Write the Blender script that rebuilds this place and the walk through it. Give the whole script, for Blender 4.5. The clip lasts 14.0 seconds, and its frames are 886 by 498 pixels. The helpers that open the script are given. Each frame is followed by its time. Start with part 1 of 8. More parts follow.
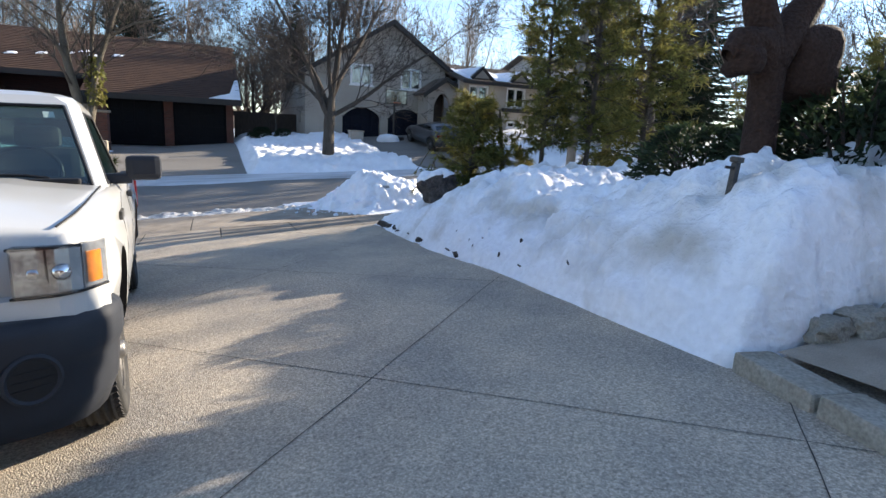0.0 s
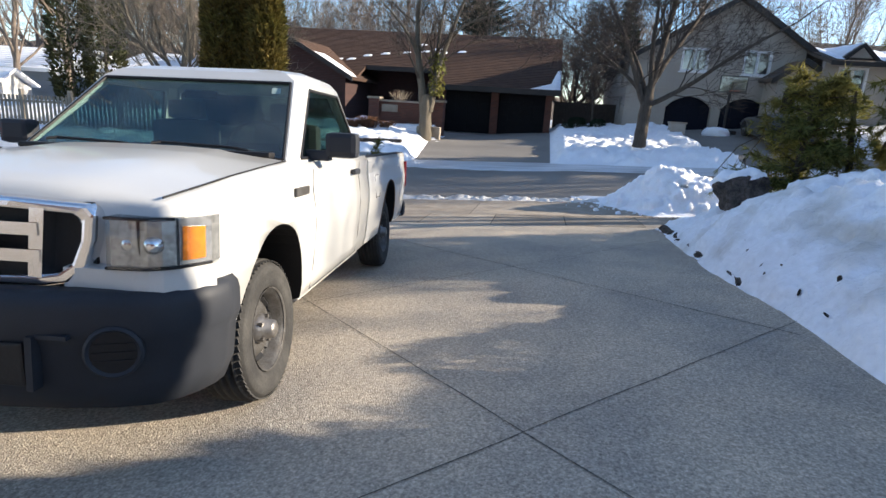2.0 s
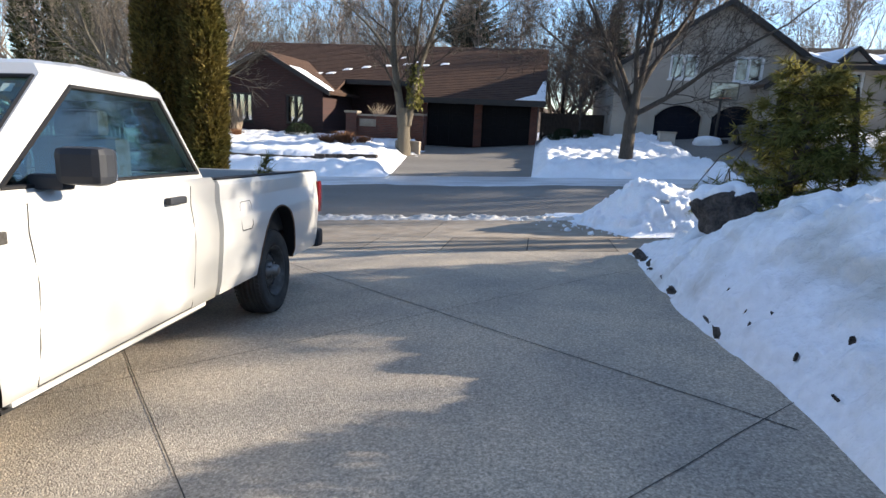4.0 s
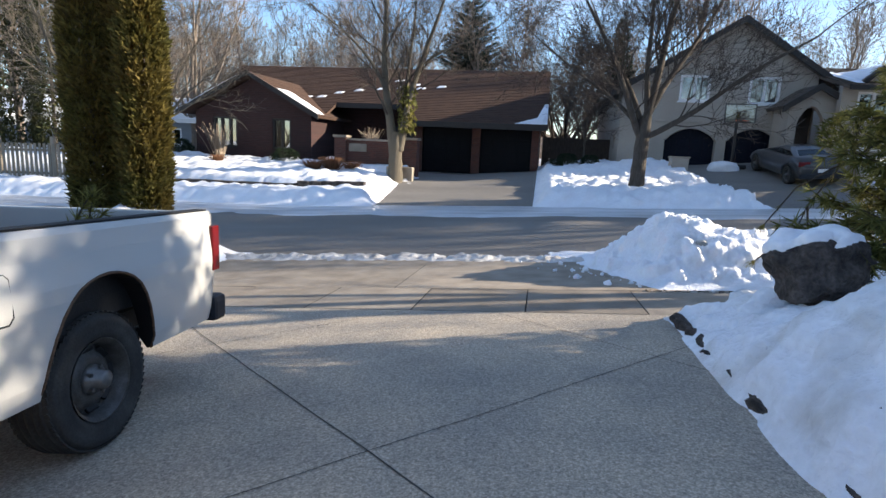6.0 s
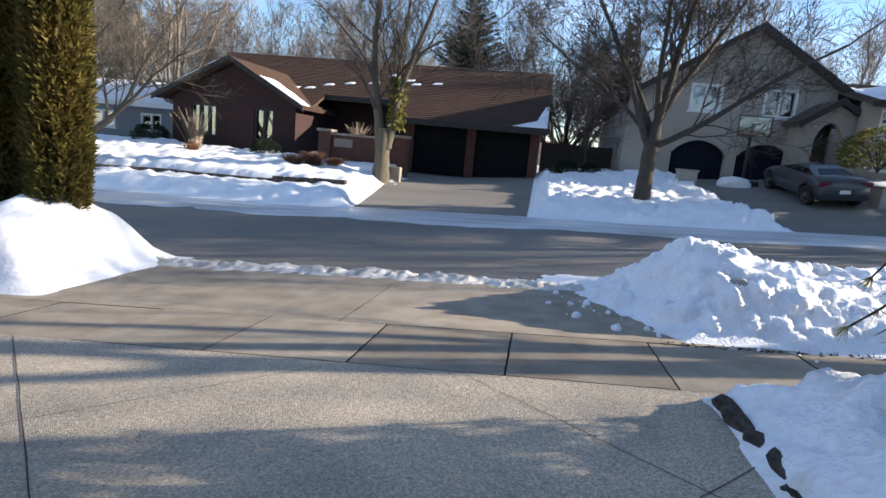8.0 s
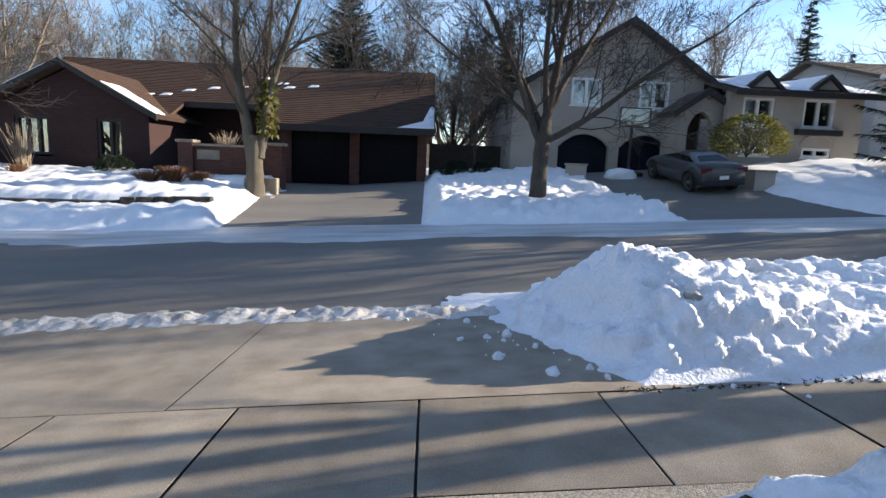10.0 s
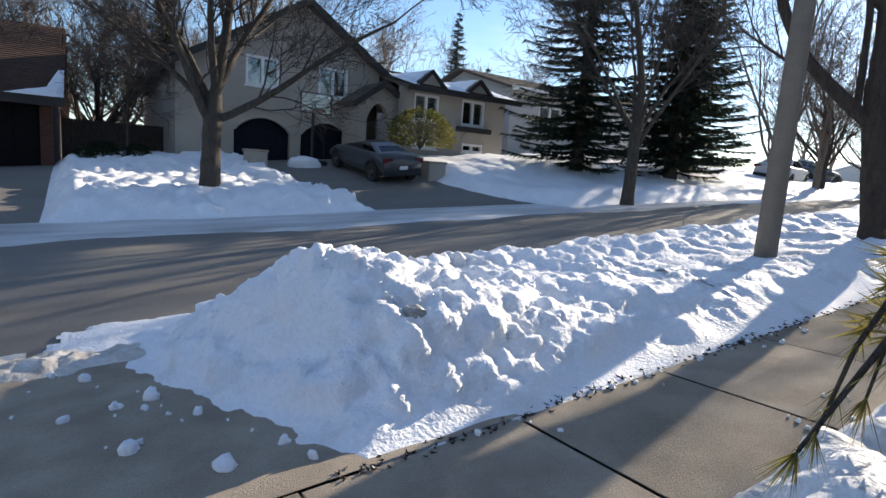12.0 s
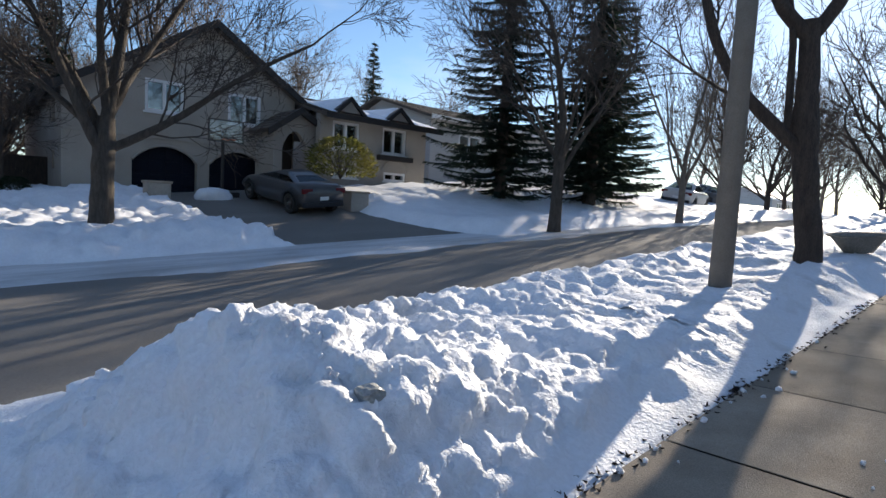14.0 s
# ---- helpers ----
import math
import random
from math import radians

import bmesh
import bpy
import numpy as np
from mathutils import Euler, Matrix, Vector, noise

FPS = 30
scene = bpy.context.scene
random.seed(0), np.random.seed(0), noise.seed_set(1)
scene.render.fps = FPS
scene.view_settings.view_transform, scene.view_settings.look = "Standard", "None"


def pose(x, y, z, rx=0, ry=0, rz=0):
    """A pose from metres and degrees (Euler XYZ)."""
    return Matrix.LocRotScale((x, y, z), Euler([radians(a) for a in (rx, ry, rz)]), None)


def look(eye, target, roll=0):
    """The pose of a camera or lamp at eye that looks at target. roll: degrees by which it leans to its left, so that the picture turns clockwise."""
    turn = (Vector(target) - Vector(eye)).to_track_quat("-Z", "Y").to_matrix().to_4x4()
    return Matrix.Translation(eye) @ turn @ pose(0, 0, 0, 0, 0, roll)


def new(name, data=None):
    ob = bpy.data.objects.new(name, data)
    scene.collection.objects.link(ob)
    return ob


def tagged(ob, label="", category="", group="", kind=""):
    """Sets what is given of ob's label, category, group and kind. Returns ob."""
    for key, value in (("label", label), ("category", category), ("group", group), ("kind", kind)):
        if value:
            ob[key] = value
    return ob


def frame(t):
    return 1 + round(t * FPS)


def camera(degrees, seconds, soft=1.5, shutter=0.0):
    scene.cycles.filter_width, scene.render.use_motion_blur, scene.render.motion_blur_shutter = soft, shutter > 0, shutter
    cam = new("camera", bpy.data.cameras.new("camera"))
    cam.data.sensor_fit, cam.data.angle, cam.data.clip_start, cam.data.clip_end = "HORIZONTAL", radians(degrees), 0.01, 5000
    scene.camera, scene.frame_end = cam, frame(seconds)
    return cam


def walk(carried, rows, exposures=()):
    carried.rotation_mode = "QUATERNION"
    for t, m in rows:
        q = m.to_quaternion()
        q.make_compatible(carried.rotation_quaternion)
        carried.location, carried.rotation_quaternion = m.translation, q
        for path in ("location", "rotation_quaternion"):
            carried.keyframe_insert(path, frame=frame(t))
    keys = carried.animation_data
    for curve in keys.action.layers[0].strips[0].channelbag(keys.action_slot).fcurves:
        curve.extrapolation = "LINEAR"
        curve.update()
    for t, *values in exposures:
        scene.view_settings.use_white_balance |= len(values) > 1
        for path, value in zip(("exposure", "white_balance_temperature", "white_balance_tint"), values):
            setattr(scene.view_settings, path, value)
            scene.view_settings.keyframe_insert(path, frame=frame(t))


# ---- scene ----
cam = camera(77.4, 14.0)
PATH = [
    (0, (2.167, 1.06, 1.305), (2.903, 2.881, 0.927), -2.1),
    (0.5, (2.424, 1.083, 1.291), (2.417, 3.056, 0.968), -0.8),
    (1, (2.525, 1.184, 1.292), (1.997, 3.086, 0.97), 0.6),
    (1.2, (2.547, 1.298, 1.294), (1.996, 3.2, 1.015), 1.3),
    (1.5, (2.649, 1.463, 1.281), (2.196, 3.385, 0.964), 2.2),
    (2, (2.922, 1.734, 1.243), (2.578, 3.667, 0.861), -0.2),
    (2.5, (3.143, 1.968, 1.213), (2.771, 3.864, 0.694), -1.6),
    (3, (3.285, 2.262, 1.192), (2.98, 4.169, 0.673), -0.8),
    (3.5, (3.411, 2.603, 1.213), (3.129, 4.535, 0.783), 0.1),
    (3.7, (3.46, 2.751, 1.221), (3.147, 4.689, 0.838), -0.6),
    (5.8, (3.486, 4.656, 1.269), (3.078, 6.599, 1.028), -1.9),
    (6, (3.474, 4.828, 1.266), (3.118, 6.782, 1.025), -1.3),
    (6.5, (3.481, 5.276, 1.27), (3.244, 7.243, 1.002), 0.5),
    (7, (3.544, 5.677, 1.295), (3.232, 7.64, 1.064), 1.3),
    (7.2, (3.535, 5.816, 1.292), (3.189, 7.772, 1.061), 1.6),
    (9.3, (3.418, 7.378, 1.309), (3.233, 9.355, 1.073), -0.8),
    (9.5, (3.408, 7.502, 1.306), (3.294, 9.486, 1.078), -1.3),
    (10, (3.423, 7.832, 1.329), (3.461, 9.82, 1.111), -2.1),
    (10.5, (3.496, 8.164, 1.292), (3.828, 10.122, 1.055), -1.7),
    (11, (3.599, 8.59, 1.279), (4.219, 10.476, 1.031), -0.5),
    (11.5, (3.741, 8.88, 1.282), (4.583, 10.675, 1.019), -0.6),
    (12, (3.827, 9.181, 1.256), (4.903, 10.843, 0.973), -1.2),
    (12.5, (3.89, 9.492, 1.247), (5.147, 11.02, 0.949), -1.9),
    (13, (3.973, 9.694, 1.234), (5.341, 11.122, 0.936), -2.4),
    (13.5, (4.056, 9.818, 1.246), (5.458, 11.217, 0.971), -2.9),
    (14, (4.077, 9.887, 1.293), (5.393, 11.381, 1.102), -2.1),
]
# The drive and the street fall towards +y and climb towards +x; the path is laid on that slope.
UP = Vector((0.076, -0.049, 1.0)).normalized()
EAST = (Vector((1, 0, 0)) - UP * UP.x).normalized()
SLOPE = Matrix.Translation((3, 11.2, 0)) @ Matrix((EAST, UP.cross(EAST), UP)).to_4x4() @ Matrix.Translation((-3, -11.2, 0))
walk(cam, [(t, SLOPE @ look(eye, target, roll)) for t, eye, target, roll in PATH],
     exposures=[(0.0, 1.62, 6450, 10), (1.0, 1.47, 6450, 10), (3.0, 1.55, 6450, 10), (7.0, 1.48, 6500, 10), (9.5, 1.32, 6450, 10), (11.5, 1.2, 6550, 10), (14.0, 0.80, 6350, 10)])

# ---- light ----
SUN_AZ, SUN_EL = radians(77.0), radians(19.5)
world = bpy.data.worlds.new("sky")
scene.world = world
world.use_nodes = True
_n = world.node_tree.nodes
_sky = _n.new("ShaderNodeTexSky")
_sky.sky_type, _sky.sun_disc = "NISHITA", False
_sky.sun_elevation, _sky.sun_rotation = SUN_EL, SUN_AZ
_sky.air_density, _sky.dust_density, _sky.ozone_density = 0.92, 0.12, 3.0
# thin streaks of cloud over the clear sky
_co = _n.new("ShaderNodeTexCoord")
_mp = _n.new("ShaderNodeMapping")
_mp.inputs["Scale"].default_value = (1.2, 2.6, 5.5)
_mp.inputs["Rotation"].default_value = (0.0, 0.25, 0.5)
_cl = _n.new("ShaderNodeTexNoise")
_cl.inputs["Scale"].default_value, _cl.inputs["Detail"].default_value, _cl.inputs["Roughness"].default_value = 1.6, 7.0, 0.55
_rp = _n.new("ShaderNodeValToRGB")
_rp.color_ramp.elements[0].position, _rp.color_ramp.elements[1].position = 0.48, 0.72
_rp.color_ramp.elements[1].color = (0.38, 0.38, 0.38, 1)
_mx = _n.new("ShaderNodeMix")
_mx.data_type = "RGBA"
_mx.inputs[7].default_value = (5.0, 5.4, 6.0, 1)
_bg = _n["Background"]
_bg.inputs[1].default_value = 0.10
_l = world.node_tree.links.new
_l(_co.outputs["Generated"], _mp.inputs[0]); _l(_mp.outputs[0], _cl.inputs["Vector"]); _l(_cl.outputs["Fac"], _rp.inputs[0])
_l(_rp.outputs[0], _mx.inputs[0]); _l(_sky.outputs[0], _mx.inputs[6]); _l(_mx.outputs[2], _bg.inputs[0])

sun = new("sun", bpy.data.lights.new("sun", "SUN"))
sun.data.energy, sun.data.angle, sun.data.color = 4.7, radians(0.6), (1.0, 0.87, 0.70)
sun.matrix_world = look((0, 0, 50), (-math.sin(SUN_AZ) * math.cos(SUN_EL), -math.cos(SUN_AZ) * math.cos(SUN_EL), 50 - math.sin(SUN_EL)))


# ---- materials ----
def mat(name, base, rough=0.8, metal=0.0, var=0.25, scale=4.0, fine=60.0, bump=0.2, bump_dist=0.01, second=None, spec=0.4,
        island=0.0, obj=0.0, coord="Object", stretch=(1, 1, 1), coarse_pos=(0.35, 0.7)):
    """A surface with coarse patches, fine grain and a little relief. second: the colour of the patches."""
    m = bpy.data.materials.new(name)
    m.use_nodes = True
    nt = m.node_tree
    n, ln = nt.nodes, nt.links.new
    b = n["Principled BSDF"]
    b.inputs["Roughness"].default_value, b.inputs["Metallic"].default_value = rough, metal
    b.inputs["Specular IOR Level"].default_value = spec
    co = n.new("ShaderNodeTexCoord")
    mp = n.new("ShaderNodeMapping")
    mp.inputs["Scale"].default_value = stretch
    ln(co.outputs[coord], mp.inputs[0])
    n1, n2 = n.new("ShaderNodeTexNoise"), n.new("ShaderNodeTexNoise")
    n1.inputs["Scale"].default_value, n1.inputs["Detail"].default_value = scale, 5.0
    n2.inputs["Scale"].default_value, n2.inputs["Detail"].default_value = fine, 3.0
    ln(mp.outputs[0], n1.inputs["Vector"]); ln(mp.outputs[0], n2.inputs["Vector"])
    rp = n.new("ShaderNodeValToRGB")
    rp.color_ramp.elements[0].position, rp.color_ramp.elements[1].position = coarse_pos
    sec = second or tuple(c * (1 - var) for c in base)
    rp.color_ramp.elements[0].color = (*base, 1)
    rp.color_ramp.elements[1].color = (*sec, 1)
    ln(n1.outputs["Fac"], rp.inputs[0])
    hs = n.new("ShaderNodeHueSaturation")
    mr = n.new("ShaderNodeMapRange")
    mr.inputs["To Min"].default_value, mr.inputs["To Max"].default_value = 1 - var, 1 + var
    mr.inputs["From Min"].default_value, mr.inputs["From Max"].default_value = 0.25, 0.75
    ln(n2.outputs["Fac"], mr.inputs["Value"])
    val = mr.outputs[0]
    for amount, node, sock in ((island, "ShaderNodeNewGeometry", "Random Per Island"), (obj, "ShaderNodeObjectInfo", "Random")):
        if amount:
            g, r2, mu = n.new(node), n.new("ShaderNodeMapRange"), n.new("ShaderNodeMath")
            r2.inputs["To Min"].default_value, r2.inputs["To Max"].default_value = 1 - amount, 1 + amount
            mu.operation = "MULTIPLY"
            ln(g.outputs[sock], r2.inputs["Value"]); ln(r2.outputs[0], mu.inputs[0]); ln(val, mu.inputs[1])
            val = mu.outputs[0]
    ln(val, hs.inputs["Value"]); ln(rp.outputs[0], hs.inputs["Color"]); ln(hs.outputs[0], b.inputs["Base Color"])
    if bump:
        bp = n.new("ShaderNodeBump")
        bp.inputs["Strength"].default_value, bp.inputs["Distance"].default_value = bump, bump_dist
        ln(n2.outputs["Fac"], bp.inputs["Height"]); ln(bp.outputs[0], b.inputs["Normal"])
    return m


def glass(name, tint=(0.6, 0.7, 0.72), rough=0.03, clear=0.5, mirror=0.12):
    """A thin pane: part mirror, part see-through."""
    m = bpy.data.materials.new(name)
    m.use_nodes = True
    n, ln = m.node_tree.nodes, m.node_tree.links.new
    tr, gl, mx = (n.new("ShaderNode" + k) for k in ("BsdfTransparent", "BsdfGlossy", "MixShader"))
    tr.inputs[0].default_value = (*[c * clear for c in tint], 1)
    gl.inputs["Roughness"].default_value = rough
    mx.inputs[0].default_value = mirror
    ln(tr.outputs[0], mx.inputs[1]); ln(gl.outputs[0], mx.inputs[2])
    ln(mx.outputs[0], n["Material Output"].inputs[0])
    return m


M_SNOW = mat("snow", (0.86, 0.88, 0.92), 0.6, var=0.05, scale=2.5, fine=22, bump=0.3, bump_dist=0.02, second=(0.78, 0.80, 0.84), spec=0.3)
M_SNOW_OLD = mat("old_snow", (0.84, 0.86, 0.90), 0.65, var=0.07, scale=1.6, fine=16, bump=0.9, bump_dist=0.035, second=(0.52, 0.50, 0.46), spec=0.25, coarse_pos=(0.49, 0.74))
M_SNOW_PILE = mat("shovelled_snow", (0.86, 0.88, 0.92), 0.65, var=0.06, scale=2.2, fine=38, bump=0.7, bump_dist=0.018, second=(0.66, 0.66, 0.66), spec=0.25, coarse_pos=(0.54, 0.76))
M_ICE = mat("road_ice", (0.70, 0.71, 0.73), 0.35, var=0.15, scale=1.2, fine=20, bump=0.3, second=(0.40, 0.40, 0.40), spec=0.5, stretch=(0.5, 2.5, 1))
M_ASPHALT = mat("asphalt", (0.185, 0.172, 0.156), 0.85, spec=0.25, var=0.22, scale=0.5, fine=120, bump=0.4, second=(0.235, 0.22, 0.20), stretch=(0.35, 1.6, 1))
def aggregate(name):
    """Pebbles showing in washed concrete: each a cell of its own tone, standing a little proud."""
    m = mat(name, (0.46, 0.395, 0.31), 0.88, spec=0.2, var=0.36, scale=1.3, fine=60, bump=0, second=(0.31, 0.28, 0.24))
    n, ln = m.node_tree.nodes, m.node_tree.links.new
    b = n["Principled BSDF"]
    co, vo = n.new("ShaderNodeTexCoord"), n.new("ShaderNodeTexVoronoi")
    vo.inputs["Scale"].default_value = 125.0
    ln(co.outputs["Object"], vo.inputs["Vector"])
    bw, mr, mu = n.new("ShaderNodeRGBToBW"), n.new("ShaderNodeMapRange"), n.new("ShaderNodeMix")
    mr.inputs["From Min"].default_value, mr.inputs["From Max"].default_value = 0.2, 0.8
    mr.inputs["To Min"].default_value, mr.inputs["To Max"].default_value = 0.78, 1.22
    ln(vo.outputs["Color"], bw.inputs[0]); ln(bw.outputs[0], mr.inputs["Value"])
    mu.data_type, mu.blend_type = "RGBA", "MULTIPLY"
    mu.inputs[0].default_value = 1.0
    src = b.inputs["Base Color"].links[0].from_socket
    ln(src, mu.inputs[6]); ln(mr.outputs[0], mu.inputs[7]); ln(mu.outputs[2], b.inputs["Base Color"])
    bp = n.new("ShaderNodeBump")
    bp.inputs["Strength"].default_value, bp.inputs["Distance"].default_value, bp.invert = 0.6, 0.005, True
    ln(vo.outputs["Distance"], bp.inputs["Height"]); ln(bp.outputs[0], b.inputs["Normal"])
    return m


M_AGG = aggregate("exposed_aggregate")
M_CONC = mat("concrete", (0.335, 0.290, 0.235), 0.9, spec=0.12, var=0.22, scale=3.0, fine=140, bump=0.35, second=(0.235, 0.20, 0.16), obj=0.14)
M_JOINT = mat("joint", (0.07, 0.065, 0.06), 0.95, var=0.3)
M_BRICK = mat("brown_brick", (0.12, 0.048, 0.036), 0.9, var=0.3, scale=3, fine=30, second=(0.10, 0.045, 0.035))
M_ROOF = mat("brown_shingles", (0.085, 0.054, 0.041), 0.95, spec=0.1, var=0.25, scale=2, fine=25, second=(0.068, 0.045, 0.036), bump=0.4)
M_ROOF_G = mat("grey_shingles", (0.14, 0.115, 0.095), 0.9, var=0.25, scale=2, fine=25, bump=0.4)
M_STUCCO = mat("grey_stucco", (0.40, 0.36, 0.31), 0.9, var=0.14, scale=1.2, fine=40, bump=0.3, second=(0.34, 0.305, 0.262))
M_WHITE = mat("white_paint", (0.78, 0.78, 0.77), 0.5, var=0.05)
M_DARK = mat("dark_trim", (0.03, 0.027, 0.026), 0.6, var=0.2)
M_BLACKDOOR = mat("black_door", (0.006, 0.006, 0.008), 0.6, spec=0.12, var=0.15)
M_NAVY = mat("navy_door", (0.006, 0.008, 0.018), 0.55, spec=0.15, var=0.15)
M_WOODF = mat("fence_wood", (0.24, 0.205, 0.16), 0.85, var=0.25, scale=3, fine=30, stretch=(4, 4, 0.6), obj=0.15)
M_WIN = glass("window_glass", (0.60, 0.68, 0.70), 0.03, 0.6, 0.3)
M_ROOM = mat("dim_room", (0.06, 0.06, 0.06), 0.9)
M_BARK = mat("bark", (0.10, 0.083, 0.067), 0.95, var=0.35, scale=6, fine=40, bump=1.0, bump_dist=0.03, second=(0.055, 0.045, 0.037), stretch=(3, 3, 0.7))
M_TWIG = mat("twigs", (0.075, 0.06, 0.05), 0.95, var=0.3, bump=0)
M_STONE = mat("boulder_stone", (0.115, 0.098, 0.086), 0.9, spec=0.2, var=0.45, scale=7, fine=38, bump=1.0, bump_dist=0.04, second=(0.032, 0.028, 0.027))
M_SLUSH = mat("trodden_slush", (0.66, 0.64, 0.61), 0.6, var=0.14, scale=3.5, fine=24, bump=0.7, bump_dist=0.02, second=(0.40, 0.37, 0.33), spec=0.3, coarse_pos=(0.42, 0.68))


# ---- small makers ----
def bm_mesh(name, bm, material, smooth=False):
    me = bpy.data.meshes.new(name)
    bm.normal_update()
    bm.to_mesh(me)
    bm.free()
    for k in (material if isinstance(material, (list, tuple)) else [material]):
        me.materials.append(k)
    if smooth:
        me.polygons.foreach_set("use_smooth", [True] * len(me.polygons))
    return me


def part(name, bm, material, parent=None, label="", smooth=False, m=None):
    """One mesh object from a bmesh, under a thing or a part."""
    ob = new(name, bm_mesh(name, bm, material, smooth))
    if parent is not None:
        ob.parent = parent
    if m is not None:
        ob.matrix_basis = m
    if label:
        ob["label"] = label
    return ob


def thing(name, label, category, m=None, group="", kind=""):
    ob = new(name)
    ob.empty_display_size = 0.2
    if m is not None:
        ob.matrix_basis = m
    return tagged(ob, label, category, group, kind)


def add_box(bm, x0, x1, y0, y1, z0, z1, bev=0.0):
    r = bmesh.ops.create_cube(bm, size=1.0, matrix=Matrix.LocRotScale(((x0 + x1) / 2, (y0 + y1) / 2, (z0 + z1) / 2), None, (abs(x1 - x0), abs(y1 - y0), abs(z1 - z0))))
    if bev:
        es = list({e for v in r["verts"] for e in v.link_edges})
        bmesh.ops.bevel(bm, geom=es, offset=bev, segments=2, affect="EDGES", profile=0.6)
    return r["verts"]


def box(*a, bev=0.0):
    bm = bmesh.new()
    add_box(bm, *a, bev=bev)
    return bm


def add_cyl(bm, p, q, r0, r1=None, n=12, caps=True):
    p, q = Vector(p), Vector(q)
    d = q - p
    m = Matrix.Translation((p + q) / 2) @ d.to_track_quat("Z", "Y").to_matrix().to_4x4()
    return bmesh.ops.create_cone(bm, cap_ends=caps, segments=n, radius1=r0, radius2=r0 if r1 is None else r1, depth=d.length, matrix=m)["verts"]


def cyl(*a, **k):
    bm = bmesh.new()
    add_cyl(bm, *a, **k)
    return bm


def prism(points, axis, a, b):
    """A flat outline pushed along an axis. points: pairs in the two other axes, in order."""
    bm = bmesh.new()
    def at(u, v, w):
        return {"x": (w, u, v), "y": (u, w, v), "z": (u, v, w)}[axis]
    lo = [bm.verts.new(at(u, v, a)) for u, v in points]
    hi = [bm.verts.new(at(u, v, b)) for u, v in points]
    n = len(points)
    bm.faces.new(lo[::-1]); bm.faces.new(hi)
    for i in range(n):
        bm.faces.new((lo[i], lo[(i + 1) % n], hi[(i + 1) % n], hi[i]))
    bmesh.ops.recalc_face_normals(bm, faces=bm.faces)
    return bm


def lathe(profile, n=32, axis="x"):
    """Turns (radius, along) pairs round an axis."""
    bm = bmesh.new()
    rings = []
    for r, a in profile:
        ring = []
        for i in range(n):
            c, s = math.cos(2 * math.pi * i / n) * r, math.sin(2 * math.pi * i / n) * r
            ring.append(bm.verts.new((a, c, s) if axis == "x" else (c, s, a)))
        rings.append(ring)
    for p, q in zip(rings, rings[1:]):
        for i in range(n):
            bm.faces.new((p[i], p[(i + 1) % n], q[(i + 1) % n], q[i]))
    bmesh.ops.recalc_face_normals(bm, faces=bm.faces)
    return bm


def smooth01(v):
    v = min(1.0, max(0.0, v))
    return v * v * (3 - 2 * v)


def tube_loop(pts, r, n=8, closed=True):
    bm = bmesh.new()
    k = len(pts)
    for i in range(k if closed else k - 1):
        a, b = Vector(pts[i]), Vector(pts[(i + 1) % k])
        add_cyl(bm, a, b, r, n=n)
        bmesh.ops.create_uvsphere(bm, u_segments=8, v_segments=5, radius=r, matrix=Matrix.Translation(a))
    return bm


def rod(pts, r, n=6):
    """One bent rod through the points, closed at its ends."""
    bm = bmesh.new()
    P = [Vector(p) for p in pts]
    rings, a = [], None
    for k, p in enumerate(P):
        d = (P[min(k + 1, len(P) - 1)] - P[max(k - 1, 0)]).normalized()
        a = (d.orthogonal() if a is None else a - d * a.dot(d)).normalized()
        b = d.cross(a)
        rings.append([bm.verts.new(p + (a * math.cos(2 * math.pi * i / n) + b * math.sin(2 * math.pi * i / n)) * r) for i in range(n)])
    for u, v in zip(rings, rings[1:]):
        for i in range(n):
            bm.faces.new((u[i], u[(i + 1) % n], v[(i + 1) % n], v[i]))
    bm.faces.new(rings[0][::-1]); bm.faces.new(rings[-1])
    return bm


# ---- lie of the land ----
def climb(x):
    """The street's climb towards +x, zero at x = 3."""
    if x < -4:
        return -0.532 + 0.035 * max(x + 4, -30)
    if x < 18:
        return 0.076 * (x - 3)
    d = min(x, 48) - 18
    return 1.14 + 0.076 * d - 0.076 * d * d / 60


def yard(x):
    return 0.45 + 0.09 * min(max(x, 0), 22)


def land(x, y):
    if y < 14:
        return climb(x) - 0.049 * (max(y, -12) - 11.2)
    a = climb(x) - 0.137
    b = 0.7 * climb(x) + 0.05
    if y < 20:
        return a + (b - a) * smooth01((y - 14) / 6)
    return b + (yard(x) - b) * smooth01((y - 20) / 9.5)


def sheet(name, xs, ys, zf, material, keep=None, smooth=True):
    """A sheet over a net of xs and ys at height zf(x, y); faces outside keep(x, y) are left out."""
    verts, faces, ids = [], [], {}
    def vid(i, j):
        if (i, j) not in ids:
            ids[i, j] = len(verts)
            verts.append((xs[i], ys[j], zf(xs[i], ys[j])))
        return ids[i, j]
    for i in range(len(xs) - 1):
        for j in range(len(ys) - 1):
            if keep is None or keep((xs[i] + xs[i + 1]) / 2, (ys[j] + ys[j + 1]) / 2):
                faces.append((vid(i, j), vid(i + 1, j), vid(i + 1, j + 1), vid(i, j + 1)))
    me = bpy.data.meshes.new(name)
    me.from_pydata(verts, [], faces)
    me.materials.append(material)
    if smooth:
        me.polygons.foreach_set("use_smooth", [True] * len(me.polygons))
    return new(name, me)


def span(a, b, step):
    n = max(1, round((b - a) / step))
    return [a + (b - a) * i / n for i in range(n + 1)]


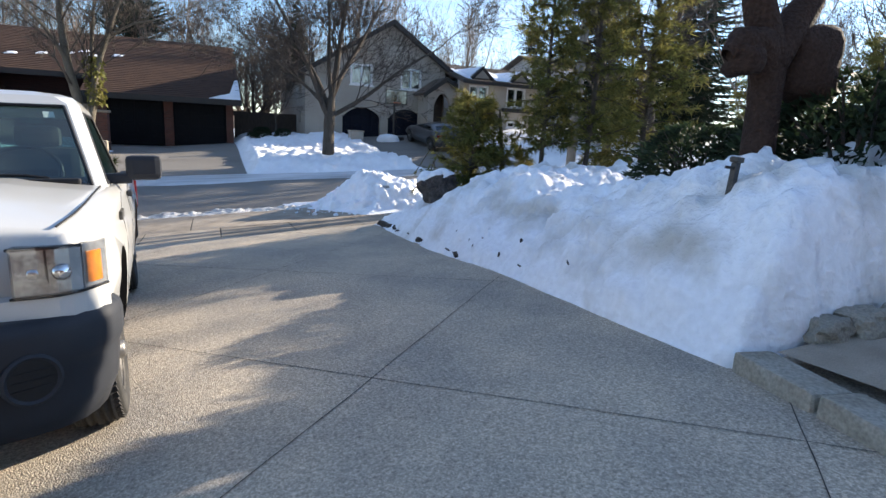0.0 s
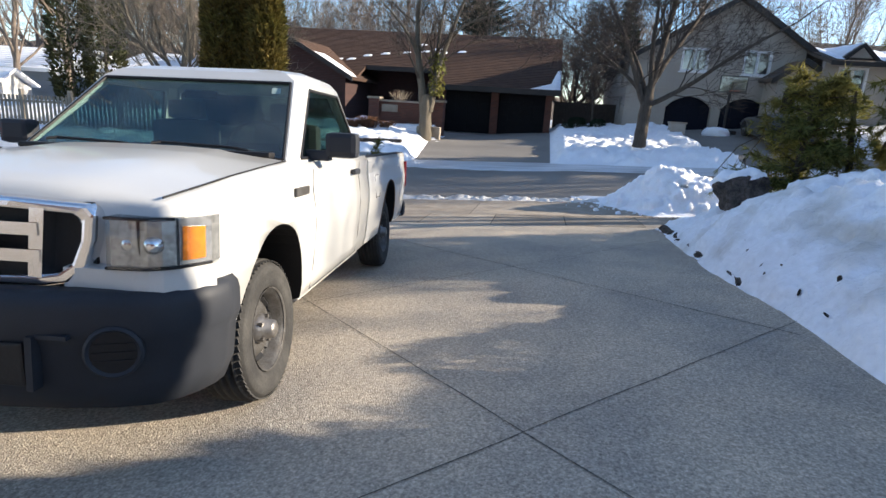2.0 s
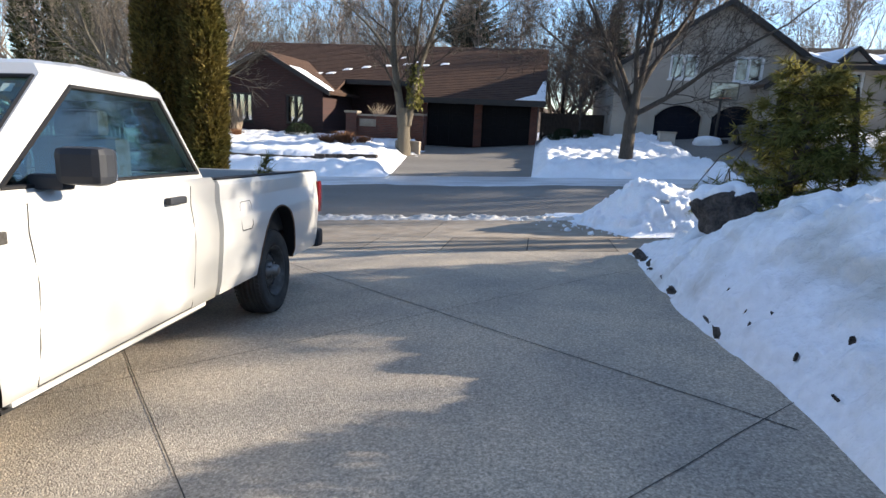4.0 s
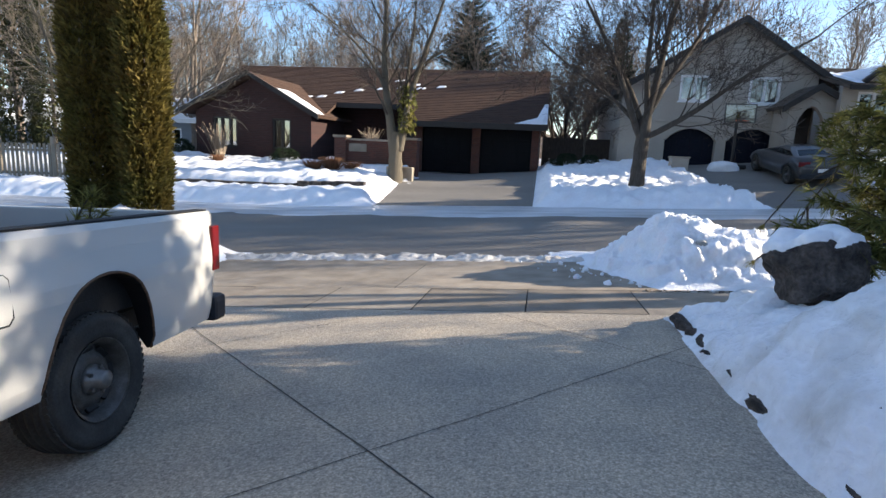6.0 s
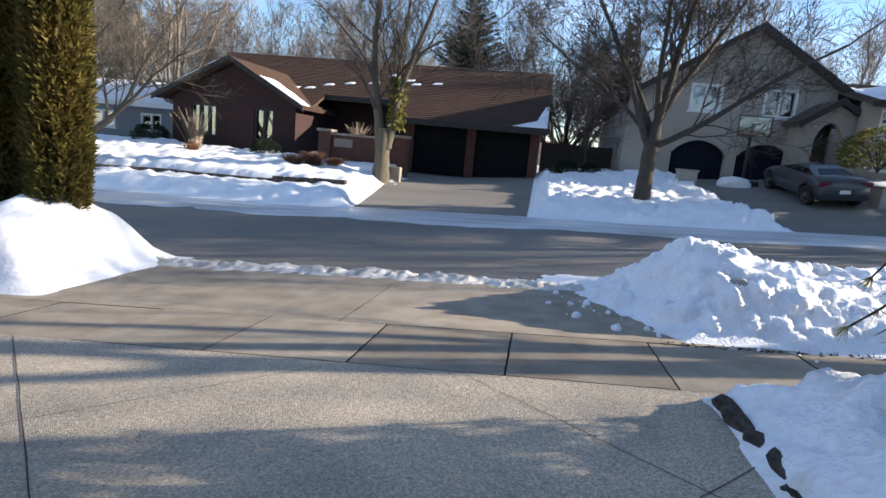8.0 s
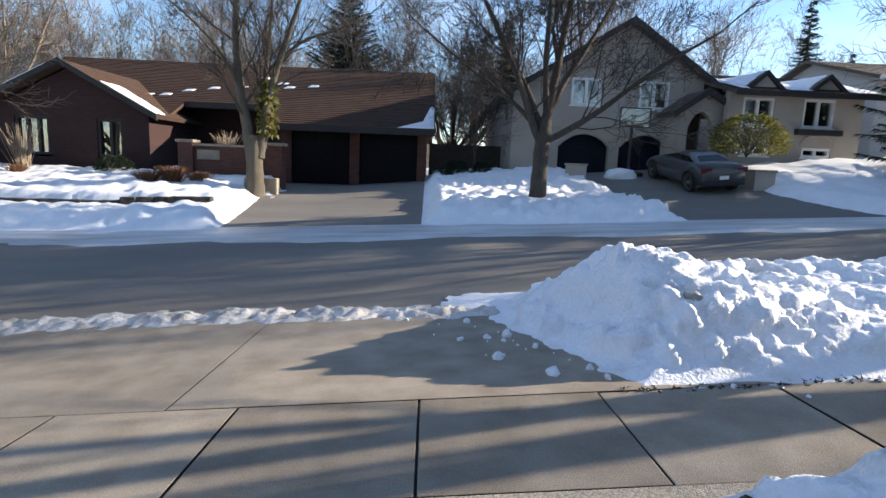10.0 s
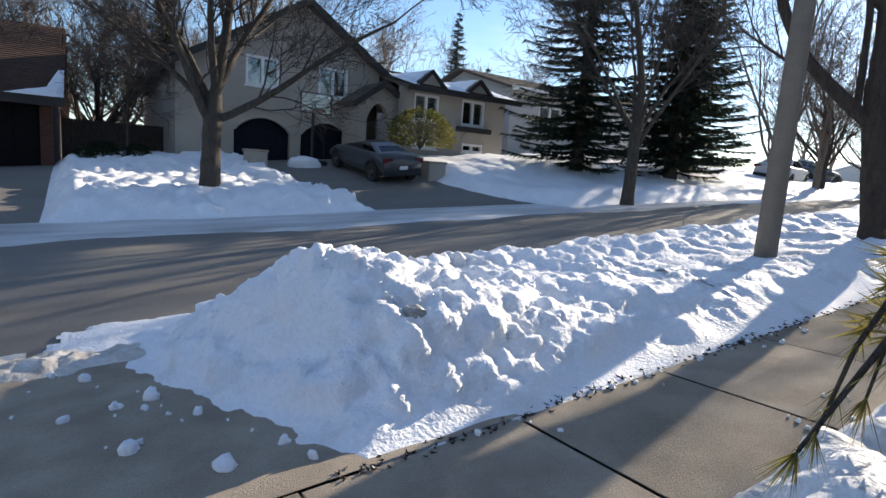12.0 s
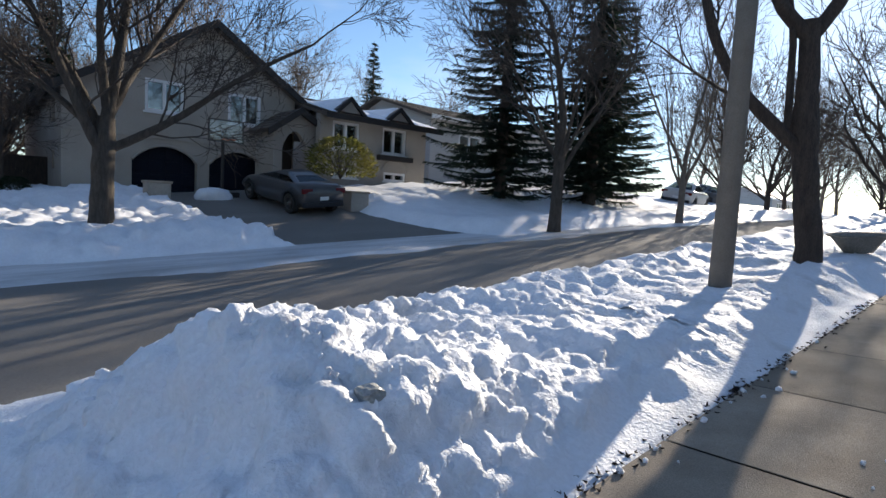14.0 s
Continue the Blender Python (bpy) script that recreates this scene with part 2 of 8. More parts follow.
def lump(x, y, s, amp, oct=4):
    return amp * noise.fractal(Vector((x * s, y * s, 3.7)), 0.9, 2.1, oct)


def crumble(ob, depth, sizes, deep=0.12, calm=1.0, calm_from=1e6):
    """Pushes the snow out along its normals into packed lumps, where it lies deep enough."""
    me = ob.data
    nrm = [v.normal.copy() for v in me.vertices]
    for v, n in zip(me.vertices, nrm):
        c = v.co
        k = smooth01((depth(c.x, c.y) - 0.01) / deep) * (1 + (calm - 1) * smooth01((c.x - calm_from) / 1.6))
        if k <= 0:
            continue
        off = 0.0
        for size, amp in sizes:
            q = c / size + 0.4 * noise.noise_vector(c * (1.3 / size))
            d, p = noise.voronoi(q)
            h = math.sin(p[0].x * 12.9 + p[0].y * 78.2 + p[0].z * 37.7)
            off += amp * ((0.3 + 0.7 * abs(h)) * min(1.0, (d[1] - d[0]) * 1.8) ** 0.6 - 0.3)
        v.co = c + n * off * k
    me.update()
    return ob


def snow_field(name, x0, x1, y0, y1, step, depth, label, material=None, ystep=None):
    """Snow of depth(x, y) metres lying on the land."""
    known = {}
    raw = depth
    def depth(x, y):
        k = (round(x, 4), round(y, 4))
        if k not in known:
            known[k] = raw(x, y)
        return known[k]
    zf = lambda x, y: land(x, y) + max(depth(x, y), -0.02)
    st = step
    keep = lambda x, y: max(depth(x - st / 2, y - st / 2), depth(x + st / 2, y + st / 2), depth(x - st / 2, y + st / 2), depth(x + st / 2, y - st / 2)) > 0.0
    return tagged(sheet(name, span(x0, x1, step), span(y0, y1, ystep or step), zf, material or M_SNOW, keep), label, "snow", kind="stuff")


# ---- ground, road, pavement, drive ----
far = [-400, -200, -100, -60]
gx = far + span(-45, 45, 1.5) + [60, 100, 200, 400]
gy = [-300, -100, -40] + span(-20, 45, 1.0) + [60, 90, 150, 300, 600]
tagged(sheet("ground", gx, gy, lambda x, y: land(x, y) - (0.10 if 10 < y < 21 or (-6 < x < 16 and y < 30.5) else 0.0), M_SNOW_OLD),
       "open ground under old snow between the houses", "ground", kind="structure")
tagged(sheet("road", span(-60, 60, 1.0), span(13.2, 20.6, 0.5), lambda x, y: land(x, y) - 0.02, M_ASPHALT), "worn grey asphalt street with dark patches", "road", kind="structure")


tagged(sheet("driveway", span(-5.2, 8.0, 0.33), span(-8, 10.1, 0.33), lambda x, y: land(x, y), M_AGG, lambda x, y: x < 4.9 or y < 3.3),
       "brown exposed-aggregate concrete driveway with diagonal saw-cut joints", "driveway", kind="structure")


def strip(name, p, q, width, lift=0.004, material=M_JOINT):
    """A narrow cut in the paving from p to q, with a slightly wandering edge."""
    p, q = Vector(p), Vector(q)
    d = (q - p).normalized()
    s = Vector((-d.y, d.x))
    n = max(2, int((q - p).length / 0.12))
    verts, faces = [], []
    for i in range(n + 1):
        c = p.lerp(q, i / n)
        for k in (-1, 1):
            w = width / 2 * (1 + 0.5 * noise.noise(Vector((c.x * 9, c.y * 9, k))))
            u = c + s * (k * w) + s * 0.008 * noise.noise(Vector((c.x * 2, c.y * 2, 8)))
            verts.append((u.x, u.y, land(u.x, u.y) + lift))
    for i in range(n):
        faces.append((2 * i, 2 * i + 2, 2 * i + 3, 2 * i + 1))
    me = bpy.data.meshes.new(name)
    me.from_pydata(verts, [], faces)
    me.materials.append(material)
    return new(name, me)


drive = bpy.data.objects["driveway"]
for c in (0.57, 3.70, 6.83, 9.96, 13.09):
    a, b = max(-5.2, c - 10.1), min(4.7, c + 4)
    if c == 9.96:
        strip("joint", (-0.6, 10.07), (4.58, 5.51), 0.008).parent = drive
        continue
    if c == 13.09:
        a = c - 10.1
    strip("joint", (a, c - a), (b, c - b), 0.0055).parent = drive
for c in (-7.95, -4.58, -1.13, 1.85):
    a, b = max(-5.2, c - 4), min(4.7, 10.1 + c)
    strip("joint", (a, a - c), (b, b - c), 0.0055).parent = drive


# pavement of square flags, then the apron down to the kerb; each slab an object of its own
def slab(name, x0, x1, y0, y1, parent, gap=0.0075):
    verts, faces = [], []
    xs, ys = (x0 + gap, x0 + gap + 0.006, x1 - gap - 0.006, x1 - gap), (y0 + gap, y0 + gap + 0.006, y1 - gap - 0.006, y1 - gap)
    dz = random.uniform(-0.004, 0.004)
    for j, y in enumerate(ys):
        for i, x in enumerate(xs):
            edge = i in (0, 3) or j in (0, 3)
            verts.append((x, y, land(x, y) + dz - (0.0015 if edge else 0)))
    for j in range(3):
        for i in range(3):
            faces.append((4 * j + i, 4 * j + i + 1, 4 * j + i + 5, 4 * j + i + 4))
    me = bpy.data.meshes.new(name)
    me.from_pydata(verts, [], faces)
    me.materials.append(M_CONC)
    ob = new(name, me)
    ob.parent = parent
    return ob


pavement = tagged(sheet("pavement", span(-30, 45, 1.0), span(10.1, 11.22, 0.56), lambda x, y: land(x, y) - 0.022, M_JOINT),
                  "weathered concrete pavement of square slabs with dark joints", "pavement", kind="structure")
for i in range(-18, 36):
    slab("slab", 3.30 + 1.135 * (i - 1), 3.30 + 1.135 * i, 10.1, 11.22, pavement)
apron = tagged(sheet("driveway_apron", span(-3.0, 5.6, 0.8), span(11.22, 13.95, 0.9), lambda x, y: land(x, y) - 0.022, M_JOINT),
               "concrete drive apron between pavement and street", "pavement", kind="structure")
for x0, x1 in ((-3.0, 1.70), (1.70, 5.6)):
    slab("slab", x0, x1, 11.22, 13.45, apron)
slab("slab", -3.0, 5.6, 13.45, 13.95, apron)


# ---- snow ----
def gauss(x, y, cx, cy, sx, sy):
    return math.exp(-((x - cx) / sx) ** 2 - ((y - cy) / sy) ** 2)


def clump(x, y, size, amp):
    """Broken lumps of snow packed side by side: rounded tops of uneven height."""
    q = Vector((x / size + 0.35 * noise.noise(Vector((x * 5, y * 5, 1.5))), y / size + 0.35 * noise.noise(Vector((x * 5, y * 5, 4.5))), 0.5))
    d, p = noise.voronoi(q)
    h = 0.5 + 0.5 * math.sin(p[0].x * 12.9 + p[0].y * 78.2 + p[0].z * 37.7)
    return amp * h * (1 - min(1.0, d[0] / 0.75) ** 2)


def verge_depth(x, y):
    """The bank between pavement and street: a tall pile by the apron, then a lower ridge."""
    w = 0.12 * noise.noise(Vector((x * 1.7, y * 1.7, 0.5))) + 0.10 * noise.noise(Vector((x * 5, y * 5, 2.5))) + 0.05 * noise.noise(Vector((x * 12, y * 12, 2.5)))
    left = 3.88 + 0.42 * (13.35 - y) + w
    e = min((x - left) / 0.9, (y - 11.23 - 0.10 * noise.noise(Vector((x * 2, 5, 1)))) / 0.75, (14.5 + w - y) / 0.8)
    if e <= 0:
        return -0.03
    pile = 0.50 * gauss(x, y, 4.87, 12.6, 0.95, 0.95) + 0.12 * gauss(x, y, 5.9, 12.3, 1.0, 0.8)
    ridge = 0.24 * smooth01((x - 4.0) / 1.4) + 0.12 * gauss(0, y, 0, 13.5, 1, 0.4) * smooth01((x - 5) / 1.5)
    t = smooth01(e)
    tossed = smooth01((x - 4.5) / 0.9) * (1 - 0.5 * smooth01((x - 6.0) / 1.6)) * (0.5 + 0.5 * smooth01((y - 11.6) / 0.6))
    crest = gauss(0, y, 0, 13.45, 1, 0.45) * smooth01((x - 5.2) / 1.0)
    rough = lump(x, y, 1.3, 0.06) + lump(x + 9, y, 3.6, 0.035, 4) + 0.012 * noise.noise(Vector((x * 13, y * 13, 7)))
    rough += clump(x, y, 0.34, 0.05) * (0.15 + 0.6 * tossed) + clump(x + 3.1, y, 0.17, 0.05) * (0.1 + 0.6 * tossed)
    rough += crest * (clump(x + 5, y + 2, 0.45, 0.09) + clump(x + 1, y + 9, 0.2, 0.05))
    rough -= 0.05 * smooth01((noise.noise(Vector((x * 2.6, y * 2.6, 21))) - 0.15) / 0.3) * tossed
    return (pile + ridge) * t + 0.01 * t + rough * min(1.0, t * 1.6)


crumble(snow_field("snow_bank", 3.2, 8.6, 11.0, 14.9, 0.028, verge_depth, "rough heap of shovelled snow beside the drive apron", M_SNOW_PILE), verge_depth, ((0.32, 0.085), (0.16, 0.060), (0.08, 0.026)), 0.12, 0.5, 5.8)
crumble(snow_field("snow_bank", 8.3, 14.0, 11.0, 14.9, 0.05, verge_depth, "low lumpy ridge of ploughed snow beside the pavement", M_SNOW_PILE), verge_depth, ((0.26, 0.035), (0.14, 0.025)))
snow_field("snow_bank", 14.0, 42, 11.0, 14.9, 0.12, verge_depth, "low ridge of ploughed snow along the street", M_SNOW)


def left_depth(x, y):
    e = min((-1.75 - 0.12 * (y - 12) - x) / 0.8, (y - 11.35) / 0.5, (14.4 - y) / 0.7)
    t = smooth01(e)
    if e <= 0:
        return -0.03
    return t * (0.62 * gauss(x, y, -3.0, 12.8, 0.9, 1.1) + 0.42 + lump(x, y, 1.5, 0.07) + lump(x, y, 5, 0.03, 3))


snow_field("snow_bank", -24, -1.5, 11.2, 14.6, 0.11, left_depth, "bank of white snow at the corner of the drive")


def bed_depth(x, y):
    """Deep snow over the planted bed beside the drive."""
    w = 0.05 * noise.noise(Vector((0, y * 2.2, 0.5)))
    far_y = 9.98 + 0.22 * smooth01((x - 4.6) / 1.6) + 0.1 * noise.noise(Vector((x * 2, 1, 3)))
    e = min((x - 4.68 - w * 0.6 + 0.14 * smooth01((y - 5.5) / 2.0)) / 1.15, (far_y - y) / 0.55, (y - 3.15 - w) / 0.35)
    if e <= 0:
        return -0.03
    t = 1 - (1 - min(1, e)) ** 2
    top = 0.72 + 0.2 * smooth01((6.5 - y) / 2) + 0.1 * math.sin(y * 1.7 + 1) + 0.12 * gauss(x, y, 6, 8.4, 1, 0.7)
    top -= 0.35 * smooth01((x - 8) / 4) + 0.12 * gauss(x, y, 5.2, 8.9, 0.6, 0.5)
    return top * t * (0.62 + 0.38 * smooth01((9.6 - y) / 1.6)) + t * (lump(x, y, 1.1, 0.12) + lump(x + 4, y, 3.0, 0.08, 4) + clump(x, y, 0.42, 0.07) + clump(x + 3, y, 0.2, 0.03) + 0.02 * noise.noise(Vector((x * 9, y * 9, 4))))


crumble(snow_field("snow_bed", 4.5, 8.5, 3.0, 10.3, 0.04, bed_depth, "deep settled snow covering the planted bed", M_SNOW_OLD), bed_depth, ((0.42, 0.075), (0.20, 0.050), (0.10, 0.018)))
snow_field("snow_bed", 8.5, 22, 3.0, 10.3, 0.25, bed_depth, "deep settled snow beneath the garden shrubs")
snow_field("snow_bed", 4.0, 12, -8.0, 2.0, 0.25, lambda x, y: 0.3 * smooth01(min((x - 6.6) / 0.6, (1.4 - y) / 0.5)) - 0.01, "snow beyond the stone-edged front walk")


def leftbed_depth(x, y):
    e = min((-2.45 - 0.08 * (y - 5) - x) / 0.6, (y - 2.5) / 0.5, (9.9 - y) / 0.4, (x + 5.0) / 0.4)
    t = smooth01(e)
    return t * (0.16 + lump(x, y, 1.2, 0.05)) - 0.012


snow_field("snow_bed", -7, -2.2, 2.4, 10, 0.12, leftbed_depth, "shallow snow on the bed between two drives")

# the line of slush left by the plough across the apron
snow_field("slush_line", -2.2, 4.3, 13.3, 14.5, 0.035,
           lambda x, y: 0.075 * gauss(0, y, 0, 13.9 - 0.04 * x + 0.06 * math.sin(x * 1.3), 1, 0.30) * (0.85 + 0.8 * noise.noise(Vector((x * 3, y * 3, 1))) + 0.7 * noise.noise(Vector((x * 11, y * 11, 1)))) + clump(x, y, 0.16, 0.02) - 0.03,
           "ridge of grey packed slush left along the gutter", M_SLUSH)


def farbank(x, y, lo, hi, front, back=40.0):
    w = 0.18 * noise.noise(Vector((x * 1.1, y * 1.1, 6)))
    e = min((x - lo(y)) / 0.6, (hi(y) - x) / 0.6, (y - front + w) / 0.8, (back - y) / 0.5)
    if e <= 0:
        return -0.03
    t = smooth01(e)
    berm = 0.12 * gauss(0, y, 0, front + 1.1, 1, 0.8)
    return t * (0.27 + berm + lump(x, y, 0.8, 0.08) + lump(x, y, 2.6, 0.055, 4) + 0.07 * gauss(0, y, 0, front + 0.9, 1, 0.8) * abs(noise.noise(Vector((x * 3, y * 3, 2))))) + 0.01 * t


d1l = lambda y: -1.35 - 0.1 * (y - 20)
EDGE_Y = lambda x: 23.0 + 0.25 * noise.noise(Vector((x * 0.4, 3, 1)))
def lawn_edge(x0, x1, tall, label):
    """A low dark stone edge that holds up the higher part of the lawn."""
    bm = bmesh.new()
    x = x0
    while x < x1:
        w = min(0.42, x1 - x)
        y = EDGE_Y(x) - 0.10
        z = land(x, y) + 0.20
        add_box(bm, x, x + w - 0.015, y - 0.05, y + 0.2, z - 0.3, z + tall + 0.03 * noise.noise(Vector((x * 3, 1, 2))), bev=0.02)
        x += w
    tagged(part("lawn_edging", bm, M_STONE), label, "edging", kind="structure")


d1r = lambda y: 3.15 + 0.0 * y
d2l = lambda y: 8.9 - 0.06 * (y - 24) - 0.25 * max(0, 22 - y) * -1
d2r = lambda y: 13.3 + 0.35 * max(0, 24 - y) * 0.9
NEG, POS = (lambda y: -60), (lambda y: 60)

left_lawn = lambda x, y: farbank(x, y, NEG, d1l, 20.2, 28.3 if x < -6.2 else 29.6) + (0.20 * smooth01((y - EDGE_Y(x) - 0.05) / 0.16) * smooth01((d1l(y) - 0.5 - x) / 1.5) if x > -22 else 0.0) - 0.10 * gauss(0, y, 0, EDGE_Y(x) - 0.1, 1, 0.2) * smooth01((d1l(y) - 0.8 - x) / 1.0)
crumble(snow_field("snow_lawn", -40, -0.8, 20.0, 30, 0.13, left_lawn, "bright snow over the front lawn of the brick house"), left_lawn, ((0.55, 0.09), (0.33, 0.07)))
lawn_edge(-4.9, -2.5, 0.22, "dark stone edging along the upper lawn")
lawn_edge(-13.0, -4.9, 0.13, "low dark stone edging half buried in the snowy lawn")
mid_lawn = lambda x, y: farbank(x, y, d1r, d2l, 20.3, 29.8 if x > 6.3 else 36)
crumble(snow_field("snow_lawn", 2.8, 10.2, 20.0, 36, 0.09, mid_lawn, "lumpy snow between the two opposite drives"), mid_lawn, ((0.5, 0.13), (0.27, 0.10)))
snow_field("snow_lawn", 12.8, 60, 19.4, 30, 0.25, lambda x, y: farbank(x, y, d2r, POS, 19.6, 27.9), "smooth sunlit snow on the sloping lawn", M_SNOW)
tagged(sheet("snow_verge", span(-40, 45, 0.5), span(18.0, 20.6, 0.2), lambda x, y: land(x, y) + 0.012 - 0.06 * smooth01((18.75 + 0.5 * noise.noise(Vector((x * 0.35, 2, 0))) + 0.25 * noise.noise(Vector((x * 1.5, y, 0))) - y) / 0.3), M_ICE),
       "icy packed snow along the far gutter", "snow", kind="stuff")
tagged(sheet("driveway", span(-3.0, 3.2, 0.6), span(20.2, 30.2, 0.6), lambda x, y: land(x, y) + 0.004, M_ASPHALT), "worn grey drive up to the brick house", "driveway", kind="structure")
tagged(sheet("driveway", span(7.5, 15.5, 0.6), span(20.0, 30.2, 0.6), lambda x, y: land(x, y) + 0.004, M_ASPHALT), "asphalt drive up to the stucco house", "driveway", kind="structure")


# ---- brick house ----
def brick_mat(name, c1, c2, mortar, sx):
    m = bpy.data.materials.new(name)
    m.use_nodes = True
    n, ln = m.node_tree.nodes, m.node_tree.links.new
    b = n["Principled BSDF"]
    b.inputs["Roughness"].default_value = 0.9
    co, mp, t = n.new("ShaderNodeTexCoord"), n.new("ShaderNodeMapping"), n.new("ShaderNodeTexBrick")
    mp.inputs["Rotation"].default_value = (radians(90), 0, 0)
    t.inputs["Color1"].default_value, t.inputs["Color2"].default_value, t.inputs["Mortar"].default_value = (*c1, 1), (*c2, 1), (*mortar, 1)
    t.inputs["Scale"].default_value, t.inputs["Brick Width"].default_value, t.inputs["Row Height"].default_value = 1.0, 0.21, 0.075
    t.inputs["Mortar Size"].default_value = 0.006
    bp = n.new("ShaderNodeBump")
    bp.inputs["Distance"].default_value = 0.006
    ln(co.outputs["Object"], mp.inputs[0]); ln(mp.outputs[0], t.inputs["Vector"]); ln(t.outputs["Color"], b.inputs["Base Color"])
    ln(t.outputs["Fac"], bp.inputs["Height"]); ln(bp.outputs[0], b.inputs["Normal"])
    bp.invert = True
    return m


M_BRICKS = brick_mat("brick_courses", (0.046, 0.017, 0.015), (0.030, 0.013, 0.012), (0.042, 0.031, 0.028), 1)
M_BRICKS2 = brick_mat("red_brick_courses", (0.13, 0.045, 0.030), (0.085, 0.034, 0.025), (0.11, 0.085, 0.07), 1)


def add_quad(bm, pts):
    bm.faces.new([bm.verts.new(p) for p in pts])


def window(parent, x0, x1, z0, z1, y, mullions=1, frame_mat=None, depth=0.14, sill=True):
    """A framed window let into a wall that faces -y."""
    fm = frame_mat or M_WHITE
    w = thing("window", "", "")
    w.parent = parent
    bm = bmesh.new()
    f = 0.09
    for a in ((x0, x1, z1 - f, z1), (x0, x1, z0, z0 + f), (x0, x0 + f, z0 + f, z1 - f), (x1 - f, x1, z0 + f, z1 - f)):
        add_box(bm, a[0], a[1], y - 0.05, y + depth, a[2], a[3])
    for k in range(mullions):
        c = x0 + (x1 - x0) * (k + 1) / (mullions + 1)
        add_box(bm, c - 0.05, c + 0.05, y - 0.03, y + depth, z0 + f, z1 - f)
    part("window_frame", bm, fm, w)
    for k in range(mullions + 1):
        a, b = x0 + f + (x1 - x0 - 2 * f) * k / (mullions + 1), x0 + f + (x1 - x0 - 2 * f) * (k + 1) / (mullions + 1)
        part("pane", box(a + 0.02, b - 0.02, y + 0.05, y + 0.06, z0 + f, z1 - f), M_WIN, w)
    # dark sheet behind the panes, painted in for the dimness of the room
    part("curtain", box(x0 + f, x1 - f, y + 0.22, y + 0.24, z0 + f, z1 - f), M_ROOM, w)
    if sill:
        part("sill", box(x0 - 0.06, x1 + 0.06, y - 0.1, y + 0.05, z0 - 0.06, z0), fm, w)
    return w


def wall_with_holes(name, x0, x1, z0, z1, y, thick, holes, material, parent, label=""):
    """A wall facing -y, made of blocks round its openings (x0, x1, z0, z1)."""
    bm = bmesh.new()
    xs = sorted({x0, x1, *[h[0] for h in holes], *[h[1] for h in holes]})
    for a, b in zip(xs, xs[1:]):
        cuts = sorted((h[2], h[3]) for h in holes if h[0] <= a and h[1] >= b)
        z = z0
        for c, d in cuts:
            if c > z + 1e-4:
                add_box(bm, a, b, y, y + thick, z, c)
            z = d
        if z < z1 - 1e-4:
            add_box(bm, a, b, y, y + thick, z, z1)
    bmesh.ops.remove_doubles(bm, verts=bm.verts, dist=1e-4)
    return part(name, bm, material, parent, label)


def shingled(name, p0, p1, p2, p3, parent, material, course=0.22, thick=0.05):
    """A roof slope from the eave p0-p1 up to p3-p2, laid in overlapping courses."""
    p0, p1, p2, p3 = (Vector(p) for p in (p0, p1, p2, p3))
    up = ((p3 + p2) - (p0 + p1)) / 2
    nrm = (p1 - p0).cross(p3 - p0).normalized()
    if nrm.z < 0:
        nrm = -nrm
    n = max(2, int(up.length / course))
    bm = bmesh.new()
    for i in range(n):
        a, b = i / n, (i + 1.25) / n
        b = min(b, 1.0)
        l0, r0, l1, r1 = p0.lerp(p3, a), p1.lerp(p2, a), p0.lerp(p3, b), p1.lerp(p2, b)
        k = 14
        for j in range(k):
            u, v = j / k, (j + 1) / k
            o = nrm * (thick * 0.55 + random.uniform(0, 0.006))
            lo = nrm * (thick * 0.1)
            A, B, C, D = l0.lerp(r0, u) + o, l0.lerp(r0, v) + o, l1.lerp(r1, v) + lo, l1.lerp(r1, u) + lo
            va = [bm.verts.new(q) for q in (A, B, C, D)]
            vb = [bm.verts.new(q) for q in (A - o * 0.9, B - o * 0.9)]
            bm.faces.new(va)
            bm.faces.new((vb[0], vb[1], va[1], va[0]))
    base = [bm.verts.new(p) for p in (p0, p1, p2, p3)]
    low = [bm.verts.new(p - nrm * 0.12) for p in (p0, p1, p2, p3)]
    bm.faces.new(low[::-1])
    for i in range(4):
        bm.faces.new((base[i], low[i], low[(i + 1) % 4], base[(i + 1) % 4]))
    return part(name, bm, material, parent)


def garage_door(parent, x0, x1, z0, z1, y, material, cols=4, rows=4, glazed=True):
    d = thing("garage_door", "", "")
    d.parent = parent
    part("door_leaf", box(x0, x1, y + 0.05, y + 0.1, z0, z1), material, d)
    w, h = (x1 - x0) / cols, (z1 - z0) / rows
    for i in range(cols):
        for j in range(rows):
            a, b, c, e = x0 + i * w + 0.06, x0 + (i + 1) * w - 0.06, z0 + j * h + 0.05, z0 + (j + 1) * h - 0.05
            if glazed and j == rows - 1:
                part("pane", box(a, b, y + 0.03, y + 0.055, c, e, bev=0.006), M_WIN, d)
            else:
                part("panel", box(a, b, y + 0.02, y + 0.06, c, e, bev=0.012), material, d)
    return d


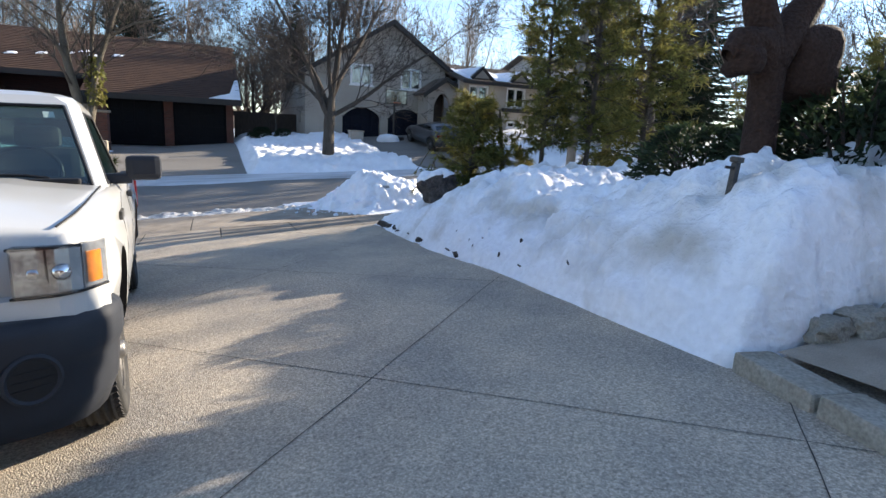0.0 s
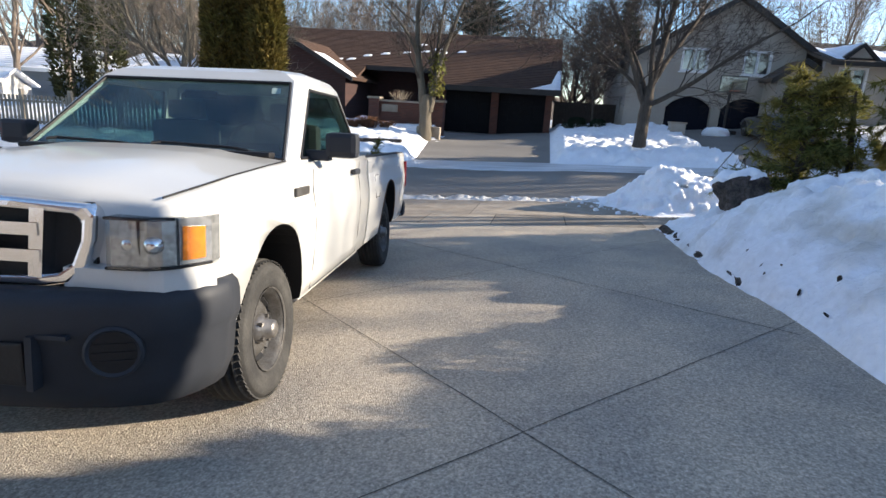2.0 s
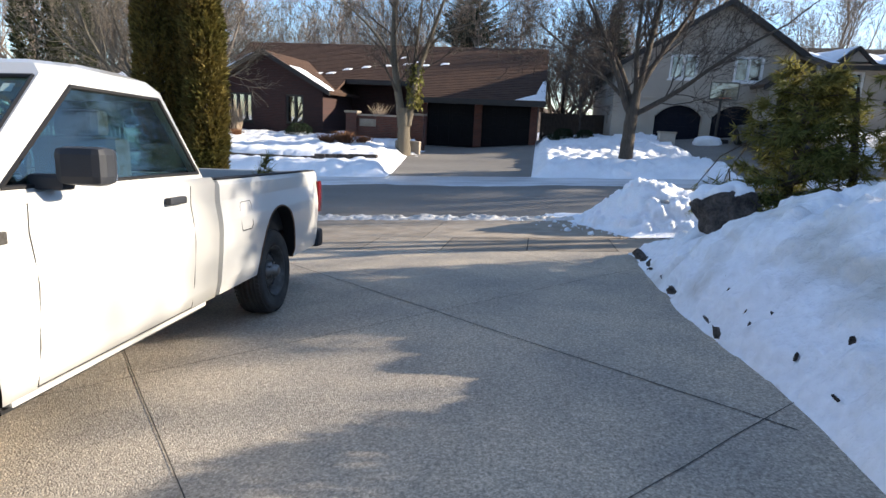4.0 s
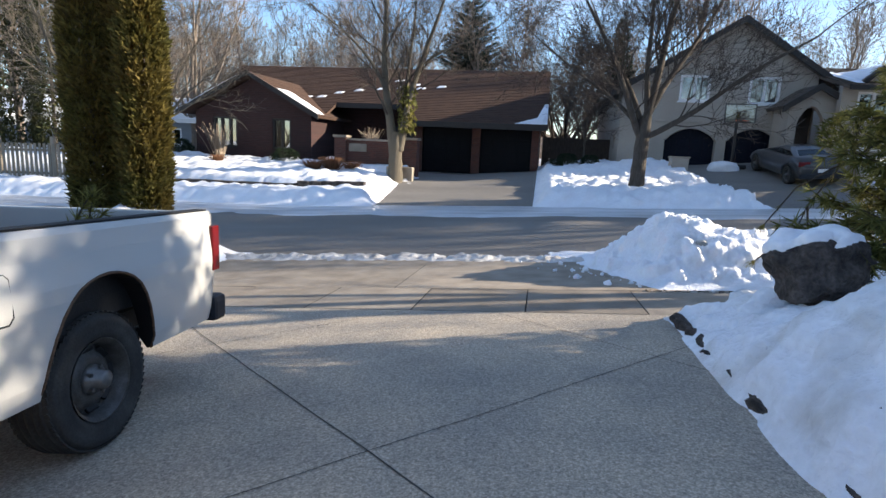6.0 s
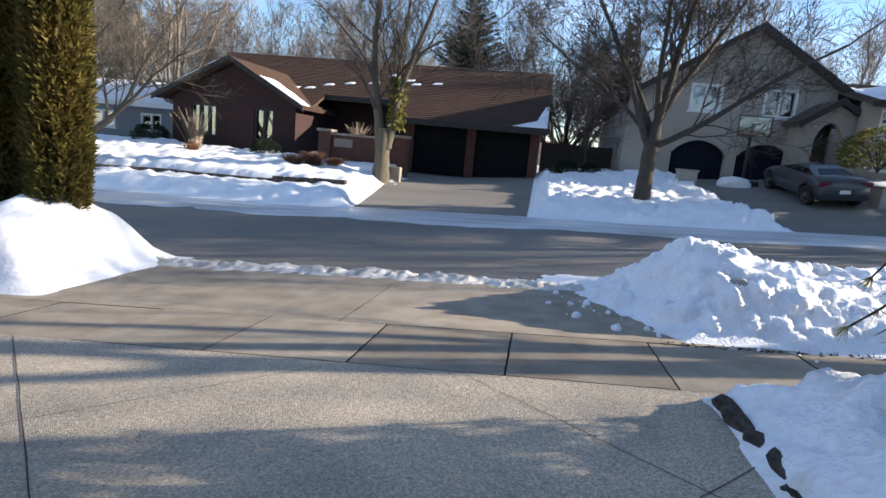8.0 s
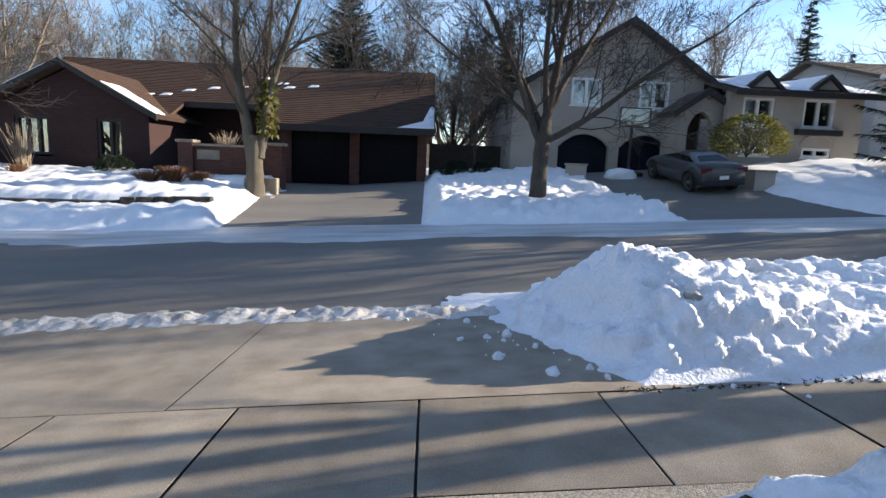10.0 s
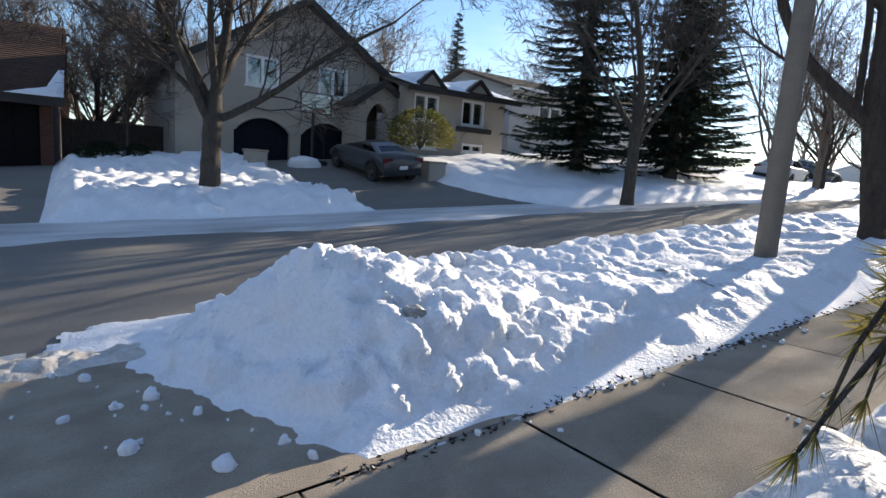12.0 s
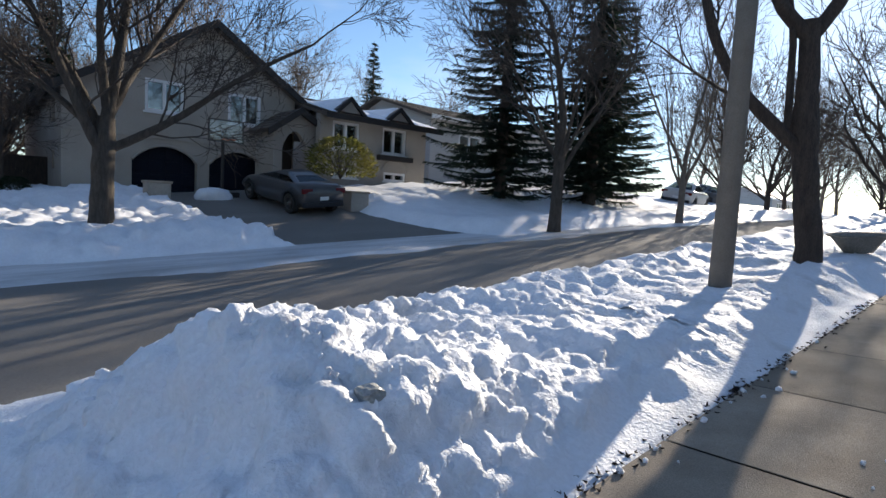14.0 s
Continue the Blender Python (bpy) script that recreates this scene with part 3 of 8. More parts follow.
bh = thing("brick_house", "low dark-brown brick bungalow with a brown shingled roof", "house")
BZ = 0.45
wall_with_holes("garage_wall", -2.5, 3.15, BZ, 2.75, 30.0, 0.3, [(-2.1, 0.18, BZ, 2.5), (0.56, 2.83, BZ, 2.5)], M_BRICKS2, bh)
garage_door(bh, -2.1, 0.18, BZ + 0.02, 2.5, 30.1, M_BLACKDOOR, 4, 4, False)
garage_door(bh, 0.56, 2.83, BZ + 0.02, 2.5, 30.1, M_BLACKDOOR, 4, 4, False)
part("side_wall", box(2.87, 3.15, 30.3, 43, BZ - 0.4, 2.75), M_BRICKS, bh)
part("side_wall", box(-2.5, -2.2, 30.3, 33, BZ - 0.4, 2.95), M_BRICKS, bh)
part("entry_wall", box(-6.9, -2.5, 32.6, 32.9, BZ - 0.4, 3.6), M_BRICKS, bh)
part("front_door", box(-4.1, -3.1, 32.5, 32.6, BZ, BZ + 2.1, bev=0.02), M_DARK, bh)
wall_with_holes("wing_wall", -12.4, -6.8, 0.2, 2.75, 28.5, 0.3, [(-11.55, -10.35, 1.2, 2.55), (-8.65, -7.75, 1.2, 2.55)], M_BRICKS, bh)
part("wing_gable", prism([(-12.4, 2.75), (-6.8, 2.75), (-9.6, 4.25)], "y", 28.5, 28.8), M_BRICKS, bh)
part("side_wall", box(-7.1, -6.8, 28.8, 33, 0.2, 2.9), M_BRICKS, bh)
part("side_wall", box(-12.4, -12.1, 28.8, 43, 0.2, 2.75), M_BRICKS, bh)
part("back_wall", box(-12.1, 3.15, 42.7, 43, 0.2, 2.75), M_BRICKS, bh)
window(bh, -11.55, -10.35, 1.2, 2.55, 28.6, 2, M_DARK)
window(bh, -8.65, -7.75, 1.2, 2.55, 28.6, 1, M_DARK)
RZ, RY = 5.85, 36.5
sl = (RZ - 2.68) / (RY - 29.25)
ev = lambda y: RZ - sl * (RY - y)
shingled("roof", (-2.9, 29.25, ev(29.25)), (3.47, 29.25, ev(29.25)), (3.47, RY, RZ), (-2.9, RY, RZ), bh, M_ROOF)
shingled("roof", (-6.6, 31.1, ev(31.1)), (-2.9, 31.1, ev(31.1)), (-2.9, RY, RZ), (-6.6, RY, RZ), bh, M_ROOF)
shingled("roof", (-13.3, 29.6, ev(29.6)), (-6.6, 29.6, ev(29.6)), (-6.6, RY, RZ), (-14.6, RY, RZ), bh, M_ROOF)
shingled("roof", (3.47, 43.7, 2.68), (-14.6, 43.7, 2.68), (-14.6, RY, RZ), (3.47, RY, RZ), bh, M_ROOF)
shingled("wing_roof", (-13.05, 34.5, 2.72), (-13.05, 28.1, 2.72), (-9.6, 28.1, 4.5), (-9.6, 34.5, 4.5), bh, M_ROOF)
shingled("wing_roof", (-6.35, 28.1, 2.72), (-6.35, 34.5, 2.72), (-9.6, 34.5, 4.5), (-9.6, 28.1, 4.5), bh, M_ROOF)
part("fascia", box(-2.9, 3.5, 29.18, 29.26, ev(29.25) - 0.22, ev(29.25) + 0.02), M_DARK, bh)
part("fascia", box(-6.6, -2.9, 31.03, 31.1, ev(31.1) - 0.22, ev(31.1) + 0.02), M_DARK, bh)
part("soffit", box(-2.9, 3.5, 29.26, 30.0, 2.53, 2.56), M_DARK, bh)
part("gable_end", prism([(30.0, 2.6), (42.9, 2.6), (RY, RZ - 0.15)], "x", 2.9, 3.12), M_BRICKS, bh)
part("gable_end", prism([(30.0, 2.6), (42.9, 2.6), (RY, RZ - 0.15)], "x", -12.4, -12.2), M_BRICKS, bh)
for a, b in (((-13.1, 2.74), (-9.6, 4.54)), ((-9.6, 4.54), (-6.3, 2.74))):
    part("bargeboard", prism([a, b, (b[0], b[1] - 0.2), (a[0], a[1] - 0.2)], "y", 28.02, 28.1), M_DARK, bh)


def patch_on(name, pts, lift, label, thick=0.06, seed=1.0):
    """A patch of snow left on a roof slope: corners in order, puffed up in the middle."""
    P = [Vector(p) for p in pts]
    nrm = (P[1] - P[0]).cross(P[3] - P[0]).normalized()
    if nrm.z < 0:
        nrm = -nrm
    bm = bmesh.new()
    n = 14
    g = {}
    for i in range(n + 1):
        for j in range(n + 1):
            u, v = i / n, j / n
            w = 0.06 * noise.noise(Vector((u * 5 + seed, v * 5, seed)))
            uu, vv = u + w * (u * (1 - u)) * 4 * 0 + (w if 0 < u < 1 else w * 0.6), v + (w if 0 < v < 1 else w * 0.6)
            q = P[0].lerp(P[1], uu).lerp(P[3].lerp(P[2], uu), vv)
            e = smooth01(min(u, 1 - u, v, 1 - v) * 6)
            g[i, j] = bm.verts.new(q + nrm * (lift + thick * e * (1 + 0.4 * noise.noise(q * 2))))
    for i in range(n):
        for j in range(n):
            bm.faces.new((g[i, j], g[i + 1, j], g[i + 1, j + 1], g[i, j + 1]))
    ob = part(name, bm, M_SNOW, None, smooth=True)
    return tagged(ob, label, "snow", kind="stuff")


patch_on("roof_snow", [(2.05, 29.25, ev(29.25)), (3.45, 29.25, ev(29.25)), (3.45, 30.3, ev(30.3)), (2.9, 29.7, ev(29.7))], 0.05, "patch of snow on the brown garage roof")
patch_on("roof_snow", [(3.0, 29.9, ev(29.9)), (3.45, 29.9, ev(29.9)), (3.45, 31.6, ev(31.6)), (3.3, 31.6, ev(31.6))], 0.05, "tongue of snow up the roof edge", seed=2)
wz = lambda x: 4.5 - (x + 9.6) * 1.78 / 3.25
patch_on("roof_snow", [(-8.3, 28.15, wz(-8.3)), (-6.4, 28.15, wz(-6.4)), (-6.4, 28.9, wz(-6.4)), (-8.3, 29.4, wz(-8.3))], 0.05, "band of snow along the wing roof", seed=3)
wl = lambda x: 4.5 - (-9.6 - x) * 1.78 / 3.45
patch_on("roof_snow", [(-13.0, 28.1, wl(-13.0)), (-9.7, 28.1, wl(-9.7)), (-9.7, 28.35, wl(-9.7)), (-13.0, 28.35, wl(-13.0))], 0.05, "thin line of snow on the gable verge", seed=4)
for k, (x, y) in enumerate(((-8.6, 31.5), (-7.9, 31.6), (-6.3, 32.6), (-5.2, 32.9), (-4.2, 33.2), (-3.6, 33.6), (-3.2, 33.1), (-7.2, 32.2), (-2.2, 33.4), (-4.6, 34.2))):
    patch_on("roof_snow", [(x, y, ev(y)), (x + 0.45, y + 0.1, ev(y + 0.1)), (x + 0.5, y + 0.3, ev(y + 0.3)), (x + 0.1, y + 0.3, ev(y + 0.3))], 0.04, "small scrap of snow on the brown roof", 0.03, k)

# low brick wall with capped piers in front of the entrance
lw = thing("garden_wall", "low brick garden wall with pale capped piers", "wall")
part("wall_body", box(-4.65, -2.05, 27.0, 27.25, 0.3, 1.72), M_BRICKS2, lw)
part("coping", box(-4.65, -2.05, 26.95, 27.3, 1.72, 1.80, bev=0.015), M_CONC, lw)
for x in (-4.85, -1.87):
    part("pier", box(x - 0.24, x + 0.24, 26.87, 27.37, 0.3, 1.82), M_BRICKS2, lw)
    part("cap", box(x - 0.3, x + 0.3, 26.8, 27.44, 1.82, 1.92, bev=0.03), M_CONC, lw)
part("plaque", box(-4.5, -3.75, 26.97, 27.0, 1.28, 1.6, bev=0.01), M_CONC, lw)
pw = thing("planter_wall", "low grey stone planter wall beside the drive", "wall")
part("wall_body", box(-2.6, -1.55, 25.9, 26.3, 0.1, 0.78, bev=0.05), M_CONC, pw)
snow_field("snow_bed", -6.5, -1.5, 25.2, 27.0, 0.15, lambda x, y: 0.55 * smooth01(min((-1.6 - x) / 0.3, (y - 25.8) / 0.4, (27 - y) / 0.3)) - 0.02 + lump(x, y, 2, 0.05), "snow heaped in the planter bed")


# ---- stucco house ----
gh = thing("stucco_house", "two-storey grey stucco house with dark gables and arched garage doors", "house")
GZ = 1.05


def arch_hole(x0, x1, z0, zs, zt, n=14):
    """Outline of an opening with a flattened arch."""
    pts = [(x0, z0), (x0, zs)]
    for i in range(1, n):
        u = i / n
        pts.append((x0 + (x1 - x0) * u, zs + (zt - zs) * math.sin(math.pi * u) ** 0.75))
    return pts + [(x1, zs), (x1, z0)]


def wall_outline(name, outer, holes, y, thick, material, parent, label=""):
    """A wall facing -y of any outline with openings cut clean through."""
    bm = bmesh.new()
    loops = []
    for pts in [outer, *holes]:
        vs = [bm.verts.new((u, y, v)) for u, v in pts]
        for i in range(len(vs)):
            bm.edges.new((vs[i], vs[(i + 1) % len(vs)]))
        loops.append(vs)
    bmesh.ops.triangle_fill(bm, use_beauty=True, use_dissolve=False, edges=bm.edges[:])
    r = bmesh.ops.extrude_face_region(bm, geom=bm.faces[:])
    for v in (g for g in r["geom"] if isinstance(g, bmesh.types.BMVert)):
        v.co.y += thick
    bmesh.ops.recalc_face_normals(bm, faces=bm.faces)
    return part(name, bm, material, parent, label)


rect = lambda x0, x1, z0, z1: [(x0, z0), (x0, z1), (x1, z1), (x1, z0)]
D1, D2 = (8.38, 10.4), (10.8, 12.8)
wall_outline("gable_wall", [(6.5, 0.6), (6.5, 4.6), (10.85, 7.0), (13.95, 5.1), (13.95, 0.6)],
             [arch_hole(*D1, GZ + 0.1, 2.35, 2.86), arch_hole(*D2, GZ + 0.1, 2.4, 2.9), rect(8.75, 9.93, 3.93, 4.97), rect(11.42, 12.6, 3.88, 4.95)],
             30.0, 0.3, M_STUCCO, gh)
for d, zs in ((D1, 2.35), (D2, 2.4)):
    garage_door(gh, d[0] - 0.05, d[1] + 0.05, GZ, zs + 0.5, 30.22, M_NAVY, 4, 4, False)
    bm = bmesh.new()
    pts = arch_hole(d[0], d[1], GZ + 0.1, zs, zs + 0.51)
    for (a, b), (c, e) in zip(pts[1:-1], pts[2:-1]):
        add_cyl(bm, (a, 29.98, b), (c, 29.98, e), 0.05, n=6)
    part("arch_trim", bm, M_STUCCO, gh)
window(gh, 8.75, 9.93, 3.93, 4.97, 30.05)
window(gh, 11.42, 12.6, 3.88, 4.95, 30.05)
part("string_course", box(6.5, 12.3, 29.94, 30.0, 3.06, 3.15, bev=0.01), M_STUCCO, gh)
wall_with_holes("side_wall", 30.3, 40, 0.6, 4.6, 6.5, 0.3, [(31.2, 32.0, 3.4, 4.4), (31.4, 31.9, 1.9, 2.5)], M_STUCCO, gh).matrix_basis = Matrix(((0, 1, 0, 0), (1, 0, 0, 0), (0, 0, 1, 0), (0, 0, 0, 1)))
part("pane", box(6.62, 6.64, 31.2, 32.0, 3.4, 4.4), M_WIN, gh)
part("pane", box(6.62, 6.64, 31.4, 31.9, 1.9, 2.5), M_WIN, gh)
part("back_wall", box(6.5, 18.9, 40, 40.3, 0.6, 4.6), M_STUCCO, gh)
shingled("gable_roof", (6.0, 40.5, 4.22), (6.0, 29.6, 4.22), (10.85, 29.6, 7.18), (10.85, 40.5, 7.18), gh, M_ROOF_G)
shingled("gable_roof", (14.45, 29.6, 4.82), (14.45, 40.5, 4.82), (10.85, 40.5, 7.18), (10.85, 29.6, 7.18), gh, M_ROOF_G)
for a, b in (((6.0, 4.25), (10.85, 7.22)), ((10.85, 7.22), (14.45, 4.85))):
    part("bargeboard", prism([a, b, (b[0], b[1] - 0.26), (a[0], a[1] - 0.26)], "y", 29.5, 29.6), M_DARK, gh)
# entrance porch with its own small gable
wall_outline("porch_wall", [(12.45, 1.1), (12.45, 3.75), (13.4, 4.4), (14.45, 3.75), (14.45, 1.1)], [arch_hole(12.78, 13.72, 1.65, 3.1, 3.72)], 28.5, 0.25, M_STUCCO, gh)
part("porch_side", box(12.45, 12.7, 28.75, 30, 1.1, 3.75), M_STUCCO, gh)
part("porch_door", box(12.8, 13.7, 29.6, 29.7, 1.7, 3.75, bev=0.02), M_DARK, gh)
part("porch_step", box(12.5, 13.9, 27.9, 28.5, 1.1, 1.62, bev=0.02), M_CONC, gh)
for a, b in (((12.15, 3.7), (13.35, 4.55)), ((13.35, 4.55), (14.75, 3.75))):
    part("porch_bargeboard", prism([a, b, (b[0], b[1] - 0.24), (a[0], a[1] - 0.24)], "y", 28.2, 28.32), M_DARK, gh)
shingled("porch_roof", (12.15, 30, 3.68), (12.15, 28.3, 3.68), (13.35, 28.3, 4.52), (13.35, 30, 4.52), gh, M_ROOF_G)
shingled("porch_roof", (14.75, 28.3, 3.72), (14.75, 30, 3.72), (13.35, 30, 4.52), (13.35, 28.3, 4.52), gh, M_ROOF_G)
# the lower wing with two dormers
wall_with_holes("wing_wall", 13.95, 18.9, 0.9, 4.45, 28.0, 0.3, [(14.48, 15.62, 3.25, 4.25), (16.7, 17.86, 3.26, 4.28), (14.55, 15.6, 2.2, 2.53), (16.82, 17.9, 2.2, 2.55)], M_STUCCO, gh)
window(gh, 14.48, 15.62, 3.25, 4.25, 28.08)
window(gh, 16.7, 17.86, 3.26, 4.28, 28.08)
window(gh, 14.55, 15.6, 2.2, 2.53, 28.08)
window(gh, 16.82, 17.9, 2.2, 2.55, 28.08)
part("window_box", box(16.45, 18.1, 27.75, 28.0, 3.0, 3.2, bev=0.02), M_DARK, gh, "dark window box")
bm = bmesh.new()
pts = [(17.36 + 0.62 * math.cos(a), 2.62 + 0.42 * math.sin(a)) for a in [math.pi * i / 12 for i in range(13)]]
for (a, b), (c, e) in zip(pts, pts[1:]):
    add_cyl(bm, (a, 27.99, b), (c, 27.99, e), 0.035, n=6)
part("arch_trim", bm, M_STUCCO, gh)
part("side_wall", box(18.6, 18.9, 28.3, 40, 0.9, 4.45), M_STUCCO, gh)
shingled("wing_roof", (13.95, 27.55, 4.42), (19.35, 27.55, 4.42), (19.35, 32.5, 5.7), (13.95, 32.5, 5.7), gh, M_ROOF_G)
shingled("wing_roof", (19.35, 37.5, 4.42), (13.95, 37.5, 4.42), (13.95, 32.5, 5.7), (19.35, 32.5, 5.7), gh, M_ROOF_G)
part("fascia", box(13.95, 19.4, 27.47, 27.55, 4.26, 4.44), M_DARK, gh)
for cx, pz in ((15.2, 5.2), (17.5, 5.15)):
    part("dormer", prism([(cx - 0.62, 4.62), (cx + 0.62, 4.62), (cx, pz - 0.06)], "y", 28.0, 31.5), M_STUCCO, gh)
    for s in (-1, 1):
        part("dormer_bargeboard", prism([(cx + s * 0.72, 4.55), (cx, pz), (cx, pz - 0.16), (cx + s * 0.62, 4.45)], "y", 27.9, 28.02), M_DARK, gh)
        patch_on("roof_snow", [(cx + s * 0.7, 28.1, 4.6), (cx, 28.1, pz + 0.0), (cx, 30.5, pz + 0.0), (cx + s * 0.7, 30.5, 5.15)][::s], 0.02, "snow on the dormer roof", seed=cx + s)
for a, b in ((14.2, 14.5), (15.9, 16.8), (18.15, 19.25)):
    patch_on("roof_snow", [(a, 27.7, 4.46), (b, 27.7, 4.46), (b, 30.6, 5.2), (a, 30.6, 5.2)], 0.06, "snow lying on the wing roof", seed=a)


# ---- the white pickup on the drive ----
def car_paint(name, base, rough=0.28, coat=0.6, dirt=(0.30, 0.27, 0.22), amount=0.25):
    m = mat(name, base, rough, var=0.03, scale=1.5, fine=200, bump=0.02, bump_dist=0.001, second=tuple(b * (1 - amount) + d * amount for b, d in zip(base, dirt)), coarse_pos=(0.45, 0.95))
    m.node_tree.nodes["Principled BSDF"].inputs["Coat Weight"].default_value = coat
    m.node_tree.nodes["Principled BSDF"].inputs["Coat Roughness"].default_value = 0.08
    return m


M_PAINT = car_paint("white_car_paint", (0.49, 0.49, 0.475))
M_RED = car_paint("red_car_paint", (0.55, 0.012, 0.012), amount=0.08)
M_SILVER = car_paint("grey_car_paint", (0.16, 0.16, 0.17), amount=0.3)
M_PLASTIC = mat("grey_plastic", (0.028, 0.031, 0.038), 0.55, spec=0.22, var=0.15, scale=8, fine=300, bump=0.1, bump_dist=0.002)
M_BLACK = mat("black_plastic", (0.006, 0.006, 0.007), 0.6, var=0.1)
M_CHROME = mat("chrome", (0.75, 0.75, 0.76), 0.12, metal=1.0, var=0.04, bump=0)
M_STEEL = mat("dull_steel", (0.09, 0.088, 0.085), 0.5, metal=0.4, var=0.25, scale=20, fine=120, second=(0.05, 0.045, 0.04))
M_HUB = mat("bare_hub", (0.20, 0.19, 0.18), 0.4, metal=0.7, var=0.15, scale=12)
M_TYRE = mat("tyre_rubber", (0.020, 0.0195, 0.019), 0.85, var=0.3, scale=7, fine=90, bump=0.3, bump_dist=0.003, second=(0.05, 0.048, 0.044))
M_AMBER = mat("amber_lens", (0.75, 0.235, 0.012), 0.12, var=0.3, scale=30, fine=80, bump=0.2, bump_dist=0.002)
M_TAIL = mat("red_lens", (0.13, 0.007, 0.008), 0.15, var=0.1, scale=30, fine=80, bump=0.2, bump_dist=0.002)
M_LAMP = mat("lamp_reflector", (0.58, 0.57, 0.55), 0.18, metal=0.65, var=0.35, scale=14, fine=60, bump=0.5, bump_dist=0.004)
M_CARGLASS = glass("car_glass", (0.72, 0.92, 0.90), 0.02, 0.72, 0.13)
M_DARKGLASS = glass("tinted_glass", (0.8, 0.9, 0.9), 0.03, 0.25, 0.10)
M_LENS = glass("clear_lens", (0.9, 0.92, 0.92), 0.04, 0.90, 0.12)
M_RUST = mat("rust", (0.13, 0.075, 0.045), 0.9, var=0.4, scale=15, fine=80)
M_BADGE = mat("blue_badge", (0.20, 0.29, 0.38), 0.25, metal=0.4, var=0.1, scale=30)
M_SEAT = mat("seat_cloth", (0.07, 0.07, 0.068), 0.9, var=0.2)
M_INK = mat("plate_ink", (0.02, 0.03, 0.06), 0.6, var=0.05)


def bool_cut(ob, cutter):
    """Cuts a bmesh out of a mesh object for good."""
    cut = new("cutter", bm_mesh("cutter", cutter, M_BLACK))
    cut.parent = ob.parent
    bpy.context.view_layer.update()
    md = ob.modifiers.new("cut", "BOOLEAN")
    md.operation, md.object, md.solver = "DIFFERENCE", cut, "EXACT"
    me = bpy.data.meshes.new_from_object(ob.evaluated_get(bpy.context.evaluated_depsgraph_get()))
    ob.modifiers.clear()
    ob.data = me
    bpy.data.objects.remove(cut)
    return ob


def dark_wells(ob, axles, radius, material):
    me = ob.data
    me.materials.append(material)
    k = len(me.materials) - 1
    for p in me.polygons:
        c = p.center
        for y, z in axles:
            if abs(math.hypot(c.y - y, c.z - z) - radius) < 0.02 and abs(p.normal.x) < 0.5 or (abs(p.normal.x) > 0.9 and math.hypot(c.y - y, c.z - z) < radius and abs(c.x) < 0.72):
                p.material_index = k


def loft(stations, close=True):
    """Skins half-sections {y: [(x, z), ...]} running from bottom centre to top centre, mirrored in x."""
    bm = bmesh.new()
    rings = []
    for y, half in stations:
        ring = [bm.verts.new((x, y, z)) for x, z in half] + [bm.verts.new((-x, y, z)) for x, z in half[::-1] if x > 1e-6]
        rings.append(ring)
    n = len(rings[0])
    for a, b in zip(rings, rings[1:]):
        for i in range(n):
            bm.faces.new((a[i], a[(i + 1) % n], b[(i + 1) % n], b[i]))
    bm.faces.new(rings[0]); bm.faces.new(rings[-1][::-1])
    bmesh.ops.recalc_face_normals(bm, faces=bm.faces)
    return bm


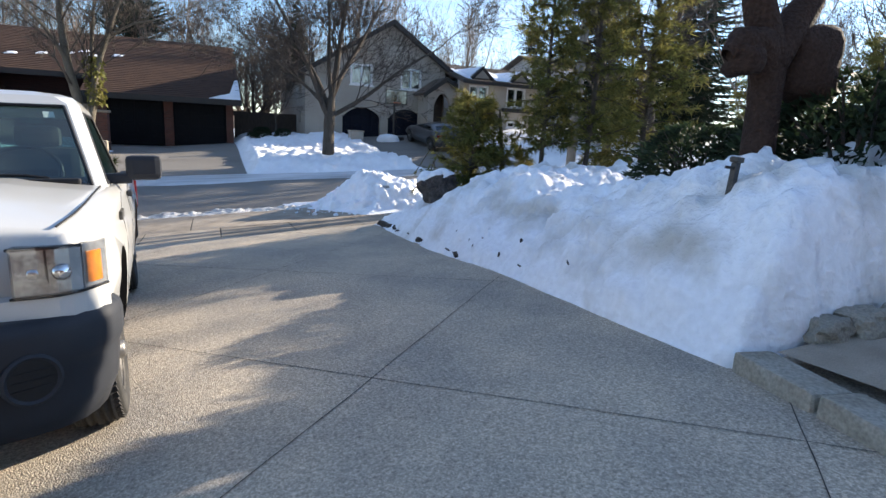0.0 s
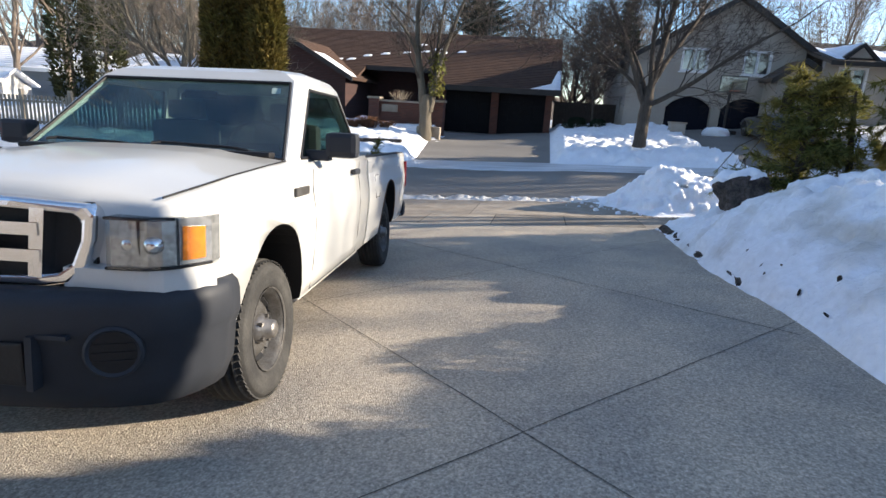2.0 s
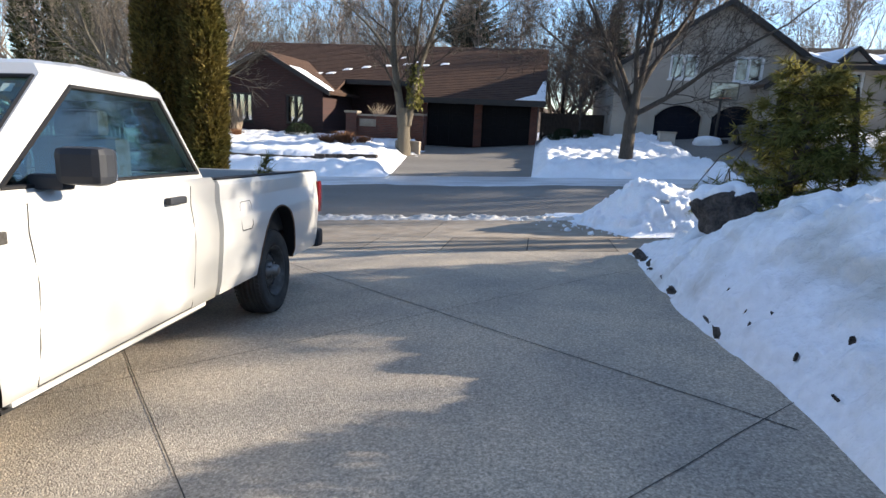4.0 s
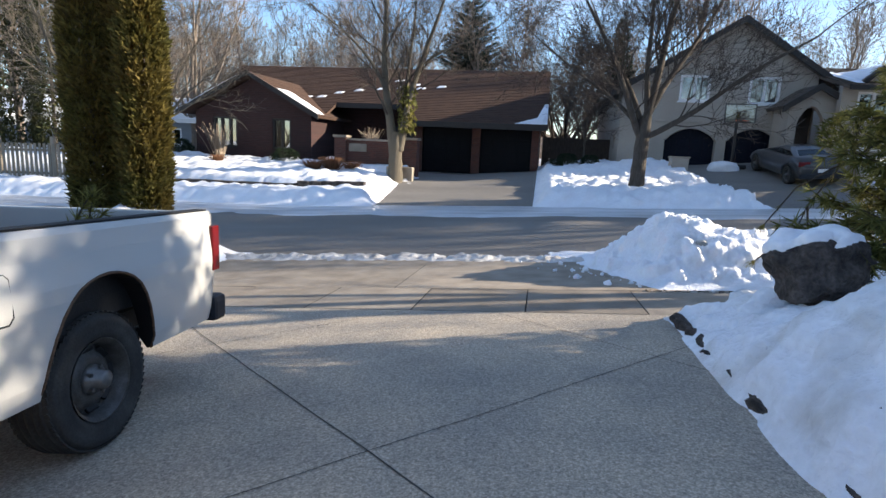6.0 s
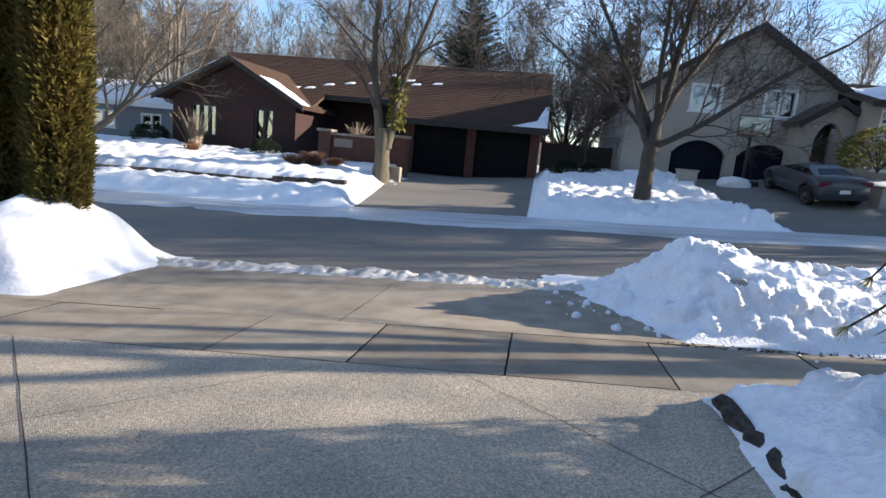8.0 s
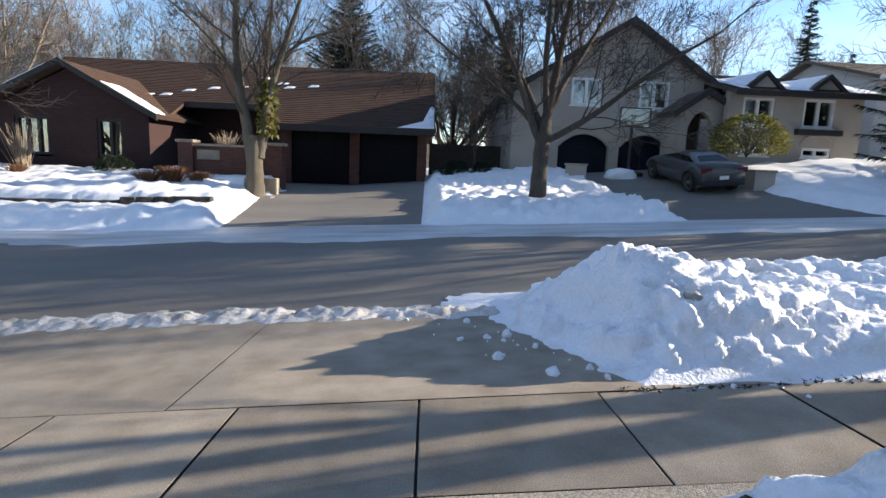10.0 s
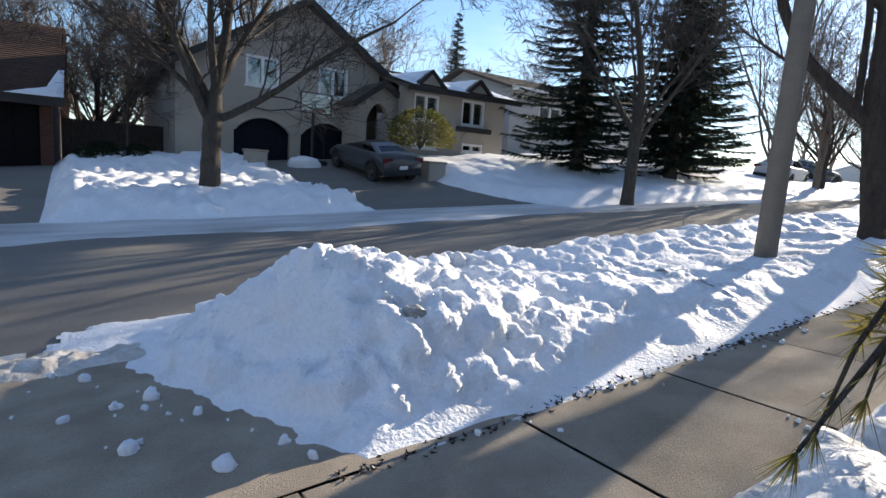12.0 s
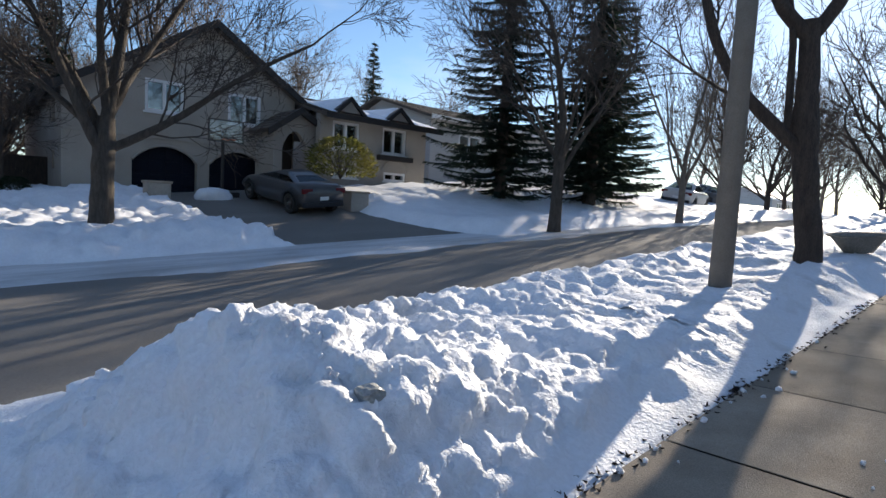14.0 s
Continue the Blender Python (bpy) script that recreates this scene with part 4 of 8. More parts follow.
def wheel(parent, x, y, z, side, r=0.345, w=0.225):
    """A steel wheel with its tyre; side: +1 faces +x."""
    wl = thing("wheel", "", "")
    wl.parent = parent
    wl.matrix_basis = pose(x, y, z, 0, 0, 0 if side > 0 else 180)
    h = w / 2
    prof = [(0.20, -h), (0.25, -h - 0.005), (0.30, -h + 0.01), (r - 0.02, -h + 0.025), (r - 0.004, -h + 0.045)]
    for k, a in enumerate((-0.055, -0.02, 0.02, 0.055)):
        prof += [(r, a - 0.012), (r - 0.010, a - 0.008), (r - 0.010, a + 0.004), (r, a + 0.008)]
    prof += [(r - 0.004, h - 0.045), (r - 0.02, h - 0.022), (0.315, h - 0.006), (0.31, h - 0.002), (0.285, h + 0.004), (0.28, h + 0.001), (0.24, h + 0.003), (0.215, h - 0.005), (0.20, h - 0.02), (0.195, h - 0.05), (0.195, -h + 0.02), (0.20, -h)]
    ty = part("tyre", lathe(prof, 56), M_TYRE, wl, "worn black tyre", smooth=True)
    bm = bmesh.new()
    for i in range(60):
        a = 2 * math.pi * i / 60
        for s, off in ((-1, 0.0), (1, 0.5)):
            q = a + off * 2 * math.pi / 60
            c = Vector((s * 0.082, math.cos(q) * (r - 0.013), math.sin(q) * (r - 0.013)))
            m = Matrix.Translation(c) @ Matrix.Rotation(q, 4, "X") @ Matrix.Rotation(s * 0.3, 4, "Y")
            bmesh.ops.create_cube(bm, size=1.0, matrix=m @ Matrix.Diagonal((0.035, 0.007, 0.027, 1)))
    part("tread", bm, M_TYRE, ty)["kind"] = "stuff"
    rim = part("rim", lathe([(0.198, 0.10), (0.205, 0.108), (0.198, 0.095), (0.18, 0.085), (0.175, 0.03), (0.165, 0.018), (0.15, 0.022), (0.12, 0.05), (0.10, 0.055), (0.075, 0.05), (0.07, 0.045), (0.0, 0.045)], 48), M_STEEL, wl, "dull painted steel rim", smooth=True)
    sl_ = bmesh.new()
    bmesh.ops.create_cube(sl_, size=1.0, matrix=Matrix.Diagonal((0.020, 0.036, 0.075, 1)))
    bmesh.ops.bevel(sl_, geom=sl_.edges[:], offset=0.004, segments=1, affect="EDGES")
    sme = bm_mesh("slot", sl_, M_BLACK)
    for i in range(8):
        o = new("slot", sme)
        o.parent = rim
        o.matrix_basis = Matrix.Rotation(2 * math.pi * i / 8, 4, "X") @ Matrix.Translation((0.031, 0.146, 0)) @ Matrix.Rotation(radians(-40), 4, "Z")
    part("hub_cap", lathe([(0.075, 0.045), (0.07, 0.075), (0.05, 0.083), (0.045, 0.125), (0.03, 0.135), (0.0, 0.137)], 20), M_HUB, wl, "bare metal hub cap", smooth=True)
    nme = bm_mesh("wheel_nut", cyl((0.05, 0.062, 0), (0.092, 0.062, 0), 0.011, n=6), M_HUB)
    for i in range(5):
        o = new("wheel_nut", nme)
        o.parent = wl
        o.matrix_basis = Matrix.Rotation(2 * math.pi * i / 5, 4, "X")
    return wl


TRUCK = SLOPE @ pose(0.797, 4.053, 0, 0, 0, 5.4)
tk = thing("pickup_truck", "white single-cab pickup truck with grey plastic bumper parked on the drive", "truck", TRUCK)
AX0, AX1, WZ = 0.0, 2.98, 0.345


def half(zb, xs, xm, E, F, G, H, zm=0.70):
    (ex, ez), (fx, fz), (gx_, gz) = E, F, G
    return [(0, zb), (xs - 0.10, zb), (xs - 0.02, zb + 0.03), (xs, zb + 0.10), (xm - 0.008, zm - 0.08), (xm, zm), (xm - 0.002, zm + 0.06), (xm - 0.02, (zm + ez) / 2 + 0.04),
            (ex, ez), ((ex + fx) / 2 + 0.012, (ez + fz) / 2 + 0.02), (fx, fz), (gx_ + 0.06, gz - 0.012), (gx_, gz), (gx_ * 0.5, (gz + H) / 2 + 0.004), (0, H)]


st = [(-0.70, half(0.50, 0.70, 0.735, (0.715, 0.875), (0.66, 0.925), (0.36, 0.950), 0.960)),
      (-0.62, half(0.48, 0.765, 0.795, (0.775, 0.895), (0.70, 0.950), (0.39, 0.985), 0.995)),
      (-0.50, half(0.46, 0.815, 0.842, (0.825, 0.915), (0.73, 0.972), (0.41, 1.010), 1.020)),
      (-0.25, half(0.44, 0.850, 0.876, (0.855, 0.945), (0.755, 1.002), (0.42, 1.042), 1.052)),
      (0.10, half(0.42, 0.855, 0.882, (0.862, 0.975), (0.770, 1.030), (0.43, 1.072), 1.082)),
      (0.34, half(0.40, 0.855, 0.884, (0.866, 0.992), (0.780, 1.045), (0.43, 1.090), 1.10)),
      (0.44, half(0.40, 0.855, 0.884, (0.868, 0.998), (0.800, 1.030), (0.50, 1.01), 1.0)),
      (0.90, half(0.40, 0.855, 0.884, (0.868, 1.005), (0.800, 1.032), (0.50, 1.0), 0.99)),
      (1.50, half(0.40, 0.855, 0.884, (0.868, 1.005), (0.800, 1.032), (0.50, 1.0), 0.99)),
      (1.94, half(0.40, 0.855, 0.884, (0.868, 1.005), (0.800, 1.032), (0.50, 1.0), 0.99))]
body = part("body", loft(st), M_PAINT, tk, "scuffed white body panels", smooth=True)
cut = cyl((-1.2, AX0, WZ + 0.02), (1.2, AX0, WZ + 0.02), 0.40, n=48)
bool_cut(body, cut)
dark_wells(body, [(AX0, WZ + 0.02)], 0.40, M_BLACK)
# wheel-well box inside
part("inner_wing", box(-0.55, 0.55, -0.45, 0.45, 0.36, 0.80), M_BLACK, tk)


def side_x(z):
    return np.interp(z, [0.40, 0.43, 0.50, 0.62, 0.70, 0.76, 0.89, 1.0], [0.755, 0.835, 0.855, 0.876, 0.884, 0.882, 0.864, 0.868])


def seam(name, pts, w=0.007, lift=0.0015, material=None, parent=None):
    """A narrow dark gap along points on both flanks or one."""
    bm = bmesh.new()
    for a, b in zip(pts, pts[1:]):
        a, b = Vector(a), Vector(b)
        add_cyl(bm, a, b, w / 2, n=6)
    return part(name, bm, material or M_BLACK, parent or tk)


for s in (1, -1):
    zs = [0.44, 0.55, 0.70, 0.80, 0.90, 1.0]
    seam("door_gap", [(s * (side_x(z) - 0.001), 0.55, z) for z in zs])
    seam("door_gap", [(s * (side_x(z) - 0.001), 1.66, z) for z in zs])
    seam("door_gap", [(s * (side_x(0.44) - 0.001), 0.55, 0.44), (s * (side_x(0.44) - 0.001), 1.66, 0.44)])
    # door handle, side badge, mirror
    h = part("door_handle", box(s * 0.868, s * 0.905, 1.40, 1.56, 0.915, 0.955, bev=0.012), M_PLASTIC, tk, "dark plastic door handle")
    part("side_badge", box(s * 0.866, s * 0.882, 0.24, 0.44, 0.87, 0.915, bev=0.004), M_STEEL, tk, "dull metal name badge")
    mi = part("door_mirror", box(s * 0.90, s * 1.09, 0.64, 0.75, 1.06, 1.215, bev=0.035), M_PLASTIC, tk, "square dark plastic door mirror", smooth=False)
    part("mirror_arm", box(s * 0.78, s * 0.93, 0.65, 0.72, 1.04, 1.10, bev=0.015), M_PLASTIC, mi)
    part("mirror_glass", box(s * 0.915, s * 1.075, 0.747, 0.754, 1.08, 1.20), M_CHROME, mi)
    seam("hood_gap", [(s * 0.700, -0.64, 0.955), (s * 0.742, -0.45, 0.985), (s * 0.765, -0.25, 1.003), (s * 0.778, 0.10, 1.03), (s * 0.787, 0.33, 1.046)], 0.009)
    # mudflap and rocker
    part("rocker", box(s * 0.74, s * 0.80, 0.47, 1.9, 0.385, 0.43, bev=0.01), M_PAINT, tk)

# cab
def ring(z, w, yf, yb, c=0.08):
    return [(w - c, yf, z), (w, yf + c * 1.2, z), (w, yb - c, z), (w - c, yb, z), (-w + c, yb, z), (-w, yb - c, z), (-w, yf + c * 1.2, z), (-w + c, yf, z)]


bm = bmesh.new()
levels = [ring(0.99, 0.83, 0.34, 1.95, 0.06), ring(1.035, 0.815, 0.40, 1.95, 0.05), ring(1.575, 0.67, 0.965, 1.80, 0.055), ring(1.625, 0.63, 1.03, 1.775, 0.09), ring(1.655, 0.55, 1.13, 1.70, 0.12), ring(1.668, 0.35, 1.25, 1.60, 0.12)]
rs = [[bm.verts.new(p) for p in lv] for lv in levels]
panes = []
for k, (a, b) in enumerate(zip(rs, rs[1:])):
    for i in range(8):
        f = bm.faces.new((a[i], a[(i + 1) % 8], b[(i + 1) % 8], b[i]))
        if k == 1 and i in (1, 3, 5, 7):
            panes.append((i, f))
bm.faces.new(rs[-1])
bmesh.ops.recalc_face_normals(bm, faces=bm.faces)
glass_quads = []
for i, f in panes:
    bmesh.ops.inset_individual(bm, faces=[f], thickness=0.026 if i == 7 else 0.05)
    glass_quads.append((i, [v.co.copy() for v in f.verts]))
bmesh.ops.delete(bm, geom=[f for _, f in panes], context="FACES_ONLY")
cab = part("cab", bm, M_PAINT, tk, "white cab roof and pillars")
md = cab.modifiers.new("wall", "SOLIDIFY"); md.thickness, md.offset = 0.03, -1
md = cab.modifiers.new("round", "BEVEL"); md.width, md.segments, md.limit_method = 0.022, 3, "ANGLE"
for i, q in glass_quads:
    c = sum(q, Vector()) / 4
    n_ = (q[1] - q[0]).cross(q[2] - q[0]).normalized()
    n_ = n_ if n_.dot(c - Vector((0, 1.2, 1.3))) > 0 else -n_
    bm = bmesh.new()
    fr = [bm.verts.new(p - n_ * 0.006) for p in q]
    bk = [bm.verts.new(p - n_ * 0.011) for p in q]
    bm.faces.new(fr); bm.faces.new(bk[::-1])
    for k in range(4):
        bm.faces.new((fr[k], bk[k], bk[(k + 1) % 4], fr[(k + 1) % 4]))
    bmesh.ops.recalc_face_normals(bm, faces=bm.faces)
    g = part({7: "windscreen", 3: "rear_window", 1: "side_window", 5: "side_window"}[i], bm, M_CARGLASS, tk)
    g.visible_shadow = False
    bm = bmesh.new()
    for k in range(4):
        add_cyl(bm, q[k] - n_ * 0.002, q[(k + 1) % 4] - n_ * 0.002, 0.010, n=6)
    part("window_seal", bm, M_BLACK, tk)
    if i == 7:
        top = sorted(q, key=lambda p: (-p.z, -p.x))[0]
        down = (sorted(q, key=lambda p: (p.z, -p.x))[0] - top).normalized()
        o = top + Vector((-0.06, 0, 0)) + down * 0.05 - n_ * 0.003
        bm = bmesh.new()
        add_quad(bm, [o, o + Vector((-0.055, 0, 0)), o + Vector((-0.055, 0, 0)) + down * 0.055, o + down * 0.055])
        part("sticker", bm, M_WHITE, g, "small white windscreen sticker")
part("dashboard", box(-0.74, 0.74, 0.50, 0.80, 0.92, 1.08, bev=0.05), M_BLACK, tk)
for x in (0.38, -0.38):
    part("seat", box(x - 0.24, x + 0.24, 1.42, 1.56, 0.80, 1.28, bev=0.06), M_SEAT, tk)
    part("headrest", box(x - 0.13, x + 0.13, 1.45, 1.55, 1.28, 1.46, bev=0.045), M_SEAT, tk)
bm = bmesh.new()
for i in range(24):
    a, b = 2 * math.pi * i / 24, 2 * math.pi * (i + 1) / 24
    P_ = lambda t: (0.38 + 0.18 * math.cos(t), 0.92 + 0.06 * math.sin(t), 1.10 + 0.17 * math.sin(t))
    add_cyl(bm, P_(a), P_(b), 0.013, n=6)
add_box(bm, 0.22, 0.54, 0.90, 0.925, 1.08, 1.12)
part("steering_wheel", bm, M_BLACK, tk)
part("rear_view_mirror", box(-0.11, 0.11, 0.98, 1.0, 1.44, 1.50, bev=0.015), M_BLACK, tk)
for x0, x1 in ((0.02, 0.56), (-0.58, -0.06)):
    w = seam("wiper", [(x0, 0.395, 1.105), (x0 + 0.04, 0.43, 1.112), (x1 - 0.1, 0.415, 1.100), (x1, 0.405, 1.085)], 0.016)
part("cowl_vent", box(-0.70, 0.70, 0.335, 0.42, 1.055, 1.085, bev=0.01), M_BLACK, tk)

# bed
def bed_side(s):
    prof = [(0.74, 0.52), (0.80, 0.42), (0.835, 0.43), (0.855, 0.50), (0.876, 0.62), (0.884, 0.70), (0.882, 0.76), (0.866, 0.89), (0.866, 0.985), (0.85, 1.015), (0.79, 1.015), (0.775, 0.99), (0.775, 0.52)]
    ys = [2.0, 2.1, 2.6, 3.2, 3.7, 4.0, 4.06]
    bm = bmesh.new()
    rings = []
    for y in ys:
        k = 0.0 if y < 3.9 else (0.008 if y < 4.03 else 0.03)
        rings.append([bm.verts.new((s * (x - (k if x > 0.8 else 0)), y, z)) for x, z in prof])
    n = len(prof)
    for a, b in zip(rings, rings[1:]):
        for i in range(n):
            bm.faces.new((a[i], a[(i + 1) % n], b[(i + 1) % n], b[i]))
    bm.faces.new(rings[0]); bm.faces.new(rings[-1][::-1])
    bmesh.ops.recalc_face_normals(bm, faces=bm.faces)
    ob = part("bed_side", bm, M_PAINT, tk, "white bed side with dirt and rust round the arch")
    bool_cut(ob, cyl((-1.2, AX1, WZ + 0.03), (1.2, AX1, WZ + 0.03), 0.395, n=48))
    dark_wells(ob, [(AX1, WZ + 0.03)], 0.395, M_BLACK)
    turn = [math.pi * (0.04 + 0.92 * i / 18) for i in range(19)]
    bm = rod([(s * side_x(WZ + 0.03 + 0.40 * math.sin(t)), AX1 + 0.40 * math.cos(t), WZ + 0.03 + 0.40 * math.sin(t)) for t in turn], 0.007)
    part("arch_lip", bm, M_RUST, ob, "rusted wheel arch lip")
    return ob


bed_side(1)
bed_side(-1)
part("bed_floor", box(-0.775, 0.775, 2.02, 4.0, 0.60, 0.66), M_BLACK, tk)
part("fuel_door_gap", tube_loop([(float(side_x(z)), y, z) for y, z in ((2.26, 0.70), (2.26, 0.84), (2.28, 0.86), (2.42, 0.86), (2.44, 0.84), (2.44, 0.70), (2.42, 0.68), (2.28, 0.68))], 0.003, 5), M_BLACK, tk)
part("bed_front", box(-0.775, 0.775, 2.0, 2.05, 0.60, 1.01), M_PAINT, tk)
part("bed_liner", box(-0.77, 0.77, 2.05, 2.07, 0.66, 1.0), M_BLACK, tk)
for s in (1, -1):
    part("bed_liner", box(s * 0.755, s * 0.773, 2.07, 3.98, 0.66, 1.012), M_BLACK, tk)
    part("bed_rail_cap", box(s * 0.752, s * 0.835, 2.03, 4.0, 1.016, 1.026, bev=0.004), M_BLACK, tk, "black plastic cap along the bed rail")
    tl = part("tail_light", box(s * 0.745, s * 0.884, 3.985, 4.075, 0.65, 0.92, bev=0.012), M_TAIL, tk, "red tail light")
part("tailgate", box(-0.73, 0.73, 4.0, 4.06, 0.56, 1.01, bev=0.012), M_PAINT, tk)
part("tailgate_handle", box(-0.12, 0.12, 4.055, 4.075, 0.86, 0.92, bev=0.008), M_BLACK, tk)
part("rear_bumper", box(-0.86, 0.86, 4.04, 4.20, 0.40, 0.54, bev=0.03), M_PLASTIC, tk, "dark step bumper")
part("chassis", box(-0.45, 0.45, -0.6, 4.0, 0.30, 0.50), M_BLACK, tk)
part("floor_pan", box(-0.76, 0.76, 0.46, 1.94, 0.36, 0.42), M_BLACK, tk)
for y in (AX0, AX1):
    part("axle", cyl((-0.7, y, WZ), (0.7, y, WZ), 0.05), M_BLACK, tk)
for y in (AX0, AX1):
    for s in (1, -1):
        wheel(tk, s * 0.735, y, WZ, s)

# nose: grille, lamps, bumper
def nose_y(x):
    return -0.772 + 0.035 * (x / 0.55) ** 2


gr = thing("grille", "", "")
gr.parent = tk
part("mesh_back", box(-0.49, 0.49, -0.712, -0.66, 0.64, 0.935), M_BLACK, gr)
pts2 = [(-0.525, 0.900), (-0.50, 0.932), (-0.25, 0.948), (0, 0.953), (0.25, 0.948), (0.50, 0.932), (0.525, 0.900), (0.515, 0.81), (0.475, 0.70), (0.42, 0.655), (0.34, 0.640), (0, 0.634), (-0.34, 0.640), (-0.42, 0.655), (-0.475, 0.70), (-0.515, 0.81)]
bm = bmesh.new()
inner = [(x * 0.895, 0.790 + (z - 0.790) * 0.74) for x, z in pts2]
for lay, yo in ((0, 0.0),):
    o = [bm.verts.new((x, nose_y(x) - 0.012, z)) for x, z in pts2]
    i_ = [bm.verts.new((x, nose_y(x) - 0.012, z)) for x, z in inner]
    ob_ = [bm.verts.new((x, nose_y(x) + 0.07, z)) for x, z in pts2]
    ib = [bm.verts.new((x, nose_y(x) + 0.05, z)) for x, z in inner]
    n = len(pts2)
    for k in range(n):
        j = (k + 1) % n
        bm.faces.new((o[k], o[j], i_[j], i_[k]))
        bm.faces.new((o[k], ob_[k], ob_[j], o[j]))
        bm.faces.new((i_[k], i_[j], ib[j], ib[k]))
bmesh.ops.recalc_face_normals(bm, faces=bm.faces)
gf = part("grille_frame", bm, M_CHROME, gr, "bright chrome grille surround")
md = gf.modifiers.new("round", "BEVEL"); md.width, md.segments, md.limit_method = 0.016, 3, "ANGLE"
for z in (0.842, 0.748):
    pts = [(x, nose_y(x) - 0.004, z) for x in (-0.33, -0.16, 0, 0.16, 0.33)]
    bm = bmesh.new()
    for a, b in zip(pts, pts[1:]):
        add_box(bm, a[0], b[0], min(a[1], b[1]) - 0.004, max(a[1], b[1]) + 0.02, z - 0.022, z + 0.022)
    part("grille_bar", bm, M_CHROME, gr)
for s in (1, -1):
    part("grille_post", prism([(s * 0.275, 0.668), (s * 0.325, 0.668), (s * 0.358, 0.915), (s * 0.305, 0.915)], "y", nose_y(0.33) - 0.012, nose_y(0.33) + 0.05), M_CHROME, gr)
bd = part("badge", cyl((0, -0.80, 0.796), (0, -0.765, 0.796), 0.056, n=32), M_BADGE, gr, "oval blue badge")
bd.matrix_basis = Matrix.Diagonal((1.75, 1, 1, 1))
part("badge_rim", lathe([(0.054, -0.797), (0.058, -0.804), (0.062, -0.797), (0.060, -0.76)], 32, "z"), M_CHROME, gr).matrix_basis = Matrix(((1.75, 0, 0, 0), (0, 0, 1, 0), (0, 1, 0, 0.796), (0, 0, 0, 1)))

for s in (1, -1):
    hl = thing("headlight", "", "")
    hl.parent = tk
    def lens_strip(name, xs, z0f, z1f, off, material, label=""):
        bm = bmesh.new()
        top, bot = [], []
        for x in xs:
            y = float(np.interp(x, [0.56, 0.65, 0.70, 0.74, 0.78, 0.81, 0.85], [-0.748, -0.745, -0.737, -0.716, -0.676, -0.632, -0.555]))
            top.append(bm.verts.new((s * x, y - off, z1f(x)))); bot.append(bm.verts.new((s * x, y - off - 0.008, z0f(x))))
        bt = [bm.verts.new(v.co + Vector((0, 0.06, 0))) for v in top]
        bb = [bm.verts.new(v.co + Vector((0, 0.06, 0))) for v in bot]
        for k in range(len(xs) - 1):
            bm.faces.new((top[k], top[k + 1], bot[k + 1], bot[k]))
            bm.faces.new((bt[k], bt[k + 1], top[k + 1], top[k]))
            bm.faces.new((bot[k], bot[k + 1], bb[k + 1], bb[k]))
        for k in (0, -1):
            bm.faces.new((top[k], bot[k], bb[k], bt[k]))
        bmesh.ops.recalc_face_normals(bm, faces=bm.faces)
        return part(name, bm, material, hl, label)
    zt = lambda x: 0.900 - 0.03 * (x - 0.52)
    zb_ = lambda x: 0.720
    lens_strip("signal_housing", [0.778, 0.80, 0.82, 0.842], zb_, zt, 0.003, M_LAMP)
    lens_strip("reflector", [0.575, 0.65, 0.70, 0.74, 0.772], zb_, zt, 0.005, M_LAMP, "clouded headlight reflector")
    bm = bmesh.new()
    for cx in (0.63, 0.71):
        bmesh.ops.create_uvsphere(bm, u_segments=16, v_segments=8, radius=0.036, matrix=Matrix.Translation((s * cx, -0.725, 0.80)))
    part("bulb_bowl", bm, M_CHROME, hl, smooth=True)
    part("bezel", box(s * 0.668, s * 0.676, -0.752, -0.73, 0.715, 0.885), M_BLACK, hl)
    part("lamp_rim", tube_loop([(s * 0.566, -0.765, 0.893), (s * 0.70, -0.755, 0.892), (s * 0.776, -0.702, 0.890)], 0.006, 6, False), M_BLACK, hl)
    part("lamp_rim", tube_loop([(s * 0.566, -0.773, 0.721), (s * 0.70, -0.763, 0.721), (s * 0.776, -0.71, 0.721), (s * 0.845, -0.59, 0.721)], 0.006, 6, False), M_BLACK, hl)
    lens_strip("lens", [0.57, 0.65, 0.70, 0.74, 0.776, 0.80, 0.82, 0.846], zb_, zt, 0.022, M_LENS).visible_shadow = False
    lens_strip("turn_signal", [0.788, 0.800, 0.815, 0.830], lambda x: 0.742, lambda x: 0.862 - 0.1 * (x - 0.78), 0.012, M_AMBER, "orange turn signal lens")
    # white panel under the lamp
    bm = bmesh.new()
    for k, (a, b) in enumerate(zip([0.40, 0.65, 0.70, 0.74, 0.78, 0.81], [0.65, 0.70, 0.74, 0.78, 0.81, 0.848])):
        ya = lambda x: float(np.interp(x, [0.50, 0.65, 0.70, 0.74, 0.78, 0.81, 0.85], [-0.762, -0.758, -0.75, -0.728, -0.688, -0.644, -0.56]))
        add_quad(bm, [(s * a, ya(a), 0.62), (s * b, ya(b), 0.62), (s * b, ya(b), 0.712), (s * a, ya(a), 0.712)])
        add_quad(bm, [(s * a, ya(a), 0.712), (s * b, ya(b), 0.712), (s * b, ya(b) + 0.08, 0.719), (s * a, ya(a) + 0.08, 0.719)])
    part("lamp_panel", bm, M_PAINT, tk)

